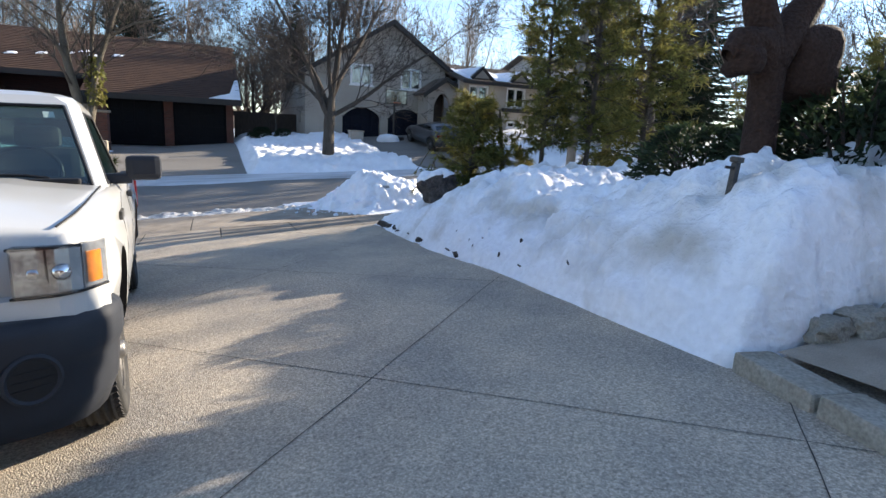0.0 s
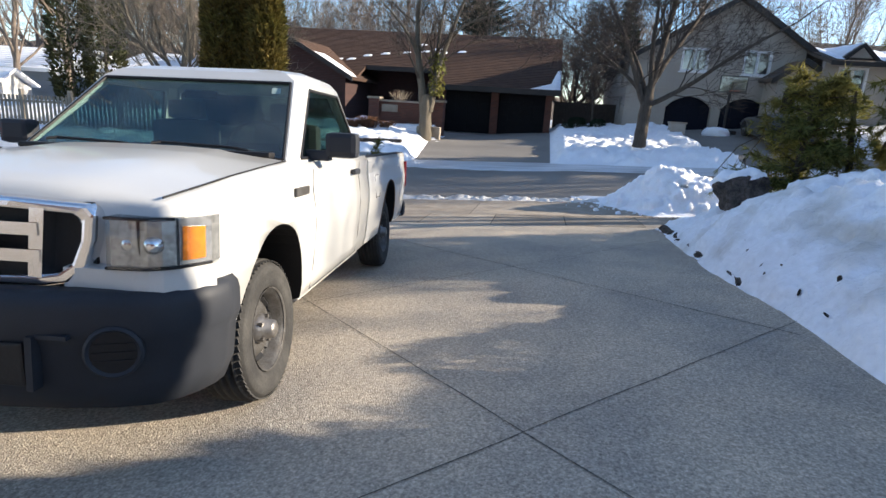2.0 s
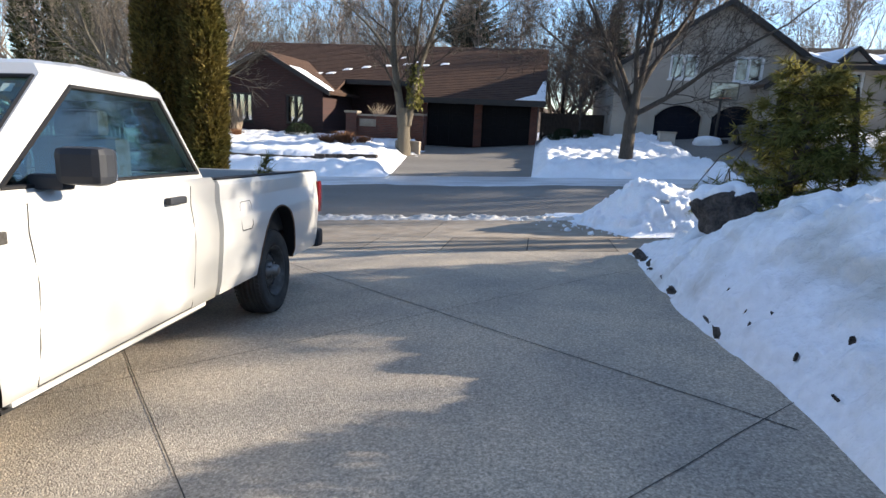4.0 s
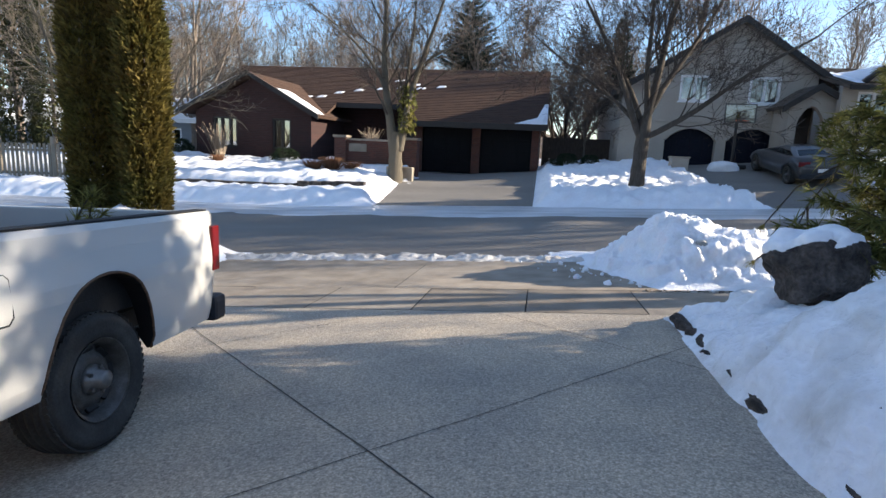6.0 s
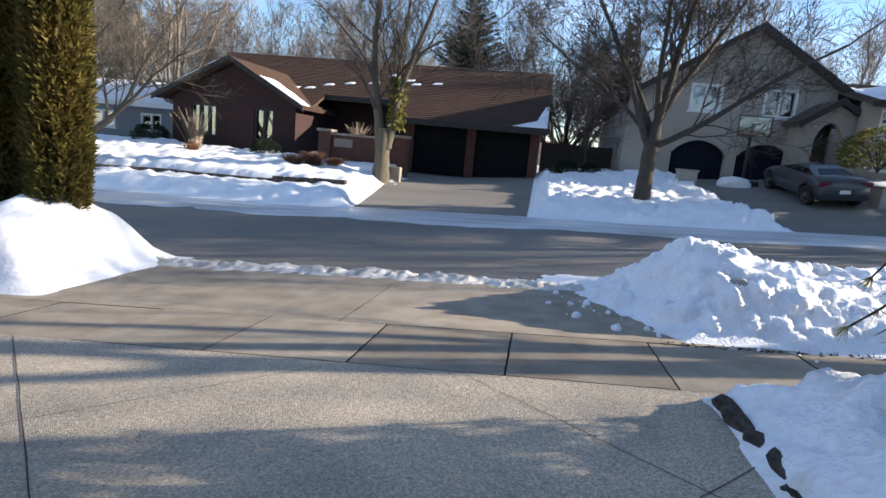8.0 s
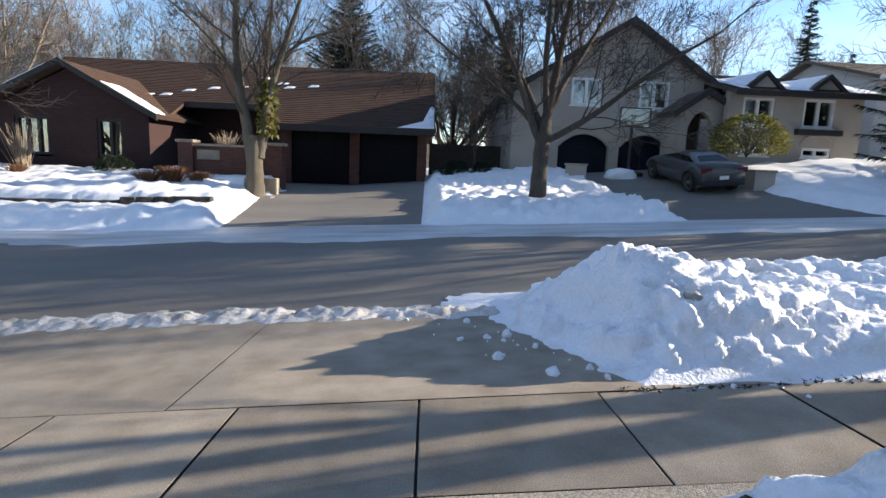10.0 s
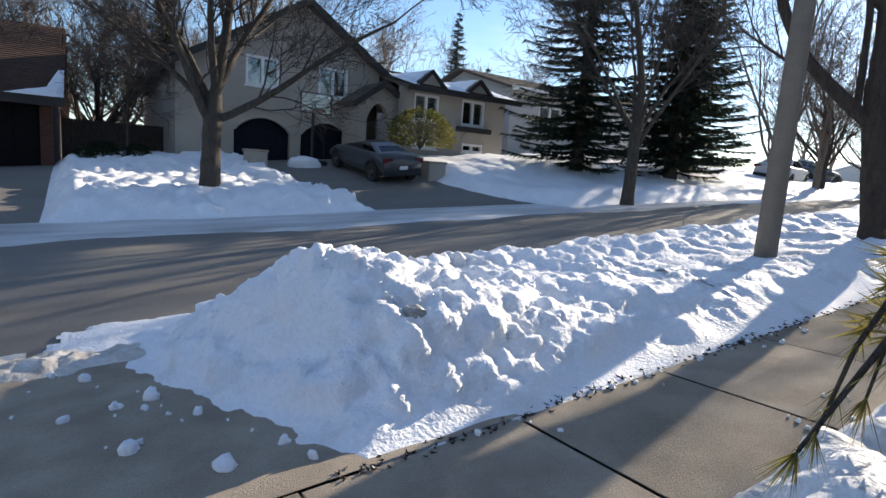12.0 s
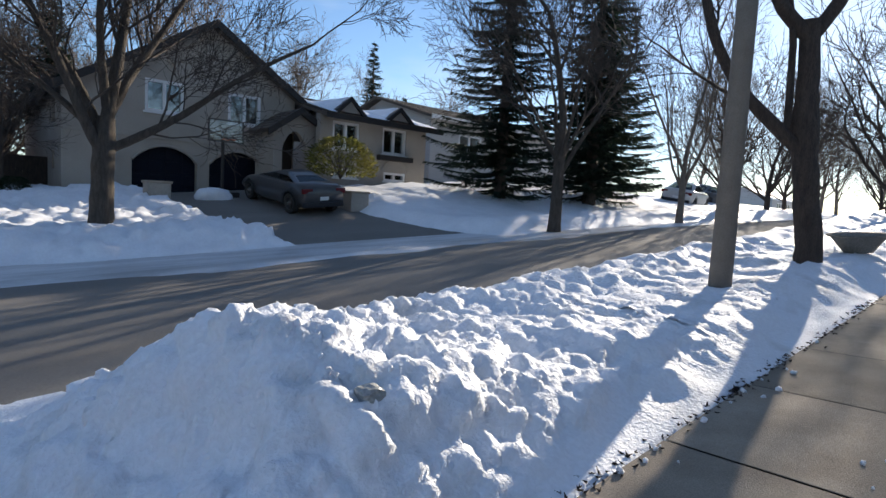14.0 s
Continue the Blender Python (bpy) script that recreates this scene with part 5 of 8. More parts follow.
plan = [(0.0, -0.900), (0.20, -0.893), (0.40, -0.872), (0.58, -0.835), (0.70, -0.790), (0.79, -0.715), (0.845, -0.62), (0.875, -0.52), (0.88, -0.44)]
prof = [(0.645, 0.10), (0.640, 0.03), (0.62, 0.008), (0.585, 0.0), (0.50, 0.0), (0.47, 0.012), (0.45, 0.02), (0.36, 0.035), (0.31, 0.08), (0.30, 0.14)]
bm = bmesh.new()
line = [(-x, y) for x, y in plan[:0:-1]] + plan
g = []
for k, (x, y) in enumerate(line):
    p0, p1 = Vector(line[max(0, k - 1)]), Vector(line[min(len(line) - 1, k + 1)])
    d = (p1 - p0).normalized()
    nx, ny = d.y, -d.x
    g.append([bm.verts.new((x - nx * o, y - ny * o, z + 0.0)) for z, o in prof])
for a, b in zip(g, g[1:]):
    for i in range(len(prof) - 1):
        bm.faces.new((a[i], b[i], b[i + 1], a[i + 1]))
bmesh.ops.recalc_face_normals(bm, faces=bm.faces)
bp_ = part("front_bumper", bm, M_PLASTIC, tk, "weathered grey plastic front bumper", smooth=True)
md = bp_.modifiers.new("wall", "SOLIDIFY"); md.thickness, md.offset = 0.02, -1
part("air_intake", box(-0.33, 0.33, -0.888, -0.86, 0.365, 0.475, bev=0.01), M_BLACK, bp_)
for s in (1, -1):
    part("bumper_rib", prism([(s * 0.335, 0.36), (s * 0.36, 0.36), (s * 0.37, 0.50), (s * 0.345, 0.50)], "y", -0.892, -0.85), M_PLASTIC, bp_)
    part("bumper_rib", box(s * 0.345, s * 0.48, -0.878, -0.85, 0.49, 0.505), M_PLASTIC, bp_)
    m = pose(s * 0.605, -0.820, 0.440, 0, 0, s * 22)
    f = part("fog_recess", cyl((0, -0.010, 0), (0, 0.03, 0), 0.078, n=28), M_BLACK, bp_, m=m)
    part("fog_ring", lathe([(0.074, -0.010), (0.084, -0.018), (0.094, -0.010), (0.096, 0.03)], 28, "z"), M_PLASTIC, bp_, m=m @ Matrix(((1, 0, 0, 0), (0, 0, 1, 0), (0, -1, 0, 0), (0, 0, 0, 1))))
    for k in (-0.03, 0, 0.03):
        part("fog_slat", box(-0.065, 0.065, -0.014, -0.009, k - 0.004, k + 0.004), M_BLACK, f)
part("tow_hook", box(-0.40, -0.36, -0.80, -0.74, 0.27, 0.33, bev=0.008), M_BLACK, tk)

# number plate
npl = part("number_plate", box(-0.155, 0.155, -0.925, -0.917, 0.385, 0.545, bev=0.003), M_WHITE, tk, "white number plate with dark blue letters", m=pose(0.0, 0.008, -0.03))


def lettering(text, size, m, parent, material, name="lettering"):
    cu = bpy.data.curves.new(name, "FONT")
    cu.body, cu.size, cu.align_x, cu.align_y, cu.extrude = text, size, "CENTER", "CENTER", 0.0012
    tmp = new(name, cu)
    me = bpy.data.meshes.new_from_object(tmp.evaluated_get(bpy.context.evaluated_depsgraph_get()))
    bpy.data.objects.remove(tmp)
    me.materials.append(material)
    ob = new(name, me)
    ob.parent, ob.matrix_basis = parent, m
    return ob


lettering("AF 92380", 0.088, pose(0, -0.926, 0.452, 90, 0, 0) @ Matrix.Diagonal((0.82, 1.15, 1, 1)), npl, M_INK)
badge_word = part("badge_mark", box(-0.06, 0.06, -0.8025, -0.80, 0.787, 0.806, bev=0.0008), M_SILVER, gr)
part("plate_bar", box(-0.07, 0.07, -0.9265, -0.9245, 0.520, 0.530), M_INK, npl)
part("plate_sticker", box(-0.145, -0.10, -0.9265, -0.9245, 0.512, 0.538), M_RED, npl)
for x in (-0.10, 0.10):
    part("plate_bolt", cyl((x, -0.93, 0.525 if x > 0 else 0.40), (x, -0.92, 0.525 if x > 0 else 0.40), 0.008, n=8), M_STEEL, npl)


def lift_body(ob):
    """Raises the body on its springs: nothing at the sills, more above."""
    if ob.name.startswith(("wheel", "axle", "chassis")):
        return
    if ob.type == "MESH" and ob.matrix_basis == Matrix.Identity(4):
        for v in ob.data.vertices:
            z, nose = v.co.z, v.co.y < -0.43
            k = smooth01((z - 0.27) / 0.16) * 0.130 if nose else smooth01((z - 0.44) / 0.30) * 0.138
            v.co.z += k - 0.070 * smooth01((z - 1.12) / 0.4)
    elif ob.type == "MESH":
        ob.matrix_basis = Matrix.Translation((0, 0, 0.130)) @ ob.matrix_basis
        return
    for c in ob.children:
        lift_body(c)


LEAN_BODY = Matrix.Rotation(radians(2.7), 4, "Y")
for c in list(tk.children):
    lift_body(c)
    if not c.name.startswith(("wheel", "axle", "chassis")):
        c.matrix_basis = LEAN_BODY @ c.matrix_basis


# ---- trees ----
M_BARK_PALE = mat("pale_bark", (0.30, 0.24, 0.18), 0.9, var=0.25, scale=6, fine=40, bump=0.6, bump_dist=0.01, second=(0.21, 0.165, 0.12), stretch=(3, 3, 0.8))
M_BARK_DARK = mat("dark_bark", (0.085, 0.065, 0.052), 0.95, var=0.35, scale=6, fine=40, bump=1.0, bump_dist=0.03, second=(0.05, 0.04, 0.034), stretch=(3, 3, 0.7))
# lit copy of the bark: sun on the garden trees put into a lighter base
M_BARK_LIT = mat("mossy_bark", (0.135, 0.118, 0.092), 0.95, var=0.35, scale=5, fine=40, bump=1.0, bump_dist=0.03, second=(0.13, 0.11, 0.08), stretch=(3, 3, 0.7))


def leafy(name, c, c2, island=0.5, through_light=0.35):
    m = mat(name, c, 0.7, var=0.2, scale=1.2, fine=30, bump=0, second=c2, island=island, spec=0.25)
    n, ln = m.node_tree.nodes, m.node_tree.links.new
    tl, mx = n.new("ShaderNodeBsdfTranslucent"), n.new("ShaderNodeMixShader")
    mx.inputs[0].default_value = through_light
    ln(n["Principled BSDF"].inputs["Base Color"].links[0].from_socket, tl.inputs[0])
    ln(n["Principled BSDF"].outputs[0], mx.inputs[1]); ln(tl.outputs[0], mx.inputs[2]); ln(mx.outputs[0], n["Material Output"].inputs[0])
    return m


M_SPRUCE = leafy("spruce_needles", (0.022, 0.036, 0.022), (0.014, 0.022, 0.016))
M_PINE = leafy("pine_needles", (0.12, 0.135, 0.04), (0.24, 0.20, 0.06), through_light=0.5)
M_CEDAR = leafy("cedar_sprays", (0.085, 0.085, 0.022), (0.15, 0.105, 0.028))
M_CEDAR_D = leafy("dark_cedar_sprays", (0.04, 0.05, 0.02), (0.055, 0.05, 0.02))
M_YEW = leafy("yew_leaves", (0.02, 0.035, 0.018), (0.03, 0.045, 0.02))
M_IVY = leafy("ivy_leaves", (0.12, 0.13, 0.03), (0.16, 0.14, 0.04))
M_DRY = leafy("dry_grass", (0.42, 0.33, 0.20), (0.30, 0.20, 0.11))


M_TWIG_FAR = mat("sunlit_twigs", (0.21, 0.168, 0.135), 0.95, var=0.3, bump=0)


class Soup:
    """Collects tubes and leaves into one mesh."""
    def __init__(self):
        self.v, self.f = [], []

    def tube(self, pts, radii, n=5):
        base = len(self.v)
        a = None
        for k, p in enumerate(pts):
            d = (pts[min(k + 1, len(pts) - 1)] - pts[max(k - 1, 0)])
            d = d.normalized() if d.length > 1e-6 else Vector((0, 0, 1))
            a = d.orthogonal() if a is None else a - d * a.dot(d)
            a = a.normalized() if a.length > 1e-5 else d.orthogonal().normalized()
            b = d.cross(a)
            for i in range(n):
                t = 2 * math.pi * i / n
                self.v.append(p + (a * math.cos(t) + b * math.sin(t)) * radii[k])
        for k in range(len(pts) - 1):
            for i in range(n):
                o = base + k * n
                self.f.append((o + i, o + (i + 1) % n, o + n + (i + 1) % n, o + n + i))

    def leaf(self, p, d, length, width, up=None):
        """A slim blade from p along d."""
        s = d.cross(up or Vector((random.uniform(-1, 1), random.uniform(-1, 1), random.uniform(-1, 1))))
        s = s.normalized() * (width / 2) if s.length > 1e-6 else Vector((width / 2, 0, 0))
        o = len(self.v)
        self.v += [p - s, p + s, p + d * length]
        self.f.append((o, o + 1, o + 2))

    def mesh(self, name, material, smooth=False):
        me = bpy.data.meshes.new(name)
        me.from_pydata(self.v, [], self.f)
        me.materials.append(material)
        if smooth:
            me.polygons.foreach_set("use_smooth", [True] * len(me.polygons))
        return me


def wander(rng, p, d, length, bend, rise, steps):
    pts, dirs = [p.copy()], [d.copy()]
    for _ in range(steps):
        d = (d + Vector((rng.uniform(-1, 1), rng.uniform(-1, 1), rng.uniform(-1, 1))) * bend + Vector((0, 0, rise))).normalized()
        p = p + d * (length / steps)
        pts.append(p.copy()); dirs.append(d.copy())
    return pts, dirs


def branch(rng, T, C, p, d, length, rad, level, depth, rise, dense, thin):
    """A limb and all that grows from it; stout wood goes to T, the rest to C."""
    steps = max(3, int(5 - level * 0.5))
    pts, dirs = wander(rng, p, d, length, 0.16 + 0.05 * level, rise * (1 if level < 3 else 0.5), steps)
    tip = max(thin, rad * 0.45)
    rr = [rad + (tip - rad) * k / steps for k in range(steps + 1)]
    (T if level <= 1 else C).tube(pts, rr, 8 if level == 0 else (6 if level == 1 else (4 if level == 2 else 3)))
    if level >= depth:
        return
    kids = int((4 if level == 0 else (5 if level < 3 else 4)) * dense + rng.random())
    for _ in range(kids):
        k = rng.uniform(0.3, 1.0)
        i = min(steps - 1, int(k * steps))
        q = pts[i].lerp(pts[i + 1], k * steps - i)
        sprout(rng, T, C, q, dirs[i], length * rng.uniform(0.42, 0.66), max(thin, rr[i] * rng.uniform(0.42, 0.6)), level + 1, depth, rise, dense, thin)
    branch(rng, T, C, pts[-1], (dirs[-1] + Vector((rng.uniform(-.3, .3), rng.uniform(-.3, .3), 0.1))).normalized(), length * 0.6, max(thin, tip), level + 1, depth, rise, dense, thin)


def sprout(rng, T, C, q, d, length, rad, level, depth, rise, dense, thin):
    side = d.orthogonal().normalized()
    side.rotate(Matrix.Rotation(rng.uniform(0, 2 * math.pi), 3, d))
    branch(rng, T, C, q, (d + side * rng.uniform(0.5, 1.1)).normalized(), length, rad, level, depth, rise, dense, thin)


def bare_tree(seed, height=9.0, r=0.2, fork=2.2, limbs=7, depth=4, spread=0.9, wood=None, twig=None, rise=0.10, dense=1.0, thin=0.0045):
    """A leafless tree: (trunk mesh, crown mesh)."""
    rng = random.Random(seed)
    T, C = Soup(), Soup()
    pts, dirs = wander(rng, Vector((0.0, 0.0, -0.35)), Vector((0, 0, 1)), fork + 0.35, 0.03, 0.05, 6)
    T.tube(pts, [r * f for f in (1.45, 1.1, 1.0, 0.95, 0.92, 0.9, 0.9)], 12)
    for k in range(limbs):
        a = 2 * math.pi * (k + rng.uniform(-0.3, 0.3)) / limbs
        out = Vector((math.cos(a), math.sin(a), 0)) * rng.uniform(0.5, 1.0) * spread
        q = pts[rng.choice((4, 5, 6))]
        branch(rng, T, C, q, (out + Vector((0, 0, rng.uniform(0.45, 1.0)))).normalized(), (height - fork) * rng.uniform(0.42, 0.58), r * rng.uniform(0.32, 0.55), 1, depth, rise, dense, thin)
    branch(rng, T, C, pts[-1], dirs[-1], (height - fork) * 0.55, r * 0.72, 0, depth, rise, dense, thin)
    return T.mesh("trunk", wood or M_BARK, True), C.mesh("crown", twig or M_TWIG)


def shaped_tree(seed, limbs, wood=None, twig=None, depth=4, rise=0.06, dense=1.0, thin=0.005, size=1.0, per=2.6):
    """A leafless tree whose main limbs follow given lines: each a list of (x, y, z, radius)."""
    rng = random.Random(seed)
    T, C = Soup(), Soup()
    for k, line in enumerate(limbs):
        pts, rad = [Vector(p[:3]) for p in line], [p[3] for p in line]
        fine_p, fine_r = [], []
        n = len(pts)
        for i in range(n - 1):
            a, b, c, d = pts[max(i - 1, 0)], pts[i], pts[i + 1], pts[min(i + 2, n - 1)]
            for u in (0, 0.25, 0.5, 0.75):
                q = 0.5 * (2 * b + (c - a) * u + (2 * a - 5 * b + 4 * c - d) * u * u + (3 * b - a - 3 * c + d) * u ** 3)
                fine_p.append(q + Vector((rng.uniform(-1, 1), rng.uniform(-1, 1), 0)) * 0.06 * rad[i])
                fine_r.append((rad[i] + (rad[i + 1] - rad[i]) * u) * rng.uniform(0.95, 1.05))
        fine_p.append(pts[-1]); fine_r.append(rad[-1])
        T.tube(fine_p, fine_r, 14 if rad[0] > 0.15 else 8)
        run = sum((q - p).length for p, q in zip(pts, pts[1:]))
        if k == 0:
            continue
        for _ in range(int(run * per)):
            i = rng.randrange(len(fine_p) // 3, len(fine_p) - 1)
            d = (fine_p[i + 1] - fine_p[i]).normalized()
            sprout(rng, T, C, fine_p[i], d, size * rng.uniform(0.8, 1.7), max(thin, fine_r[i] * rng.uniform(0.25, 0.45)), 2, depth, rise, dense, thin)
        branch(rng, T, C, fine_p[-1], (fine_p[-1] - fine_p[-2]).normalized(), size * 1.6, fine_r[-1], 1, depth, rise, dense, thin)
    return T.mesh("trunk", wood or M_BARK, True), C.mesh("crown", twig or M_TWIG)


def plant(name, meshes, m, label, category="tree", group=""):
    t = thing(name, label, category, m, group)
    for me in meshes:
        o = new(me.name.split(".")[0], me)
        o.parent = t
    return t


def conifer(seed, height, width, material, wood, droop=0.25, layers=26, base=0.06, needle=0.16, per=20):
    """A spruce: drooping branches in rings, dressed with blades."""
    rng = random.Random(seed)
    T, C = Soup(), Soup()
    T.tube([Vector((0, 0, -0.3)), Vector((0, 0, height * 0.5)), Vector((0, 0, height))], [height * 0.02, height * 0.012, 0.01], 8)
    for k in range(layers):
        u = k / (layers - 1)
        z = height * (base + (0.97 - base) * u)
        L = width * (1 - u) ** 0.85 * rng.uniform(0.85, 1.1) + 0.12
        n = max(5, int(11 * (1 - u) + 4))
        for i in range(n):
            a = 2 * math.pi * (i + rng.random()) / n
            l = L * rng.uniform(0.6, 1.12)
            d = Vector((math.cos(a), math.sin(a), -droop * rng.uniform(0.4, 1.4)))
            p = Vector((0, 0, z + rng.uniform(-0.32, 0.32)))
            steps = max(3, int(l / 0.28))
            pts = [p + d * (l * s / steps) + Vector((0, 0, 0.22 * l * (s / steps) ** 2)) for s in range(steps + 1)]
            C.tube(pts, [0.018 * (1 - s / (steps + 1)) + 0.004 for s in range(steps + 1)], 3)
            for s in range(steps):
                for _ in range(per):
                    q = pts[s].lerp(pts[s + 1], rng.random())
                    w = (1 - 0.6 * s / steps)
                    side = Vector((-d.y, d.x, 0)) * rng.choice((-1, 1)) * rng.uniform(0.3, 1.0)
                    e = (side + d * 0.7 + Vector((0, 0, rng.uniform(-0.75, 0.1)))).normalized()
                    C.leaf(q, e, needle * rng.uniform(0.8, 2.2) * (0.6 + 0.8 * w), 0.045)
    return T.mesh("trunk", wood, True), C.mesh("crown", material)


def cedar(seed, height, r, material, n=9000, blade=0.13):
    """A column of upright sprays round a hidden stem."""
    rng = random.Random(seed)
    T, C = Soup(), Soup()
    T.tube([Vector((0, 0, -0.3)), Vector((0, 0, height * 0.95))], [0.09, 0.02], 6)
    for k in range(n):
        u = rng.random() ** 1.05
        z = height * u
        a = rng.uniform(0, 2 * math.pi)
        prof = (0.80 + 0.25 * math.sin(min(1, u * 3) * 1.5)) * (1 - max(0, u - 0.55) ** 1.6 * 2.2)
        lobe = 1 + 0.14 * noise.noise(Vector((math.cos(a) * 2.2, math.sin(a) * 2.2, z * 1.3 + seed))) + 0.22 * noise.noise(Vector((math.cos(a) * 6, math.sin(a) * 6, z * 4.5 + seed)))
        rr = r * max(0.05, prof) * lobe * rng.uniform(0.66, 1.03) ** 0.6
        p = Vector((math.cos(a) * rr, math.sin(a) * rr, z))
        d = Vector((math.cos(a) * 0.6 + rng.uniform(-.5, .5), math.sin(a) * 0.6 + rng.uniform(-.5, .5), rng.uniform(0.0, 1.0))).normalized()
        C.leaf(p, d, blade * rng.uniform(0.5, 1.4), blade * 0.5)
    return T.mesh("trunk", M_BARK, True), C.mesh("crown", material)


def needle_branch(C, W, rng, p, d, length, r, tuft=0.13, per=26, gap=0.075, sag=0.5, twigs=3, fat=0.006):
    """A pine branch: a sagging stem with side twigs, long needles in tufts."""
    steps = max(4, int(length / gap))
    pts = [p.copy()]
    for s in range(steps):
        d = (d + Vector((rng.uniform(-.08, .08), rng.uniform(-.08, .08), -sag * 0.5 / steps))).normalized()
        pts.append(pts[-1] + d * (length / steps))
    W.tube(pts, [max(0.004, r * (1 - s / (steps + 0.3))) for s in range(steps + 1)], 5)
    for s in range(steps // 3, steps + 1):
        dd = (pts[min(s + 1, steps)] - pts[max(s - 1, 0)]).normalized()
        for _ in range(per if s > steps - 3 else per // 2):
            e = (dd * rng.uniform(0.3, 1.0) + Vector((rng.uniform(-1, 1), rng.uniform(-1, 1), rng.uniform(-1, 0.6))) * 0.8).normalized()
            C.leaf(pts[s], e, tuft * rng.uniform(0.7, 1.25), fat)
    if twigs:
        for _ in range(twigs):
            s = rng.randrange(steps // 4, steps)
            dd = (pts[s + 1 if s < steps else s] - pts[s - 1]).normalized()
            e = (dd + Vector((rng.uniform(-1, 1), rng.uniform(-1, 1), rng.uniform(-0.5, 0.3)))).normalized()
            needle_branch(C, W, rng, pts[s], e, length * rng.uniform(0.3, 0.5), r * 0.5, tuft, per, gap, sag, 0, fat)


def pine(seed, height, spread, trunk_r=0.05, count=56, low=0.12, blade=0.15):
    """A young pine: rising branches that end in sprays of soft needles."""
    rng = random.Random(seed)
    T, C = Soup(), Soup()
    T.tube([Vector((0, 0, -0.4)), Vector((rng.uniform(-.1, .1), rng.uniform(-.1, .1), height * 0.5)), Vector((0, 0, height))], [trunk_r, trunk_r * 0.7, 0.012], 8)
    for k in range(count):
        u = low + (1 - low) * (k / count)
        a = rng.uniform(0, 2 * math.pi)
        L = spread * (1 - 0.72 * u) * rng.uniform(0.6, 1.1)
        d = Vector((math.cos(a), math.sin(a), rng.uniform(0.15, 0.7))).normalized()
        p = Vector((0, 0, height * u))
        steps = max(4, int(L / 0.09))
        line = [p]
        for _ in range(steps):
            d = (d + Vector((rng.uniform(-.1, .1), rng.uniform(-.1, .1), rng.uniform(-0.16, 0.04)))).normalized()
            line.append(line[-1] + d * (L / steps))
        T.tube(line, [0.014 * (1 - 0.8 * i / steps) + 0.002 for i in range(steps + 1)], 4)
        for i in range(steps // 3, steps + 1):
            for _ in range(3):
                e = (d + Vector((rng.uniform(-1, 1), rng.uniform(-1, 1), rng.uniform(-0.7, 0.5)))).normalized()
                q = line[i] + e * rng.uniform(0.02, 0.16)
                C.tube([line[i], q], [0.004, 0.003], 3)
                for _ in range(13):
                    f = (e * 0.7 + Vector((rng.uniform(-1, 1), rng.uniform(-1, 1), rng.uniform(-1.1, 0.6)))).normalized()
                    C.leaf(q, f, blade * rng.uniform(0.6, 1.15), 0.015)
    return T.mesh("trunk", M_BARK, True), C.mesh("crown", M_PINE)


def at_land(x, y, dz=0.0, turn=0.0, scale=1.0):
    return Matrix.Translation((x, y, land(x, y) + dz)) @ Matrix.Rotation(radians(turn), 4, "Z") @ Matrix.Scale(scale, 4)


# trees of the street, near ones first
plant("maple_tree", shaped_tree(4, [
    [(0, 0, -0.4, 0.31), (0.0, 0, 0.1, 0.235), (0.02, 0, 0.9, 0.205), (0.05, 0, 1.75, 0.20), (0.10, 0, 2.3, 0.16)],
    [(0.03, 0, 1.55, 0.11), (-0.25, -0.1, 2.1, 0.10), (-0.62, -0.2, 3.0, 0.085), (-1.3, -0.5, 4.3, 0.06), (-2.1, -0.7, 5.6, 0.03)],
    [(0.08, 0, 2.1, 0.14), (0.28, 0.05, 3.3, 0.11), (0.5, 0.1, 4.8, 0.08), (0.75, 0.0, 6.4, 0.05), (0.8, 0.1, 8.2, 0.02)],
    [(0.08, 0, 1.65, 0.10), (0.6, -0.15, 1.95, 0.085), (1.4, -0.4, 2.5, 0.07), (2.6, -0.8, 3.5, 0.05), (4.0, -1.0, 4.4, 0.025)],
    [(0.12, 0, 2.3, 0.10), (0.7, 0.5, 3.4, 0.085), (1.5, 0.8, 4.7, 0.06), (2.4, 1.2, 6.3, 0.03)],
    [(0.0, 0, 2.0, 0.09), (-0.35, 0.6, 3.1, 0.075), (-1.0, 1.5, 4.5, 0.05), (-1.6, 2.3, 6.0, 0.025)],
    [(0.1, 0, 2.5, 0.09), (-0.1, -0.5, 3.6, 0.07), (-0.2, -1.1, 5.0, 0.05), (-0.4, -1.5, 6.8, 0.025)],
    [(0.0, 0, 1.9, 0.07), (-0.8, 0.2, 2.7, 0.06), (-2.0, 0.5, 3.6, 0.045), (-3.3, 0.6, 4.6, 0.02)]], depth=5, dense=0.95, size=1.25, per=2.2),
      at_land(6.24, 22.75, 0.1), "bare grey-brown maple standing in snow before the stucco house")
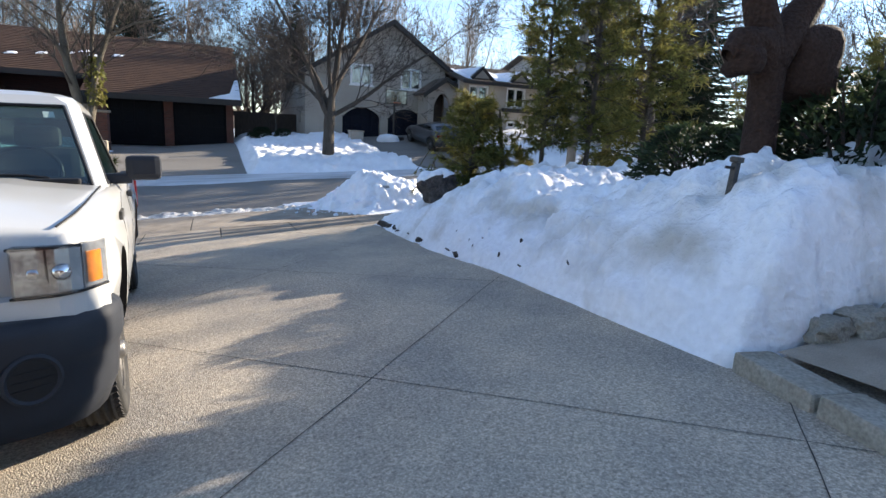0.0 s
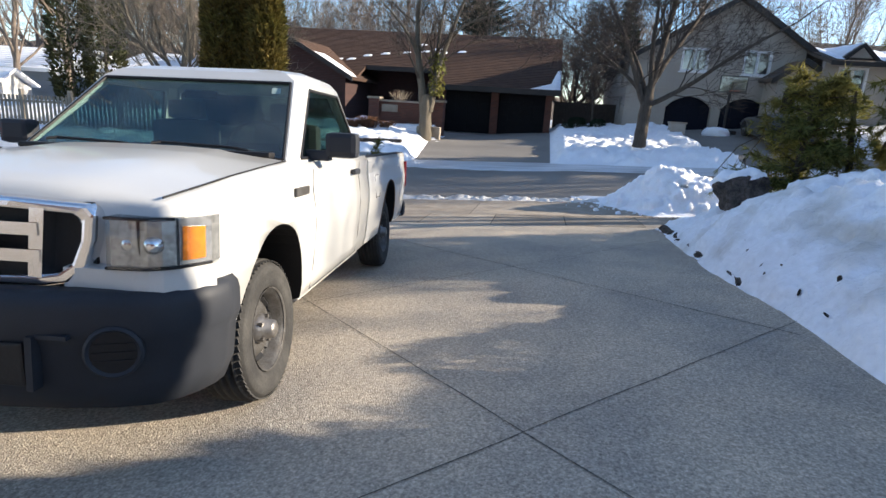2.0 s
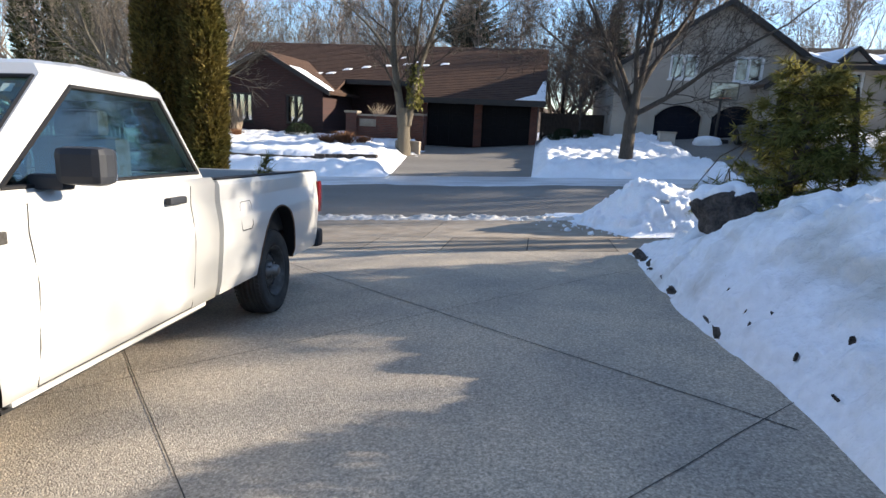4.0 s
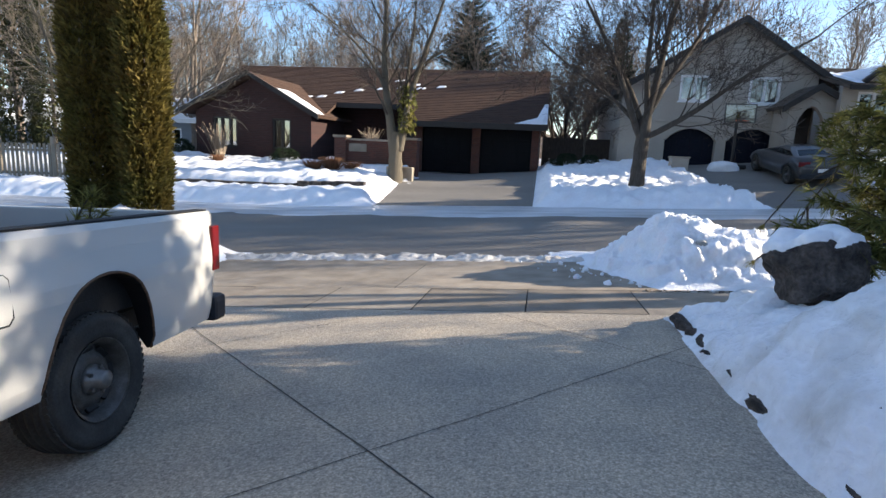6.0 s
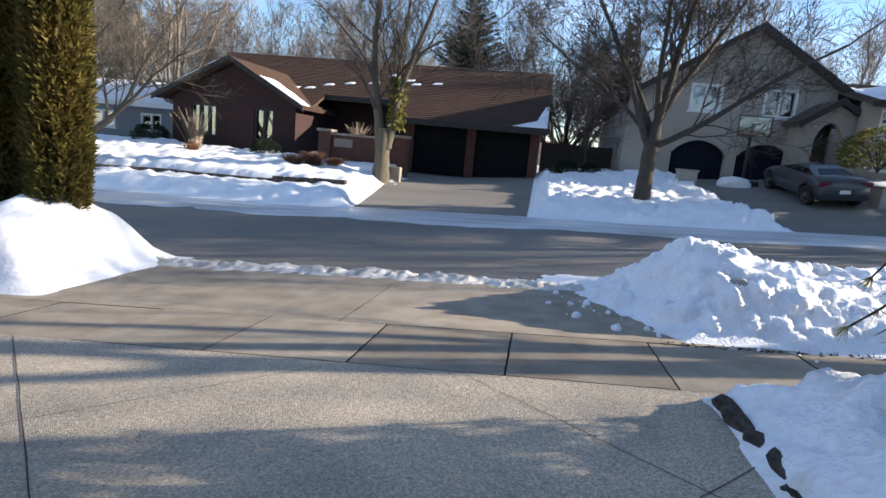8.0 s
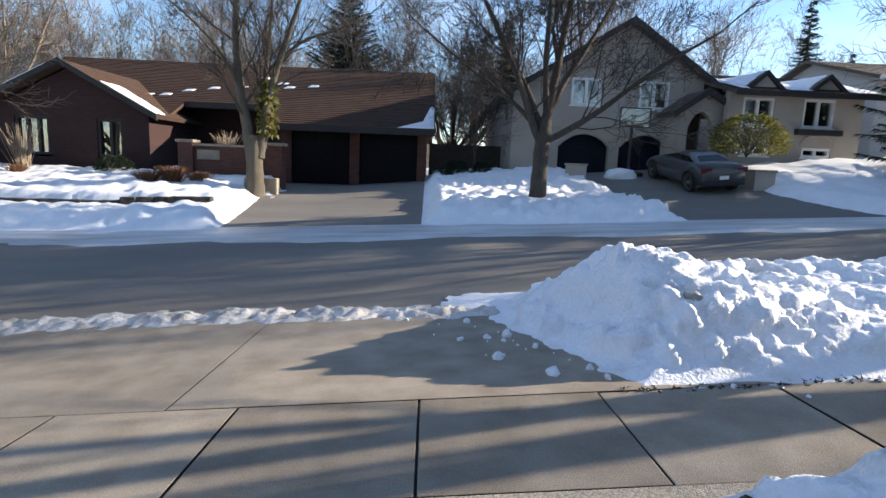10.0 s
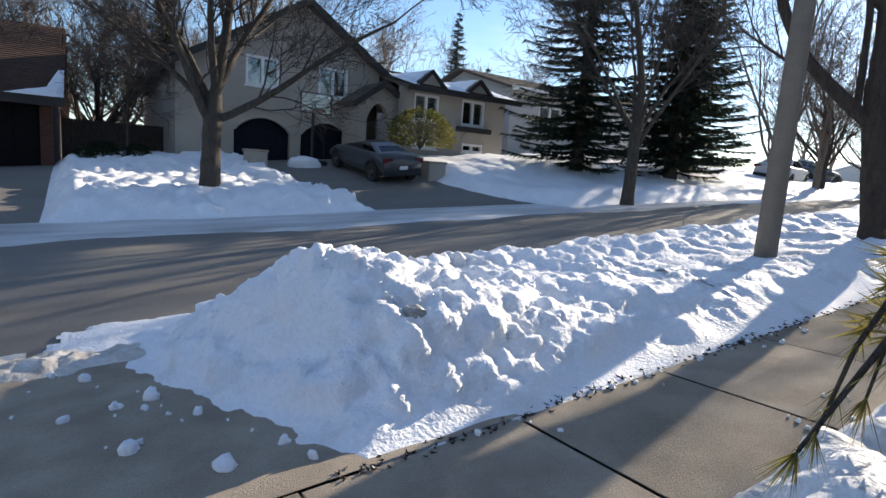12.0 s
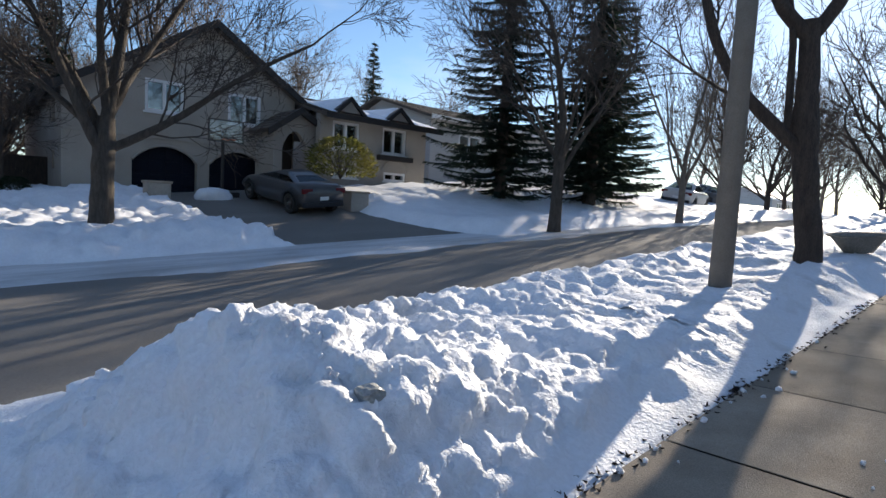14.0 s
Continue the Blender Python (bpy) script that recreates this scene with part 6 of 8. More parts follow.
plant("street_tree", shaped_tree(21, [
    [(0.00, 0.00, -0.4, 0.223), (0.00, 0.00, 0.0, 0.171), (-0.03, 0.03, 0.5, 0.154), (-0.11, 0.11, 1.3, 0.148), (-0.16, 0.15, 1.9, 0.151), (-0.17, 0.17, 2.5, 0.125), (-0.20, 0.20, 3.2, 0.115)],
    [(-0.15, 0.15, 1.55, 0.098), (-0.41, 0.39, 1.85, 0.085), (-0.78, 0.76, 2.35, 0.072), (-1.05, 1.02, 3.0, 0.066), (-1.22, 1.22, 4.0, 0.056), (-1.42, 1.62, 5.6, 0.033)],
    [(-0.33, 0.31, 1.85, 0.049), (-0.32, 0.32, 2.4, 0.046), (-0.35, 0.35, 3.1, 0.043), (-0.52, 0.52, 4.2, 0.033)],
    [(-0.20, 0.20, 3.0, 0.098), (-0.52, 0.52, 3.5, 0.079), (-0.72, 0.62, 4.4, 0.059), (-0.82, 0.72, 6.2, 0.033)],
    [(-0.18, 0.18, 3.0, 0.098), (0.08, -0.08, 3.6, 0.085), (0.23, -0.18, 4.6, 0.059), (0.38, -0.38, 6.5, 0.033)],
    [(-0.02, 0.02, 3.5, 0.039), (0.68, -0.58, 3.85, 0.033), (1.68, -1.18, 4.1, 0.023), (2.58, -1.58, 4.5, 0.013)]], M_BARK_DARK, M_BARK_DARK, rise=0.1, size=1.2, per=1.5),
      at_land(12.26, 12.1, 0.1), "dark thick-trunked bare street tree on the snowy verge")
plant("street_tree", bare_tree(31, 9.0, 0.17, 2.3, 6, 5, 0.8, rise=0.13), at_land(16.85, 19.6, 0.1), "slender bare street tree beside the dark spruces")
plant("garden_tree", shaped_tree(12, [
    [(0, 0, -0.4, 0.336), (0, 0, 0.2, 0.272), (0, 0, 0.9, 0.248), (0.02, 0, 1.6, 0.216)],
    [(-0.10, 0, 0.8, 0.176), (-0.22, 0, 1.8, 0.160), (-0.45, 0.05, 3.2, 0.136), (-0.55, 0.1, 4.8, 0.104), (-0.5, 0.2, 7.0, 0.056)],
    [(0.14, 0, 0.9, 0.160), (0.30, 0, 1.8, 0.136), (0.50, -0.05, 2.9, 0.112), (1.0, -0.2, 4.3, 0.080), (1.7, -0.3, 6.2, 0.040)],
    [(-0.42, 0, 3.0, 0.072), (-0.9, -0.2, 4.0, 0.060), (-1.7, -0.5, 4.9, 0.040), (-2.6, -0.8, 5.6, 0.020)],
    [(0.40, 0, 2.4, 0.080), (0.35, 0.1, 3.6, 0.072), (0.5, 0.2, 5.2, 0.048), (0.6, 0.3, 7.2, 0.024)],
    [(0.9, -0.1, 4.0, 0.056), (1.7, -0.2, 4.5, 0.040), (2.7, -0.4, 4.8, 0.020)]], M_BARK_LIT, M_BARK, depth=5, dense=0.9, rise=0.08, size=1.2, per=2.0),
      at_land(-2.15, 25.6, 0.3), "two-stemmed bare garden tree with ivy by the brick house")
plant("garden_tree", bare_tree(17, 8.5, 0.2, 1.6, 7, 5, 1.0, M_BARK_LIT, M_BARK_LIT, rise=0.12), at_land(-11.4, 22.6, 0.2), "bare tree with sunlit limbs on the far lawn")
plant("small_tree", bare_tree(8, 4.2, 0.05, 1.1, 6, 4, 0.9, rise=0.10), at_land(5.1, 30.0, 0.3), "small bare tree between the two houses")
S_ = Soup()
rng0 = random.Random(6)
for k in range(520):
    a, z = rng0.uniform(0, 6.28), rng0.uniform(1.6, 3.3)
    rr = rng0.uniform(0.1, 0.34)
    S_.leaf(Vector((0.38 + rr * math.cos(a), 0.05 + rr * math.sin(a), z)), Vector((rng0.uniform(-1, 1), rng0.uniform(-1, 1), -0.6)).normalized(), 0.16, 0.11)
tagged(new("ivy", S_.mesh("ivy", M_IVY)), "yellow-green ivy on the two-stemmed tree", "ivy", kind="stuff").matrix_basis = at_land(-2.15, 25.6, 0.3)

# birch-like sapling by the neighbouring drive
rngb = random.Random(3)
bt = bare_tree(3, 7.0, 0.058, 2.3, 5, 4, 0.9, M_BARK_PALE, M_BARK_PALE, rise=0.02, dense=0.8)
plant("young_tree", bt, at_land(-3.95, 6.5, 0.1), "young pale-barked bare tree in the snowy bed")

# background woods: four kinds, repeated
kinds = [bare_tree(s, h, 0.2, 3.0, 6, 5, 0.7, M_TWIG_FAR, M_TWIG_FAR, rise=0.14, dense=0.62, thin=0.010) for s, h in ((40, 12), (41, 14), (42, 11))]
rngw = random.Random(77)
spots = [(x + rngw.uniform(-1.5, 1.5), 47 + rngw.uniform(-3, 14)) for x in range(-46, 46, 5)]
spots += [(x, 60 + rngw.uniform(0, 15)) for x in range(-60, 60, 10)]
for k, (x, y) in enumerate(spots):
    plant("woodland_tree", kinds[k % 3], at_land(x, y, 0, rngw.uniform(0, 360), rngw.uniform(0.8, 1.25)), "tall bare tree in the wood behind the houses", group="trees behind the houses")
for k, (x, y) in enumerate(((24.5, 19.6), (30, 20.4), (38.5, 10.0), (42, 20.5), (52, 21), (58, 12.5), (60, 24), (66, 21), (70, 12), (75, 22), (72, 28), (62, 33), (55, 6), (50, 30), (80, 16), (82, 9), (48, 5), (78, 30), (68, 6), (36, 5), (41, 8), (43, 3), (50, 8), (56, 9), (64, 8), (45, 12.6), (57, 3), (62, 13))):
    plant("street_tree", kinds[(k + 1) % 3], at_land(x, y, 0, 50 * k, rngw.uniform(0.6, 0.8)), "bare tree farther up the street", group="trees up the street")
big = [bare_tree(s_, 8.5, 0.17, 1.6, 7, 4, 0.95, M_BARK_DARK, M_BARK_DARK, rise=0.12, dense=0.85, thin=0.008) for s_ in (45, 46)]
for k, (x, y, sc) in enumerate(((24.2, 13.3, 0.9), (25.9, 12.7, 0.95), (31.0, 20.6, 0.9), (37.5, 20.9, 0.95), (47.0, 21.5, 0.9), (58, 19.5, 1.0), (70, 19, 1.1), (54, 25, 1.0))):
    plant("street_tree", big[k % 2], at_land(x, y, 0, 77 * k, sc), "dark many-limbed bare tree along the street", group="trees up the street")
for k, (x, y, sc) in enumerate(((4.6, 36.5, 0.8), (3.9, 41.0, 0.9), (5.8, 44.5, 1.0), (4.9, 50.0, 1.1), (2.2, 47.5, 1.1), (8.2, 48.0, 1.1), (6.8, 54.0, 1.2))):
    plant("woodland_tree", big[k % 2], at_land(x, y, 0, 61 * k, sc), "dark bare tree between the two houses", group="trees behind the houses")
for k, (x, y) in enumerate(((-24, 30.5), (-30, 33), (-20, 36), (-36, 28), (-15.5, 33), (-40, 35), (-44, 24), (-33, 24.5))):
    plant("woodland_tree", kinds[k % 3], at_land(x, y, 0, 40 * k, rngw.uniform(0.75, 1.0)), "tall bare tree in the wood behind the houses", group="trees behind the houses")

for k in range(34):
    x = -62 + 1.6 * k + rngw.uniform(-1, 1)
    y = 44 + rngw.uniform(0, 14) if x > -30 else 36 + rngw.uniform(0, 20)
    plant("woodland_tree", kinds[k % 3], at_land(x, y, 0, 71 * k, rngw.uniform(0.7, 1.0)), "tall bare tree in the wood behind the houses", group="trees behind the houses")
M_WOODED = mat("wooded_slope", (0.13, 0.098, 0.075), 0.95, var=0.5, scale=0.35, fine=3.0, bump=1.0, bump_dist=0.6, second=(0.07, 0.054, 0.044), stretch=(1, 1, 0.35))
tagged(sheet("wooded_hill", span(-150, 20, 1.5), span(64, 110, 2.0), lambda x, y: land(x, 40) - 1 + 9.5 * smooth01((y - 64) / 40) * (1 - smooth01((x + 12) / 30)) + 1.2 * noise.noise(Vector((x * 0.25, y * 0.25, 3))) + 0.9 * noise.noise(Vector((x * 0.9, y * 0.9, 1))), M_WOODED), "brown hillside covered in distant bare woods", "hill", kind="structure")

# conifers
sp = conifer(5, 13.0, 3.0, M_SPRUCE, M_BARK_DARK, layers=34)
sp2 = conifer(9, 14.0, 2.6, M_SPRUCE, M_BARK_DARK, layers=36)
plant("spruce_tree", sp, at_land(19.6, 24.3, 0.1, 10, 0.95), "dark green spruce beside the stucco house", group="spruces")
plant("spruce_tree", sp2, at_land(23.6, 23.0, 0.1, 70, 1.0), "dark green spruce beside the stucco house", group="spruces")
plant("spruce_tree", sp, at_land(26.8, 24.5, 0.1, 140, 0.95), "dark green spruce beside the stucco house", group="spruces")
plant("spruce_tree", sp2, at_land(31.0, 50.0, 0, 200, 0.88), "tall distant spruce rising behind the stucco house")
plant("spruce_tree", sp, at_land(39.0, 56.0, 0, 20, 0.75), "distant spruce behind the houses")
plant("pine_tree", conifer(15, 15.0, 3.0, M_SPRUCE, M_BARK_DARK, droop=-0.1, layers=22, base=0.5, needle=0.2), at_land(-2.8, 50, 0, 0, 0.95), "tall ragged pine behind the brick house")
plant("pine_tree", conifer(16, 11.0, 1.6, M_SPRUCE, M_BARK_DARK, droop=0.0, layers=22, base=0.35), at_land(7.2, 38, 0, 0, 0.75), "pine between the two houses")
for k, (x, y, h, r) in enumerate(((-3.88, 13.0, 5.6, 0.42), (-3.33, 13.25, 6.2, 0.48), (-2.88, 12.9, 5.4, 0.36))):
    plant("cedar_tree", cedar(50 + k, h, r * 0.9, M_CEDAR, 30000, 0.10), at_land(x, y, 0.15), "tall columnar cedar with yellow-green sprays by the drive end", group="cedars at the drive end")
for k, (x, y, h, r) in enumerate(((-21.0, 27.6, 8.2, 0.9), (-19.4, 28.0, 8.6, 0.85))):
    plant("cedar_tree", cedar(60 + k, h, r, M_CEDAR_D, 5000, 0.24), at_land(x, y, 0), "dark columnar cedar behind the picket fence", group="cedars behind the fence")

# evergreens in the planted bed
pm = pine(71, 3.9, 1.15, 0.045, 96, 0.10)
pm3 = pine(73, 1.75, 0.86, 0.035, 84, 0.12, 0.13)
pm2 = pine(72, 4.6, 0.95, 0.05, 84, 0.22)
for k, (x, y, m_, s) in enumerate(((5.95, 9.28, pm3, 1.0), (6.9, 8.75, pm2, 0.85), (7.6, 8.6, pm2, 0.95), (9.0, 8.9, pm, 1.1), (11.6, 8.9, pm2, 0.62), (12.6, 7.4, pm, 0.66), (13.6, 6.2, pm2, 0.6), (15.6, 8.4, pm, 0.8), (16.5, 6.6, pm2, 0.75), (17.5, 5.0, pm, 0.9))):
    plant("pine_tree", m_, at_land(x, y, 0.2, 67 * k, s), "young yellow-green pine with drooping branches in the snowy bed", group="pines in the bed")
gt = bare_tree(55, 8.0, 0.10, 2.6, 5, 4, 0.6, M_BARK_DARK, M_BARK_DARK, rise=0.18, dense=0.7, thin=0.006)
for k, (x, y, sc) in enumerate(((20.5, 8.9, 0.75), (23.5, 7.6, 0.8))):
    plant("garden_tree", gt, at_land(x, y, 0.2, 97 * k, sc), "slim bare grey tree rising behind the snowy bed", group="bare trees in the bed")
# the branches that reach over the pavement
C, W = Soup(), Soup()
rngp = random.Random(8)
for p, d, L in (((6.75, 9.2, 1.8), (0.2, 0.75, -0.45), 0.36), ((6.8, 9.25, 1.6), (0.25, 0.8, -0.4), 0.34), ((6.95, 9.3, 1.45), (0.4, 0.8, -0.25), 0.4)):
    needle_branch(C, W, rngp, Vector(p), Vector(d).normalized(), L, 0.02, 0.13, 36, 0.065, 0.45, 5)
for line, tufts in ((((6.3, 9.1, 2.05), (5.98, 9.45, 1.95), (5.62, 9.65, 1.62), (5.45, 9.72, 1.28), (5.37, 9.75, 0.92)), 6), (((5.62, 9.65, 1.62), (5.3, 9.6, 1.42), (5.12, 9.62, 1.12)), 3), (((5.45, 9.72, 1.28), (5.55, 9.85, 1.0), (5.52, 9.9, 0.72)), 3), (((5.42, 9.73, 1.1), (5.26, 9.78, 0.9), (5.16, 9.8, 0.80)), 3)):
    P_ = [Vector(p) for p in line]
    W.tube(P_, [0.009 - 0.006 * i / len(P_) for i in range(len(P_))], 6)
    for i in range(tufts):
        u = (len(P_) - 1) * (0.45 + 0.55 * i / (tufts - 1)) - 1e-4
        q = P_[int(u)].lerp(P_[int(u) + 1], u - int(u))
        ax = (P_[int(u) + 1] - P_[int(u)]).normalized()
        for _ in range(9 if i < tufts - 1 else 34):
            C.leaf(q, (ax * 0.9 + Vector((rngp.uniform(-1, 1), rngp.uniform(-1, 1), rngp.uniform(-1.1, 0.3))) * 0.6).normalized(), rngp.uniform(0.09, 0.15), 0.004)
W.tube([Vector((6.5, 9.15, 0.4)), Vector((6.42, 9.15, 1.3)), Vector((6.32, 9.12, 1.9)), Vector((6.28, 9.1, 2.15))], [0.05, 0.04, 0.028, 0.012], 8)
plant("pine_tree", (W.mesh("trunk", M_BARK, True), C.mesh("crown", M_PINE)), None, "pine whose long-needled branches hang over the pavement")


def shrub(seed, r, h, material, n=2600, blade=0.07):
    rng = random.Random(seed)
    C, W = Soup(), Soup()
    for k in range(16):
        a = rng.uniform(0, 6.28)
        W.tube([Vector((0, 0, -0.1)), Vector((math.cos(a) * r * 0.4, math.sin(a) * r * 0.4, h * 0.5)), Vector((math.cos(a) * r * 0.8, math.sin(a) * r * 0.8, h * rng.uniform(0.6, 0.95)))], [0.02, 0.012, 0.004], 4)
    for k in range(n):
        a, u = rng.uniform(0, 6.28), rng.random()
        lobe = 1 + 0.3 * noise.noise(Vector((math.cos(a) * 2, math.sin(a) * 2, u * 3 + seed)))
        rr = r * math.sqrt(max(0, 1 - (u - 0.25) ** 2 * 1.5)) * lobe * rng.uniform(0.6, 1.05)
        C.leaf(Vector((rr * math.cos(a), rr * math.sin(a), u * h * (0.85 + 0.15 * lobe))), Vector((math.cos(a) + rng.uniform(-.8, .8), math.sin(a) + rng.uniform(-.8, .8), rng.uniform(-.3, .9))).normalized(), blade * rng.uniform(0.7, 1.5), blade * 0.5)
    return W.mesh("stem_clump", M_TWIG), C.mesh("foliage", material)


yw = shrub(81, 0.75, 0.85, M_YEW, 3000, 0.09)
for k, (x, y, s, dz) in enumerate(((7.2, 4.3, 1.2, 0.7), (8.2, 3.7, 1.3, 0.7), (7.6, 3.2, 1.0, 0.55), (9.2, 4.4, 1.4, 0.6), (7.9, 5.2, 1.1, 0.6), (7.0, 5.8, 0.8, 0.7), (10.4, 3.6, 1.5, 0.5), (9.4, 2.6, 1.2, 0.4))):
    plant("evergreen_shrub", yw, at_land(x, y, dz, 55 * k, s), "dark evergreen shrub dusted with snow", "shrub", "shrubs in the bed")
gb = shrub(83, 1.1, 1.25, M_IVY, 2600, 0.12)
plant("shrub", gb, at_land(13.9, 26.4, 0.75), "yellow-green shrub before the arched porch", "shrub")
for k, (x, y, s) in enumerate(((4.4, 29.4, 0.6), (5.3, 29.0, 0.5), (-7.6, 27.6, 0.8), (-13.2, 28.2, 1.0), (3.9, 28.3, 0.4))):
    plant("shrub", yw, at_land(x, y, 0.2, 40 * k, s), "dark low shrub by the house wall", "shrub", "shrubs by the houses")


def dry_bush(seed, r, h, n=160, material=None, rad=0.006):
    rng = random.Random(seed)
    W = Soup()
    for k in range(n):
        a, t = rng.uniform(0, 6.28), rng.uniform(0.05, 1)
        p = Vector((rng.uniform(-.15, .15) * r, rng.uniform(-.15, .15) * r, -0.05))
        q = p + Vector((math.cos(a) * r * t * 0.6, math.sin(a) * r * t * 0.6, h * rng.uniform(0.5, 0.8)))
        e = p + Vector((math.cos(a) * r * t, math.sin(a) * r * t, h * rng.uniform(0.7, 1.05)))
        W.tube([p, q, e], [rad, rad * 0.8, rad * 0.4], 3)
    return (W.mesh("stem_clump", material or M_DRY),)


M_DRYRED = leafy("dry_hydrangea", (0.22, 0.115, 0.065), (0.16, 0.08, 0.045))
db = dry_bush(91, 0.5, 0.6, 260, M_DRYRED, 0.012)
for k, (x, y, s) in enumerate(((-4.6, 25.4, 1.2), (-5.3, 25.2, 1.0), (-3.9, 25.6, 0.9), (-10.0, 26.3, 0.8))):
    plant("dry_bush", db, at_land(x, y, 0.25, 70 * k, s), "clump of dry brown stems in the snow", "bush", "dry bushes on the lawn")
plant("bare_shrub", dry_bush(92, 0.9, 1.7, 70, M_BARK_PALE, 0.012), at_land(-10.6, 27.4, 0.2), "pale bare shrub against the brick gable", "shrub")
plant("bare_shrub", dry_bush(93, 0.7, 1.0, 60, M_BARK_PALE, 0.01), at_land(-4.0, 28.4, 0.9), "pale bare shrub behind the garden wall", "shrub")
plant("ornamental_grass", dry_bush(94, 0.45, 0.42, 420, None, 0.004), at_land(-5.2, 7.7, 0.1), "tuft of dry straw-coloured grass", "grass")
plant("ornamental_grass", dry_bush(95, 0.4, 0.40, 380, None, 0.004), at_land(-4.6, 7.4, 0.1), "tuft of dry straw-coloured grass", "grass")


# ---- things along the drive ----
def stone(seed, sx, sy, sz, material, sub=2, rough=0.25):
    rng = Vector((seed * 7.1, seed * 3.3, seed * 1.7))
    bm = bmesh.new()
    bmesh.ops.create_icosphere(bm, subdivisions=sub, radius=1.0)
    for v in bm.verts:
        n = noise.noise(v.co * 1.3 + rng) + 0.5 * noise.noise(v.co * 3.1 + rng)
        c = Vector([max(-0.72, min(0.72, q)) / 0.72 for q in v.co])
        v.co = v.co.lerp(c, 0.45) * (1 + rough * n)
        v.co = Vector((v.co.x * sx, v.co.y * sy, v.co.z * sz))
    return bm


rngs = random.Random(5)
stones = [bm_mesh("edging_stone", stone(k, 0.15, 0.10, 0.10, M_STONE, 2), M_STONE) for k in range(4)]
y = 4.0
k = 0
while y < 9.9:
    x = 4.71 - 0.15 * smooth01((y - 5.5) / 2.0) + rngs.uniform(-0.01, 0.01)
    near = y > 6.4
    if near and rngs.random() < 0.85 or rngs.random() < 0.35:
        o = new("edging_stone", stones[k % 4])
        o.matrix_basis = Matrix.Translation((x + (0.06 if near else 0.07), y, land(x, y) + 0.025)) @ Matrix.Rotation(radians(90 + rngs.uniform(-9, 9)), 4, "Z") @ Matrix.Diagonal((rngs.uniform(0.95, 1.35), 0.45, rngs.uniform(0.5, 0.72), 1)) @ Matrix.Scale(1.0 if near else 0.55, 4)
        tagged(o, "dark rough stone edging the snowy bed", "stone", "edging stones")
    k += 1
    y += rngs.uniform(0.20, 0.28)
# dark bits of bark and leaf lying on the snow edge
for k in range(11):
    yy = rngs.uniform(3.4, 8.0)
    xx = 4.74 - 0.13 * smooth01((yy - 5.5) / 2.0) + abs(rngs.gauss(0.0, 0.14))
    o = new("bark_chip", stones[k % 4])
    o.matrix_basis = Matrix.Translation((xx, yy, land(xx, yy) + bed_depth(xx, yy) + 0.015)) @ Euler((rngs.uniform(0, 3), rngs.uniform(0, 3), rngs.uniform(0, 3))).to_matrix().to_4x4() @ Matrix.Diagonal((*(rngs.uniform(0.08, 0.22) for _ in range(2)), 0.07, 1))
    tagged(o, "dark wet chip of bark on the snow", "bark", "bark chips")

bo = tagged(part("boulder", stone(3.4, 0.27, 0.21, 0.21, M_STONE, 5, 0.30), M_STONE, None, smooth=False), "dark craggy boulder capped with snow", "boulder")
bo.matrix_basis = Matrix.Translation((5.20, 8.92, 0.93)) @ Euler((0.1, -0.35, 0.2)).to_matrix().to_4x4()
turned = bo.matrix_basis.to_3x3()
bm = stone(3.4, 0.27, 0.21, 0.21, M_SNOW, 5, 0.30)
bm.normal_update()
bare = [v for v in bm.verts if (turned @ v.normal).dot(Vector((-0.25, 0.1, 0.96))) < 0.62 + 0.10 * noise.noise(v.co * 6)]
bmesh.ops.delete(bm, geom=bare, context="VERTS")
bm.normal_update()
rim = {v for e in bm.edges if e.is_boundary for v in e.verts}
for v in bm.verts:
    v.co += v.normal * (-0.004 if v in rim else 0.045 + 0.02 * noise.noise(v.co * 8))
bmesh.ops.smooth_vert(bm, verts=[v for v in bm.verts if v not in rim], factor=0.5, use_axis_x=True, use_axis_y=True, use_axis_z=True)
cap = tagged(part("snow_cap", bm, M_SNOW, None, smooth=True), "cap of snow on the boulder", "snow", kind="stuff")
cap.matrix_basis = bo.matrix_basis.copy()

# front walk: raised stone edge and paved top
M_KERB = mat("sandstone", (0.30, 0.28, 0.24), 0.9, var=0.3, scale=4, fine=50, bump=0.6, bump_dist=0.02, second=(0.22, 0.20, 0.16), obj=0.15)
fw = tagged(sheet("front_walk", span(4.95, 9.0, 0.4), span(-3.0, 3.1, 0.4), lambda x, y: land(x, y) + 0.08, M_CONC, lambda x, y: x > 4.9), "pale raised front walk cleared of snow", "pavement", kind="structure")
for k, (a, b) in enumerate(((3.14, 2.62), (2.60, 2.05), (2.03, 1.45), (1.43, 0.9), (0.88, 0.3), (0.28, -0.4))):
    xa = 4.80 - 0.20 * (3.14 - (a + b) / 2)
    bm = box(-0.12, 0.12, -(a - b) / 2, (a - b) / 2, -0.15, 0.095, bev=0.02)
    for v in bm.verts:
        v.co += Vector((noise.noise(v.co * 6 + Vector((k, 0, 0))), noise.noise(v.co * 6 + Vector((0, k, 0))), 0)) * 0.012
    part("kerb_block", bm, M_KERB, fw, m=Matrix.Translation((xa, (a + b) / 2, land(xa, (a + b) / 2))) @ Matrix.Rotation(radians(-11), 4, "Z"))
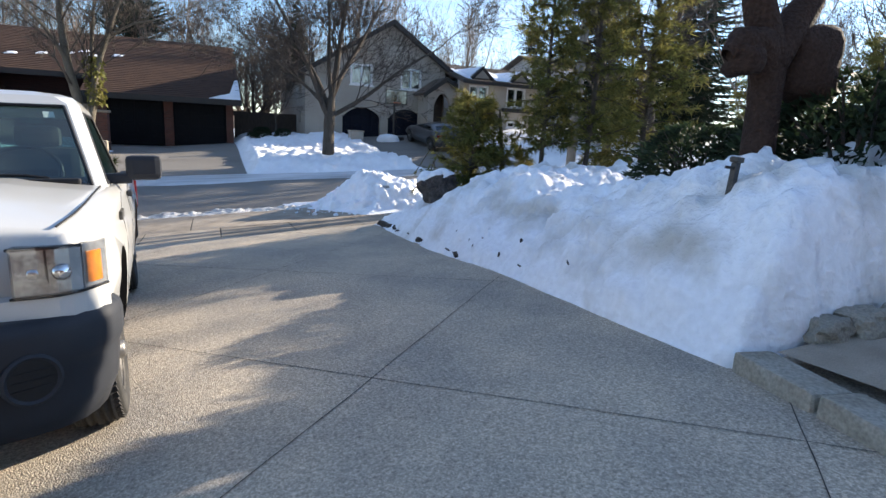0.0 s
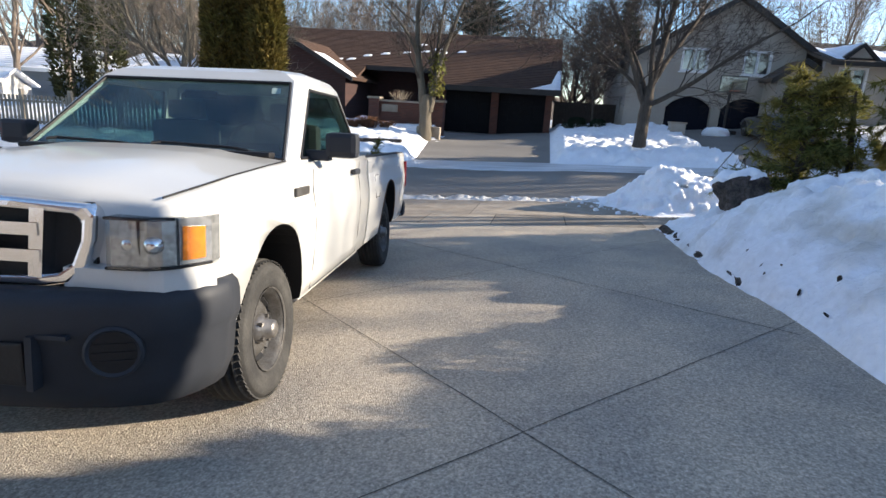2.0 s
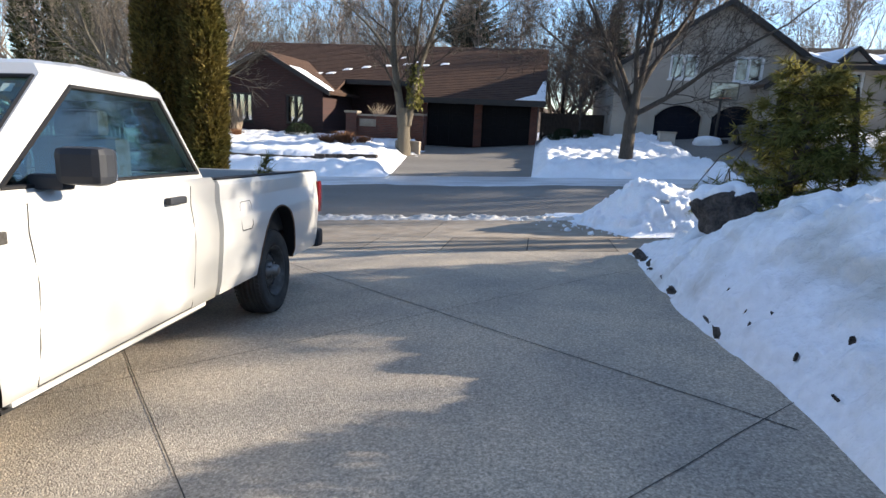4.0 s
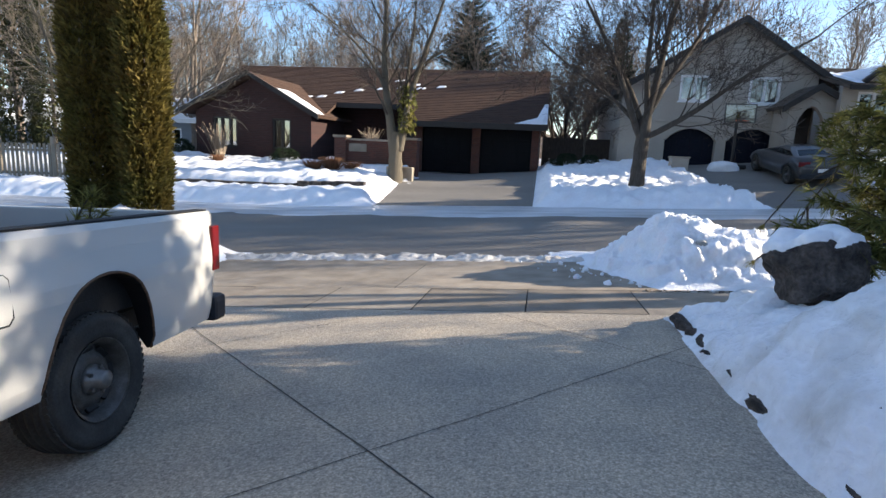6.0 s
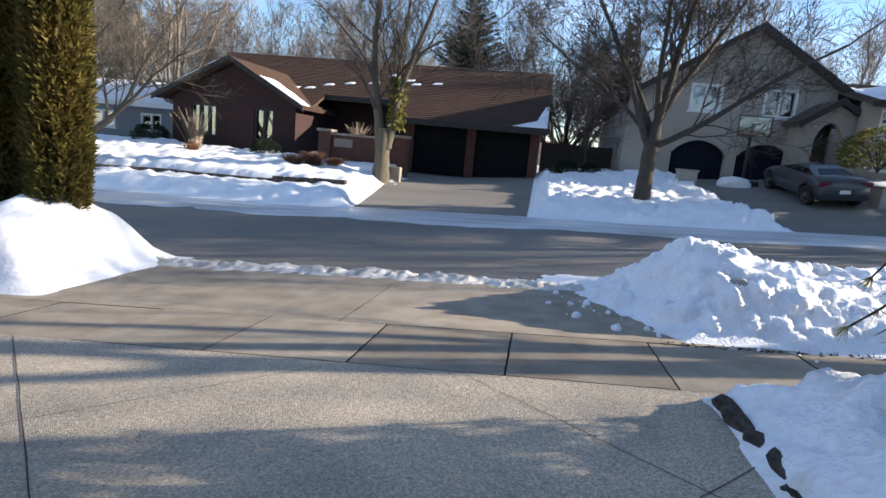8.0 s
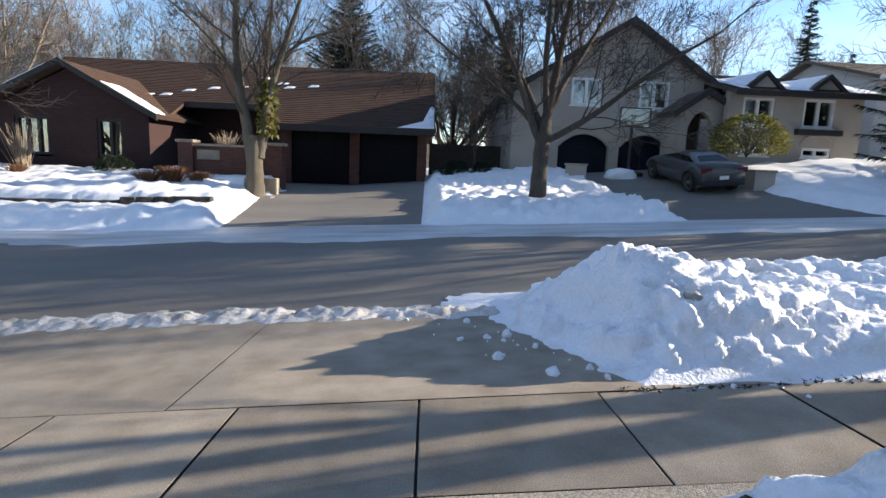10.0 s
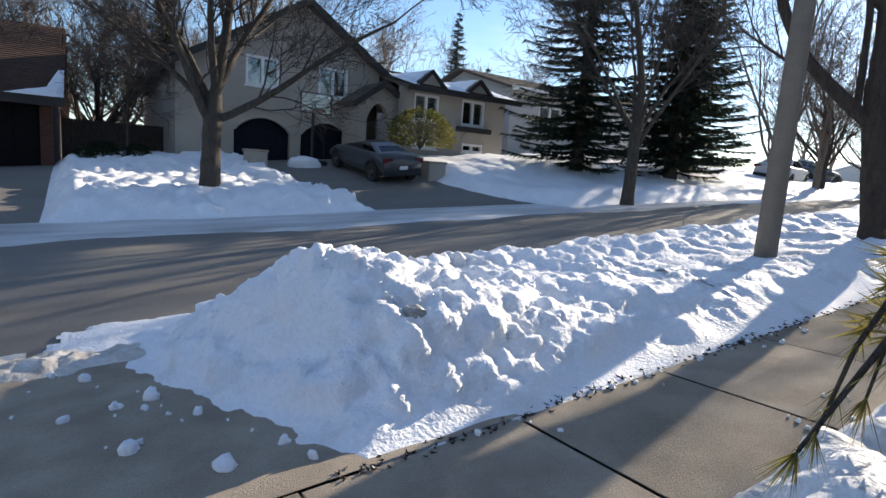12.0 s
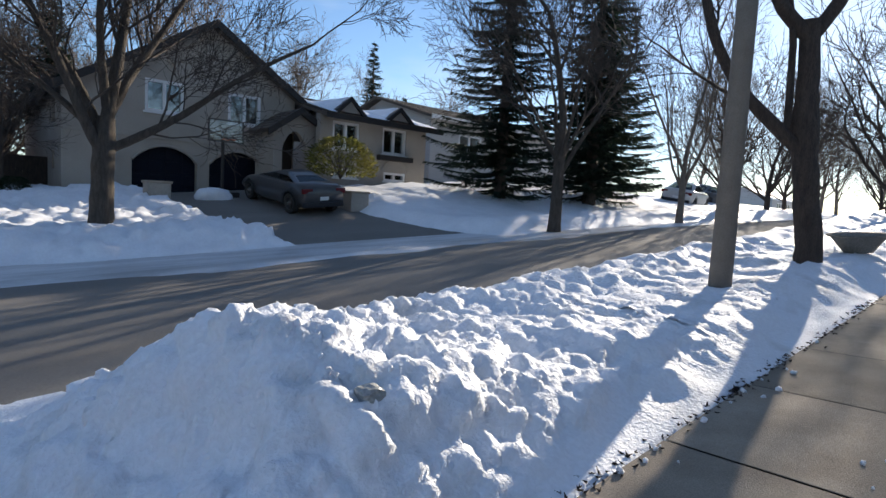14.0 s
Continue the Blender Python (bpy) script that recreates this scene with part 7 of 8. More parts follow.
for k, (x, y, s) in enumerate(((5.42, 3.14, 0.85), (5.72, 3.10, 1.0), (6.1, 3.05, 0.9))):
    o = new("garden_rock", bm_mesh("garden_rock", stone(20 + k, 0.19, 0.12, 0.10, M_KERB, 3, 0.38), M_KERB))
    o.matrix_basis = Matrix.Translation((x, y, land(x, y) + 0.12)) @ Matrix.Scale(s, 4)
    tagged(o, "rough tan rock at the foot of the snow", "rock", "garden rocks")

# old trunk with sawn limbs and a great burl
M_BURL = mat("reddish_bark", (0.040, 0.026, 0.021), 0.9, spec=0.15, var=0.35, scale=5, fine=40, bump=1.0, bump_dist=0.03, second=(0.05, 0.032, 0.025))
S = Soup()
S.tube([Vector(p) for p in ((6.2, 4.4, 0.4), (6.19, 4.4, 1.5), (6.16, 4.4, 2.1), (6.13, 4.4, 2.5))], [0.17, 0.135, 0.125, 0.14], 14)
S.tube([Vector(p) for p in ((6.14, 4.4, 2.35), (5.98, 4.38, 2.56), (5.78, 4.38, 2.52), (5.66, 4.38, 2.42))], [0.13, 0.13, 0.12, 0.05], 10)
S.tube([Vector(p) for p in ((6.13, 4.4, 2.4), (6.3, 4.4, 2.66), (6.5, 4.42, 2.9), (6.62, 4.42, 3.2), (6.7, 4.4, 3.6))], [0.15, 0.14, 0.12, 0.09, 0.06], 10)
S.tube([Vector(p) for p in ((6.1, 4.4, 2.5), (5.95, 4.42, 2.85), (5.85, 4.42, 3.2), (5.8, 4.4, 3.8))], [0.14, 0.12, 0.10, 0.06], 10)
ot = plant("old_tree", (S.mesh("trunk", M_BURL, True),), None, "gnarled reddish trunk with sawn limbs and a heavy burl")
part("burl", stone(31, 0.25, 0.22, 0.30, M_BURL, 3, 0.25), M_BURL, ot, m=Matrix.Translation((6.55, 4.4, 2.42)), smooth=True)
part("burl", stone(33, 0.14, 0.13, 0.13, M_BURL, 3, 0.3), M_BURL, ot, m=Matrix.Translation((5.84, 4.38, 2.42)), smooth=True)

bf = thing("wind_chime", "dark metal wind chime hanging from a garden hook", "ornament", Matrix.Translation((7.1, 4.1, land(7.1, 4.1) + 0.6)))
part("hook_pole", cyl((0, 0, -0.3), (0, 0, 2.2), 0.012, n=8), M_DARK, bf)
part("hook_arm", tube_loop([Vector((0, 0, 2.2)), Vector((0.08, 0, 2.32)), Vector((0.2, 0, 2.3)), Vector((0.25, 0, 2.2))], 0.01, 6, False), M_DARK, bf)
part("roof_cap", lathe([(0.0, 2.18), (0.05, 2.14), (0.16, 2.07), (0.15, 2.05), (0.0, 2.06)], 18, "z"), M_DARK, bf, m=Matrix.Translation((0.25, 0, 0)))
for k in range(5):
    a = 2 * math.pi * k / 5
    part("chime_tube", cyl((0.25 + 0.09 * math.cos(a), 0.09 * math.sin(a), 1.45 + 0.06 * k), (0.25 + 0.09 * math.cos(a), 0.09 * math.sin(a), 2.03), 0.011, n=8), M_STEEL, bf)

gp = thing("garden_post", "short weathered metal garden light post in the snow", "post", Matrix.Translation((5.38, 3.95, 1.12)) @ Euler((0, 0.08, 0)).to_matrix().to_4x4())
part("post", box(-0.022, 0.022, -0.022, 0.022, -0.4, 0.52, bev=0.006), M_STEEL, gp)
part("cap", box(-0.035, 0.035, -0.035, 0.035, 0.52, 0.56, bev=0.01), M_STEEL, gp)
part("cross_arm", box(-0.09, 0.02, -0.012, 0.012, 0.47, 0.49, bev=0.004), M_DARK, gp)

C, W = Soup(), Soup()
rngc = random.Random(14)
for k in range(13):
    p = Vector((rngc.uniform(-0.55, 0.6), rngc.uniform(2.3, 2.9), rngc.uniform(0.72, 0.86)))
    d = Vector((rngc.uniform(-0.6, 0.6), rngc.uniform(-0.2, 0.9), rngc.uniform(0.15, 0.7))).normalized()
    needle_branch(C, W, rngc, p, d, rngc.uniform(0.35, 0.6), 0.012, 0.08, 26, 0.05, 0.3, 3, 0.007)
for k in range(5):
    x = -0.5 + 0.25 * k
    W.tube([Vector((x, 2.25, 0.67)), Vector((x + rngc.uniform(-.1, .1), 2.7, 0.74)), Vector((x + rngc.uniform(-.2, .2), 3.1, 0.68))], [0.016, 0.013, 0.008], 6)
plant("cut_boughs", (W.mesh("stem_clump", M_BARK, True), C.mesh("foliage", M_PINE)), TRUCK, "heap of cut evergreen boughs lying in the truck bed", "boughs")
S = Soup()
for k in range(260):
    xx = rngc.uniform(4.6, 11.5)
    q = Vector((xx, 11.22 + rngc.gauss(0, 0.03), 0))
    q.z = land(q.x, q.y) + 0.004
    for _ in range(3):
        S.leaf(q, Vector((rngc.uniform(-1, 1), rngc.uniform(-1, 1), rngc.uniform(0, 0.5))).normalized(), rngc.uniform(0.012, 0.035), 0.014)
tagged(new("leaf_litter", S.mesh("leaf_litter", M_BARK_DARK)), "dark bits of leaf and soil along the pavement edge", "litter", kind="stuff")

# clods of snow: on the pile, and thrown over the apron and pavement
clods = [bm_mesh("snow_clod", stone(60 + k, 0.10, 0.08, 0.07, M_SNOW, 2, 0.5), M_SNOW) for k in range(5)]
for me in clods:
    me.polygons.foreach_set("use_smooth", [True] * len(me.polygons))


def clod(x, y, s, lift, k):
    o = new("snow_clod", clods[k % 5])
    o.matrix_basis = Matrix.Translation((x, y, lift)) @ Euler((rngs.uniform(0, 6), rngs.uniform(0, 6), rngs.uniform(0, 6))).to_matrix().to_4x4() @ Matrix.Scale(s, 4)
    tagged(o, "loose clod of snow fallen from the heap", "snow", "snow clods")


for k in range(26):
    yy = rngs.uniform(11.35, 13.4)
    left = 3.75 + 0.42 * (13.35 - yy)
    xx = left - abs(rngs.gauss(0, 0.28)) + 0.05
    clod(xx, yy, rngs.choice((0.1, 0.14, 0.2, 0.3, 0.5)), land(xx, yy) + 0.01, k)
for k in range(18):
    xx = rngs.uniform(4.7, 9.5)
    yy = 11.2 - abs(rngs.gauss(0, 0.09))
    clod(xx, yy, rngs.choice((0.08, 0.1, 0.15, 0.22)), land(xx, yy) + 0.006, k)
for k in range(8):
    xx, yy = 6.9 + rngs.gauss(0, 0.3), 10.35 + rngs.gauss(0, 0.08)
    clod(xx, yy, rngs.choice((0.08, 0.1, 0.14, 0.2)), land(xx, yy) + 0.006, k)
S = Soup()
ico = bmesh.new()
bmesh.ops.create_icosphere(ico, subdivisions=1, radius=1.0)
iv, jf = [v.co.copy() for v in ico.verts], [[v.index for v in f.verts] for f in ico.faces]
ico.free()
for k in range(420):
    xx = rngs.uniform(4.3, 16) if k > 260 else rngs.uniform(4.3, 6.8)
    yy = rngs.uniform(11.7, 14.2) if rngs.random() < 0.5 else rngs.gauss(13.0, 0.5)
    dpt = verge_depth(xx, yy)
    if dpt < 0.06 or xx < 5.1:
        continue
    s = rngs.choice((0.012, 0.016, 0.02, 0.026))
    o, q = len(S.v), Vector((xx, yy, land(xx, yy) + dpt + s * 0.05))
    rot = Euler((rngs.uniform(0, 6), rngs.uniform(0, 6), rngs.uniform(0, 6))).to_matrix()
    for v in iv:
        S.v.append(q + rot @ (Vector((v.x * 1.2, v.y, v.z * 0.75)) * s * (1 + 0.35 * noise.noise(v * 2 + q * 9))))
    S.f += [tuple(o + i for i in f) for f in jf]
tagged(new("snow_lumps", S.mesh("snow_lumps", M_SNOW, True)), "broken lumps of snow frozen on the heap", "snow", kind="stuff")
ch = tagged(part("ice_block", stone(44, 0.06, 0.05, 0.04, M_ICE, 3, 0.3), mat("dirty_ice", (0.36, 0.37, 0.36), 0.5, var=0.3, scale=9, fine=60)), "dirty grey lump of ice set in the snow heap", "ice")
ch.matrix_basis = Matrix.Translation((5.30, 11.85, land(5.3, 11.85) + verge_depth(5.3, 11.85) - 0.03))

# street lamp pole on the verge
lp = thing("street_lamp", "tall grey concrete street lamp pole on the verge", "street lamp", Matrix.Translation((9.97, 12.28, land(9.97, 12.28))) @ Euler((0, radians(0.6), 0)).to_matrix().to_4x4())
part("pole", cyl((0, 0, -0.2), (0, 0, 8.2), 0.115, 0.075, n=24), mat("grey_pole", (0.20, 0.185, 0.165), 0.85, spec=0.15, var=0.15, scale=6, fine=80), lp, smooth=True)
part("arm", tube_loop([Vector((0, 0, 8.1)), Vector((0.1, 0.6, 8.4)), Vector((0.1, 1.6, 8.5))], 0.035, 8, False), M_STEEL, lp)
part("lamp_head", box(-0.05, 0.25, 1.5, 2.1, 8.42, 8.54, bev=0.04), M_STEEL, lp)

# ---- things across the street ----
def pillar(name, x, y, w, d, z0, z1, label):
    t = thing(name, label, "pillar")
    part("shaft", box(x - w / 2, x + w / 2, y - d / 2, y + d / 2, z0, z1), M_STUCCO, t)
    part("cap", box(x - w / 2 - 0.04, x + w / 2 + 0.04, y - d / 2 - 0.04, y + d / 2 + 0.04, z1, z1 + 0.07, bev=0.02), M_CONC, t)
    return t


pillar("gate_pillar", 8.36, 27.0, 0.58, 0.58, 0.7, 1.58, "square stucco pillar with a pale cap beside the drive")
pillar("gate_pillar", 13.35, 24.6, 0.62, 0.62, 0.7, 1.60, "square stucco pillar with a pale cap beside the drive")
pl_ = thing("planter_wall", "low dark stucco wall running from the pillar", "wall")
part("wall_body", box(12.45, 13.05, 24.9, 25.2, 0.7, 1.52, bev=0.02), M_STUCCO, pl_)

hp = thing("basketball_hoop", "portable basketball hoop with a clear backboard on the drive", "basketball hoop", Matrix.Translation((10.35, 27.5, land(10.35, 27.5))))
part("pole", cyl((0, 0, 0), (0, 0, 2.1), 0.05, n=12), M_DARK, hp)
part("base", box(-0.45, 0.45, -0.3, 0.4, 0, 0.16, bev=0.05), M_DARK, hp)
bb = part("backboard_frame", bmesh.new(), M_STEEL, hp)
bm = bmesh.new()
for a in ((-0.52, 0.56, 2.32, 2.36), (-0.52, 0.56, 1.68, 1.72), (-0.52, -0.48, 1.72, 2.32), (0.52, 0.56, 1.72, 2.32), (-0.18, 0.22, 2.08, 2.10), (-0.18, 0.22, 1.82, 1.84)):
    add_box(bm, a[0], a[1], -0.22, -0.18, a[2], a[3])
bb.data = bm_mesh("backboard_frame", bm, M_STEEL)
part("backboard", box(-0.49, 0.53, -0.205, -0.195, 1.71, 2.33), M_LENS, hp)
part("rim", tube_loop([Vector((0.02 + 0.2 * math.cos(t), -0.42 + 0.2 * math.sin(t), 1.75)) for t in [2 * math.pi * i / 16 for i in range(16)]], 0.012, 6), mat("orange_rim", (0.5, 0.1, 0.03), 0.5), hp)
part("brace", cyl((0, 0, 1.6), (0.02, -0.2, 2.1), 0.03, n=8), M_DARK, hp)
sm_ = tagged(part("snow_mound", stone(71, 0.5, 0.4, 0.28, M_SNOW, 3, 0.2), M_SNOW, None, smooth=True), "small mound of snow at the hoop's foot", "snow", kind="stuff")
sm_.matrix_basis = Matrix.Translation((10.0, 27.2, land(10.0, 27.2) + 0.05))


def saloon(name, m, paint, label, length=4.6, width=1.8, height=1.42, wheel_r=0.33):
    """A saloon car, nose towards -y in its own axes."""
    c = thing(name, label, "car", m)
    L, Wd = length, width / 2
    P = [(-L / 2, 0.30, 0.62), (-L / 2 + 0.12, 0.24, 0.72), (-L / 2 + 0.7, 0.22, 0.86), (-0.75, 0.22, 0.95), (0.9, 0.22, 0.98), (L / 2 - 0.55, 0.24, 1.02), (L / 2 - 0.08, 0.28, 0.98), (L / 2, 0.36, 0.80)]
    stn = []
    for y, zb, zt in P:
        k = 0.86 if abs(y) > L / 2 - 0.2 else 1.0
        stn.append((y, [(0, zb), (Wd * k - 0.1, zb), (Wd * k - 0.01, zb + 0.12), (Wd * k, (zb + zt) / 2), (Wd * k - 0.03, zt - 0.08), (Wd * k - 0.14, zt), (0, zt + 0.03)]))
    b = part("body", loft(stn), paint, c, smooth=True)
    for y in (-1.35, 1.35):
        bool_cut(b, cyl((-1.2, y, wheel_r), (1.2, y, wheel_r), wheel_r + 0.05, n=28))
    rings = [ring(0.93, Wd - 0.1, -0.95, 1.75, 0.1), ring(0.98, Wd - 0.12, -0.85, 1.65, 0.1), ring(height - 0.07, Wd - 0.3, -0.1, 0.95, 0.12), ring(height, Wd - 0.42, 0.1, 0.75, 0.14)]
    bm = bmesh.new()
    rs = [[bm.verts.new(p) for p in r_] for r_ in rings]
    pan = []
    for k2, (a, d) in enumerate(zip(rs, rs[1:])):
        for i in range(8):
            f = bm.faces.new((a[i], a[(i + 1) % 8], d[(i + 1) % 8], d[i]))
            if k2 == 1 and i in (1, 3, 5, 7):
                pan.append(f)
    bm.faces.new(rs[-1])
    bmesh.ops.recalc_face_normals(bm, faces=bm.faces)
    for f in pan:
        bmesh.ops.inset_individual(bm, faces=[f], thickness=0.05)
        gm = bmesh.new()
        gm.faces.new([gm.verts.new(v.co - f.normal * 0.008) for v in f.verts])
        part("window", gm, M_DARKGLASS, c)
    bmesh.ops.delete(bm, geom=pan, context="FACES_ONLY")
    part("cabin", bm, paint, c)
    part("seat", box(-Wd + 0.3, Wd - 0.3, 0.2, 0.4, 0.5, 1.15, bev=0.05), M_SEAT, c)
    for s in (1, -1):
        part("tail_light", box(s * (Wd - 0.42), s * (Wd - 0.06), L / 2 - 0.10, L / 2 - 0.005, 0.74, 0.90, bev=0.02), M_TAIL, c, "red tail light")
        for y in (-1.35, 1.35):
            wheel(c, s * (Wd - 0.11), y, wheel_r, s, wheel_r, 0.2)
    part("number_plate", box(-0.16, 0.16, L / 2 - 0.01, L / 2 + 0.01, 0.52, 0.64), M_WHITE, c)
    part("rear_bumper", box(-Wd + 0.12, Wd - 0.12, L / 2 - 0.12, L / 2 + 0.03, 0.30, 0.48, bev=0.04), M_PLASTIC, c)
    return c


M_DARKCAR = car_paint("dark_car_paint", (0.045, 0.047, 0.053), coat=0.3, amount=0.2)


def on_land(x, y, turn):
    e = 0.5
    n = Vector((land(x - e, y) - land(x + e, y), land(x, y - e) - land(x, y + e), 2 * e)).normalized()
    q = Vector((0, 0, 1)).rotation_difference(n).to_matrix().to_4x4()
    return Matrix.Translation((x, y, land(x, y))) @ q @ Matrix.Rotation(radians(turn), 4, "Z")


saloon("parked_car", on_land(11.75, 25.7, 184) @ Matrix.Scale(0.88, 4), M_DARKCAR, "dark grey saloon car parked before the garage", 4.2, 1.7, 1.24)
saloon("parked_car", on_land(36.5, 25.0, 100), mat("silver_paint", (0.5, 0.5, 0.5), 0.3, var=0.1), "silver car parked farther up the street", 4.4)
saloon("parked_car", on_land(42.0, 26.0, 80), M_DARKCAR, "dark car parked farther up the street", 4.4)

# red pickup on the neighbouring drive
tagged(sheet("driveway", span(-11.0, -4.7, 0.45), span(-4.0, 11.2, 0.4), lambda x, y: (-0.22 - 0.02 * (y - 6.75) - land(x, y)) * (1 - smooth01((y - 8.2) / 2.8)) * smooth01((x + 11.0) / 1.0) + land(x, y) + 0.012, M_CONC), "grey neighbouring drive beside the snowy bed", "driveway", kind="structure")
rt = thing("pickup_truck", "bright red pickup truck parked on the neighbouring drive", "truck", Matrix.Translation((-6.25, 6.75, -0.22)) @ Matrix.Rotation(radians(3), 4, "Z"))
st = [(y, [(0, 0.5), (0.72, 0.5), (0.83, 0.53), (0.87, 0.62), (0.90, 0.80), (0.89, 0.95), (0.86, zt), (0.80, zt + 0.03), (0, zt + 0.05)]) for y, zt in ((-3.6, 0.95), (-3.4, 1.1), (-2.0, 1.16), (0.0, 1.18))]
b = part("body", loft(st), M_RED, rt, smooth=True)
bool_cut(b, cyl((-1.2, -2.6, 0.40), (1.2, -2.6, 0.40), 0.46, n=32))
for s in (1, -1):
    prof = [(0.74, 0.55), (0.83, 0.52), (0.87, 0.62), (0.90, 0.80), (0.89, 0.95), (0.87, 1.16), (0.85, 1.19), (0.79, 1.19), (0.78, 0.6)]
    bs_ = part("bed_side", prism([(s * x, z) for x, z in prof], "y", 0.04, 1.95), M_RED, rt)
    bool_cut(bs_, cyl((-1.2, 0.75, 0.40), (1.2, 0.75, 0.40), 0.46, n=32))
    part("side_decal", box(s * 0.888, s * 0.894, 1.25, 1.75, 1.02, 1.05), M_WHITE, rt)
    part("bed_rail", box(s * 0.78, s * 0.87, 0.04, 1.95, 1.19, 1.21, bev=0.006), M_BLACK, rt)
    part("arch_flare", tube_loop([Vector((s * 0.885, 0.75 + 0.47 * math.cos(t), 0.40 + 0.47 * math.sin(t))) for t in [math.pi * i / 14 for i in range(15)]], 0.025, 6, False), M_RED, rt)
    part("tail_light", box(s * 0.80, s * 0.885, 1.90, 1.975, 0.75, 1.10, bev=0.01), M_TAIL, rt)
    for y in (-2.6, 0.75):
        wheel(rt, s * 0.78, y, 0.38, s, 0.38, 0.25)
part("tailgate", box(-0.78, 0.78, 1.88, 1.96, 0.6, 1.19, bev=0.015), M_RED, rt)
part("bed_floor", box(-0.78, 0.78, 0.06, 1.9, 0.62, 0.68), M_BLACK, rt)
part("rear_bumper", box(-0.85, 0.85, 1.93, 2.1, 0.48, 0.62, bev=0.03), M_CHROME, rt)
bm = bmesh.new()
rs = [[bm.verts.new(p) for p in r_] for r_ in (ring(1.16, 0.83, -1.75, 0.0, 0.08), ring(1.22, 0.82, -1.7, 0.0, 0.08), ring(1.74, 0.68, -1.1, -0.12, 0.1), ring(1.82, 0.5, -0.9, -0.3, 0.12))]
for a, d in zip(rs, rs[1:]):
    for i in range(8):
        bm.faces.new((a[i], a[(i + 1) % 8], d[(i + 1) % 8], d[i]))
bm.faces.new(rs[-1])
bmesh.ops.recalc_face_normals(bm, faces=bm.faces)
part("cab", bm, M_RED, rt)
for s in (1, -1):
    part("side_window", prism([(-1.25, 1.26), (-0.2, 1.26), (-0.25, 1.68), (-0.95, 1.68)], "x", s * 0.70, s * 0.815), M_BLACK, rt)

# ornaments in the left bed
orn = thing("garden_ornament", "golden ball ornament with a white crest on a thin stake", "ornament", Matrix.Translation((-4.55, 6.15, land(-4.55, 6.15) + 0.1)))
part("stake", cyl((0, 0, -0.2), (0, 0, 0.75), 0.008, n=6), M_DARK, orn)
part("ball", stone(9, 0.15, 0.12, 0.15, M_AMBER, 3, 0.03), mat("golden_ball", (0.55, 0.32, 0.10), 0.4, var=0.2), orn, m=Matrix.Translation((0, 0, 0.85)), smooth=True)
part("crest", stone(10, 0.09, 0.07, 0.07, M_WHITE, 3, 0.3), M_WHITE, orn, m=Matrix.Translation((0.03, 0, 1.02)), smooth=True)
ln_ = thing("garden_lantern", "black garden lantern on a post behind the pickup", "lantern", Matrix.Translation((-3.42, 8.0, land(-3.42, 8.0))))
part("post", cyl((0, 0, 0), (0, 0, 1.0), 0.025, n=10), M_DARK, ln_)
part("cap", lathe([(0.0, 1.28), (0.02, 1.24), (0.15, 1.15), (0.16, 1.12), (0.0, 1.12)], 16, "z"), M_DARK, ln_)
part("lamp_glass", box(-0.07, 0.07, -0.07, 0.07, 1.0, 1.12), M_LENS, ln_)
sr = new("garden_rock", bm_mesh("garden_rock", stone(14, 0.25, 0.18, 0.1, M_STONE, 3, 0.2), M_STONE))
sr.matrix_basis = Matrix.Translation((-4.3, 5.4, land(-4.3, 5.4) + 0.16))
tagged(sr, "flat grey rock lying in the shallow snow", "rock")

# picket fence far left
fe = thing("picket_fence", "weathered grey wooden picket fence along the far yard", "fence")
pk = bm_mesh("picket", box(-0.06, 0.06, -0.012, 0.012, 0, 1.40, bev=0.006), M_WOODF)
fpost = bm_mesh("post", box(-0.07, 0.07, -0.07, 0.07, 0, 1.65, bev=0.01), M_WOODF)
FX0, FX1, FY = -29.0, -12.7, 22.9
fz = lambda x: land(x, FY) + 0.06
n = int((FX1 - FX0) / 0.20)
for i in range(n):
    x = FX0 + (FX1 - FX0) * i / n
    o = new("picket", pk)
    o.parent, o.matrix_basis = fe, Matrix.Translation((x, FY, fz(x)))
for i in range(int((FX1 - FX0) / 2.4) + 1):
    x = FX0 + 2.4 * i
    o = new("post", fpost)
    o.parent, o.matrix_basis = fe, Matrix.Translation((x, FY + 0.08, fz(x)))
for h in (0.25, 1.1):
    part("rail", prism([(FX0, fz(FX0) + h), (FX1, fz(FX1) + h), (FX1, fz(FX1) + h + 0.09), (FX0, fz(FX0) + h + 0.09)], "y", FY + 0.015, FY + 0.06), M_WOODF, fe)


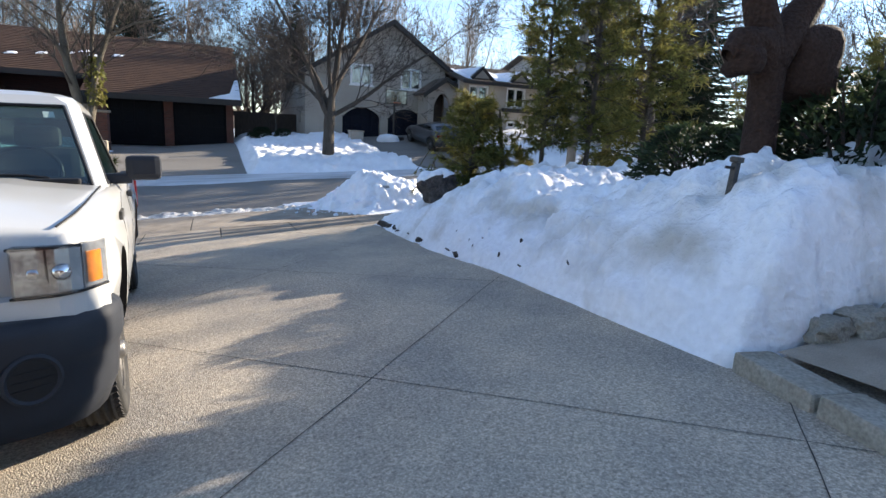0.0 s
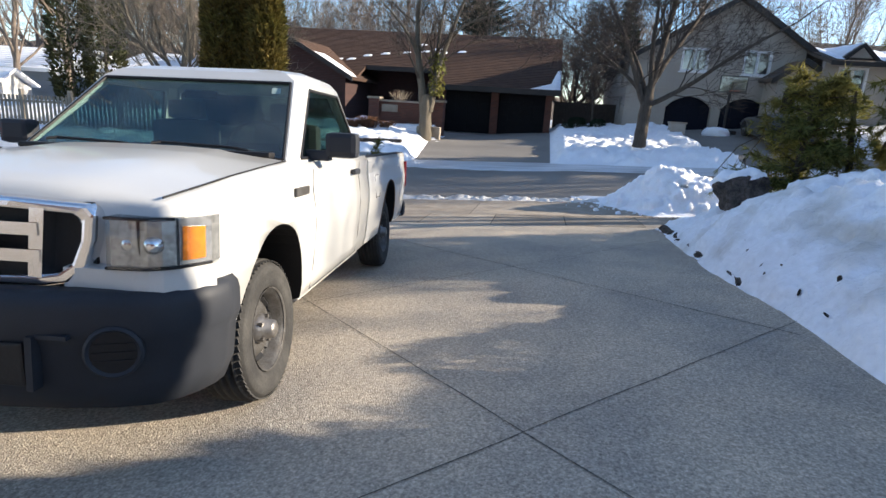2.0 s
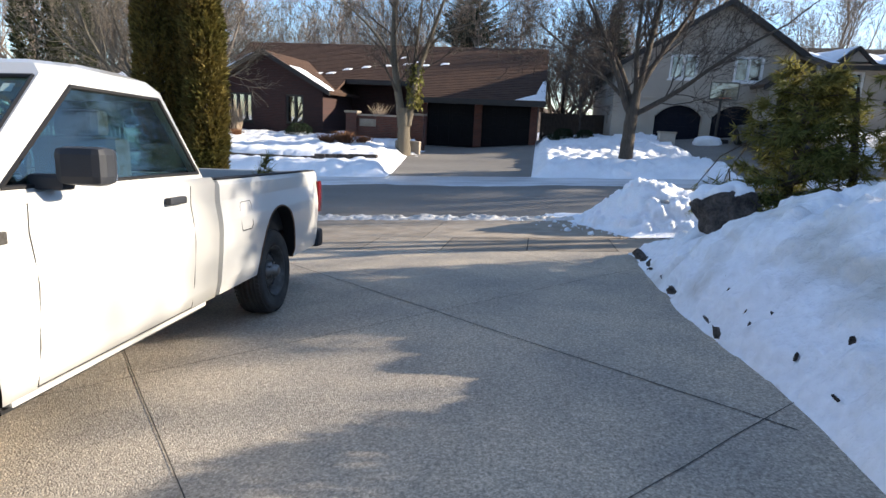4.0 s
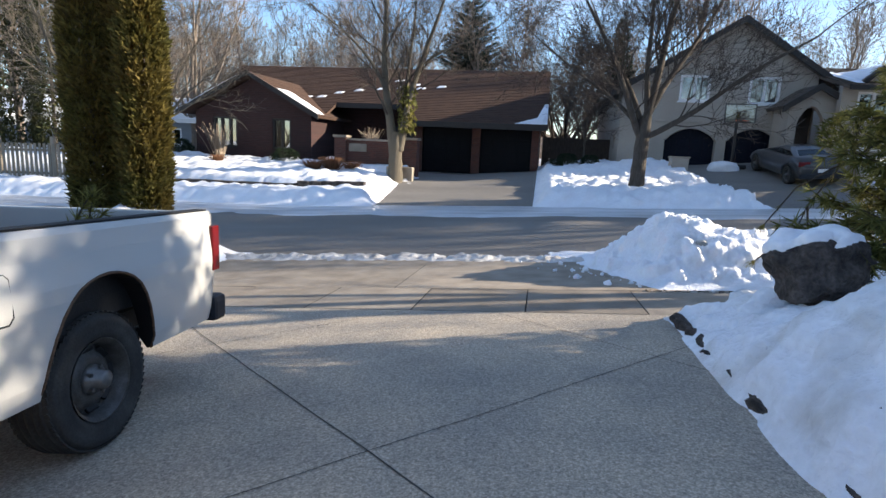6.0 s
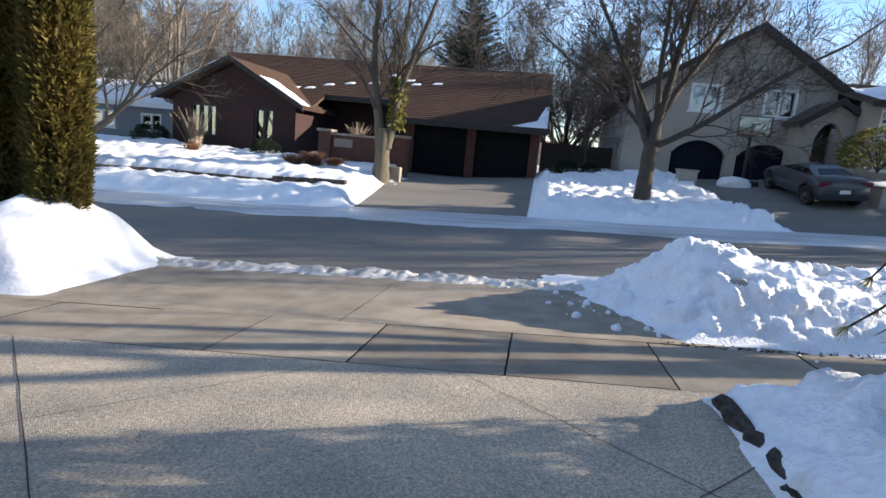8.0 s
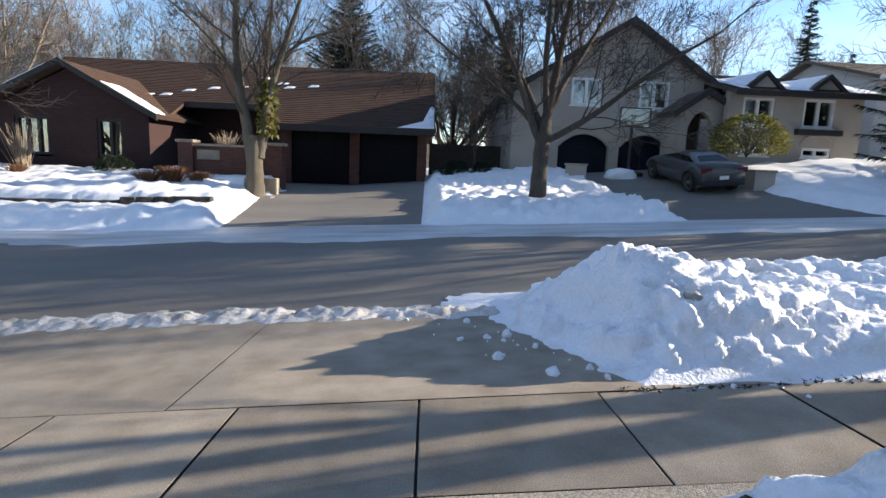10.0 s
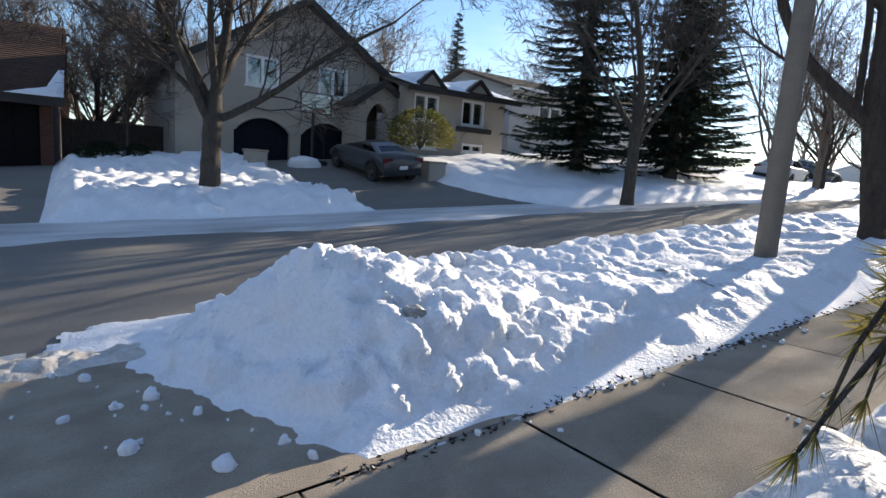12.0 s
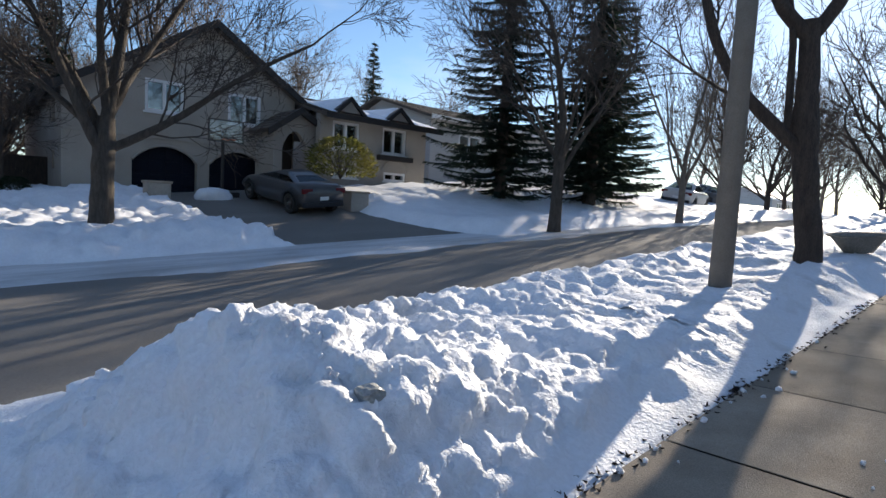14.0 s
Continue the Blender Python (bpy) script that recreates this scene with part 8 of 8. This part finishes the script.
def plain_house(name, x0, x1, y0, y1, z0, ze, zr, wallm, roofm, label, ridge_x=True, wins=()):
    h = thing(name, label, "house")
    holes = [(a, b, c, d) for a, b, c, d in wins]
    wall_with_holes("front_wall", x0, x1, z0, ze, y0, 0.25, holes, wallm, h)
    for w_ in wins:
        window(h, *w_, y0 + 0.06, 1, M_WHITE)
    part("side_wall", box(x0, x0 + 0.25, y0 + 0.25, y1, z0, ze), wallm, h)
    part("side_wall", box(x1 - 0.25, x1, y0 + 0.25, y1, z0, ze), wallm, h)
    part("back_wall", box(x0, x1, y1, y1 + 0.25, z0, ze), wallm, h)
    ym = (y0 + y1) / 2
    shingled("roof", (x0 - 0.4, y0 - 0.5, ze - 0.05), (x1 + 0.4, y0 - 0.5, ze - 0.05), (x1 + 0.4, ym, zr), (x0 - 0.4, ym, zr), h, roofm, 0.4)
    shingled("roof", (x1 + 0.4, y1 + 0.5, ze - 0.05), (x0 - 0.4, y1 + 0.5, ze - 0.05), (x0 - 0.4, ym, zr), (x1 + 0.4, ym, zr), h, roofm, 0.4)
    for x in (x0 + 0.05, x1 - 0.2):
        part("gable", prism([(y0, ze - 0.1), (y1, ze - 0.1), (ym, zr - 0.15)], "x", x, x + 0.15), wallm, h)
    part("fascia", box(x0 - 0.4, x1 + 0.4, y0 - 0.56, y0 - 0.5, ze - 0.22, ze), M_WHITE, h)
    return h


M_SIDING = mat("pale_siding", (0.50, 0.49, 0.47), 0.7, var=0.1, scale=2, fine=20, stretch=(0.3, 0.3, 8))
M_BLUEGREY = mat("blue_grey_siding", (0.20, 0.22, 0.24), 0.7, var=0.1, scale=2, fine=20, stretch=(0.3, 0.3, 8))
plain_house("bungalow", -23.5, -14.2, 33, 41, 0.0, 2.5, 3.9, M_BLUEGREY, M_SNOW, "low grey bungalow with a snow-covered roof", wins=((-17.5, -16.3, 1.1, 2.0), (-20.5, -19.0, 1.1, 2.0)))
plain_house("bungalow", -40, -28.5, 34, 42, -0.6, 2.4, 3.9, M_BLUEGREY, M_SNOW, "pale bungalow with a snow-covered roof beyond the fence", wins=((-33, -31.5, 0.6, 1.7),))
plain_house("garden_shed", -30.3, -27.8, 29.5, 31.5, -0.6, 1.35, 2.25, M_SIDING, M_SNOW, "small pale shed with snow on its roof")
plain_house("split_level_house", 22.5, 36, 32, 41, 1.6, 5.9, 7.3, M_SIDING, M_ROOF_G, "pale two-storey house half hidden by spruces", wins=((24.5, 26.2, 3.9, 5.2), (29, 30.6, 3.9, 5.2)))
plain_house("distant_house", 92, 102, 38, 46, 2.4, 4.6, 6.2, M_SIDING, M_SNOW, "distant pale house at the top of the street", wins=((94, 96, 3.2, 4.1), (98, 100, 3.2, 4.1)))
plain_house("distant_house", 60, 72, -2, 7, 2.6, 5.6, 7.4, M_SIDING, M_SNOW, "distant pale house at the top of the street")
plain_house("distant_house", 90, 104, 8, 20, 2.6, 5.6, 7.8, M_SIDING, M_SNOW, "distant pale house at the bend of the street")
# wooden fence between the houses, and the house we start from, behind the camera
bf_ = thing("board_fence", "dark wooden board fence between the two houses", "fence")
for i in range(18):
    x = 3.3 + 0.18 * i
    part("board", box(x, x + 0.178, 33.0, 33.03, 0.7, 2.3, bev=0.004), M_BARK_DARK, bf_)
own = thing("own_house", "plain brick house front behind the drive", "house")
part("front_wall", box(-12, 14, -9.3, -9.0, 0.8, 6.5), M_BRICKS2, own)
part("garage_door", box(-3.5, 2.5, -9.0, -8.93, 1.2, 3.5), M_WHITE, own)
part("roof", prism([(-8.5, 6.3), (-8.5, 6.5), (-14, 8.8), (-14, 8.6)], "x", -12.5, 14.5), M_ROOF, own)
wb = thing("salt_box", "small upturned grey tub on the snowy verge", "tub", on_land(13.9, 11.9, 20) @ Matrix.Translation((0, 0, 0.25)))
bm = lathe([(0.0, 0.02), (0.16, 0.0), (0.18, 0.0), (0.36, 0.26), (0.40, 0.27), (0.38, 0.24)], 20, "z")
part("shell", bm, M_KERB, wb, smooth=True)
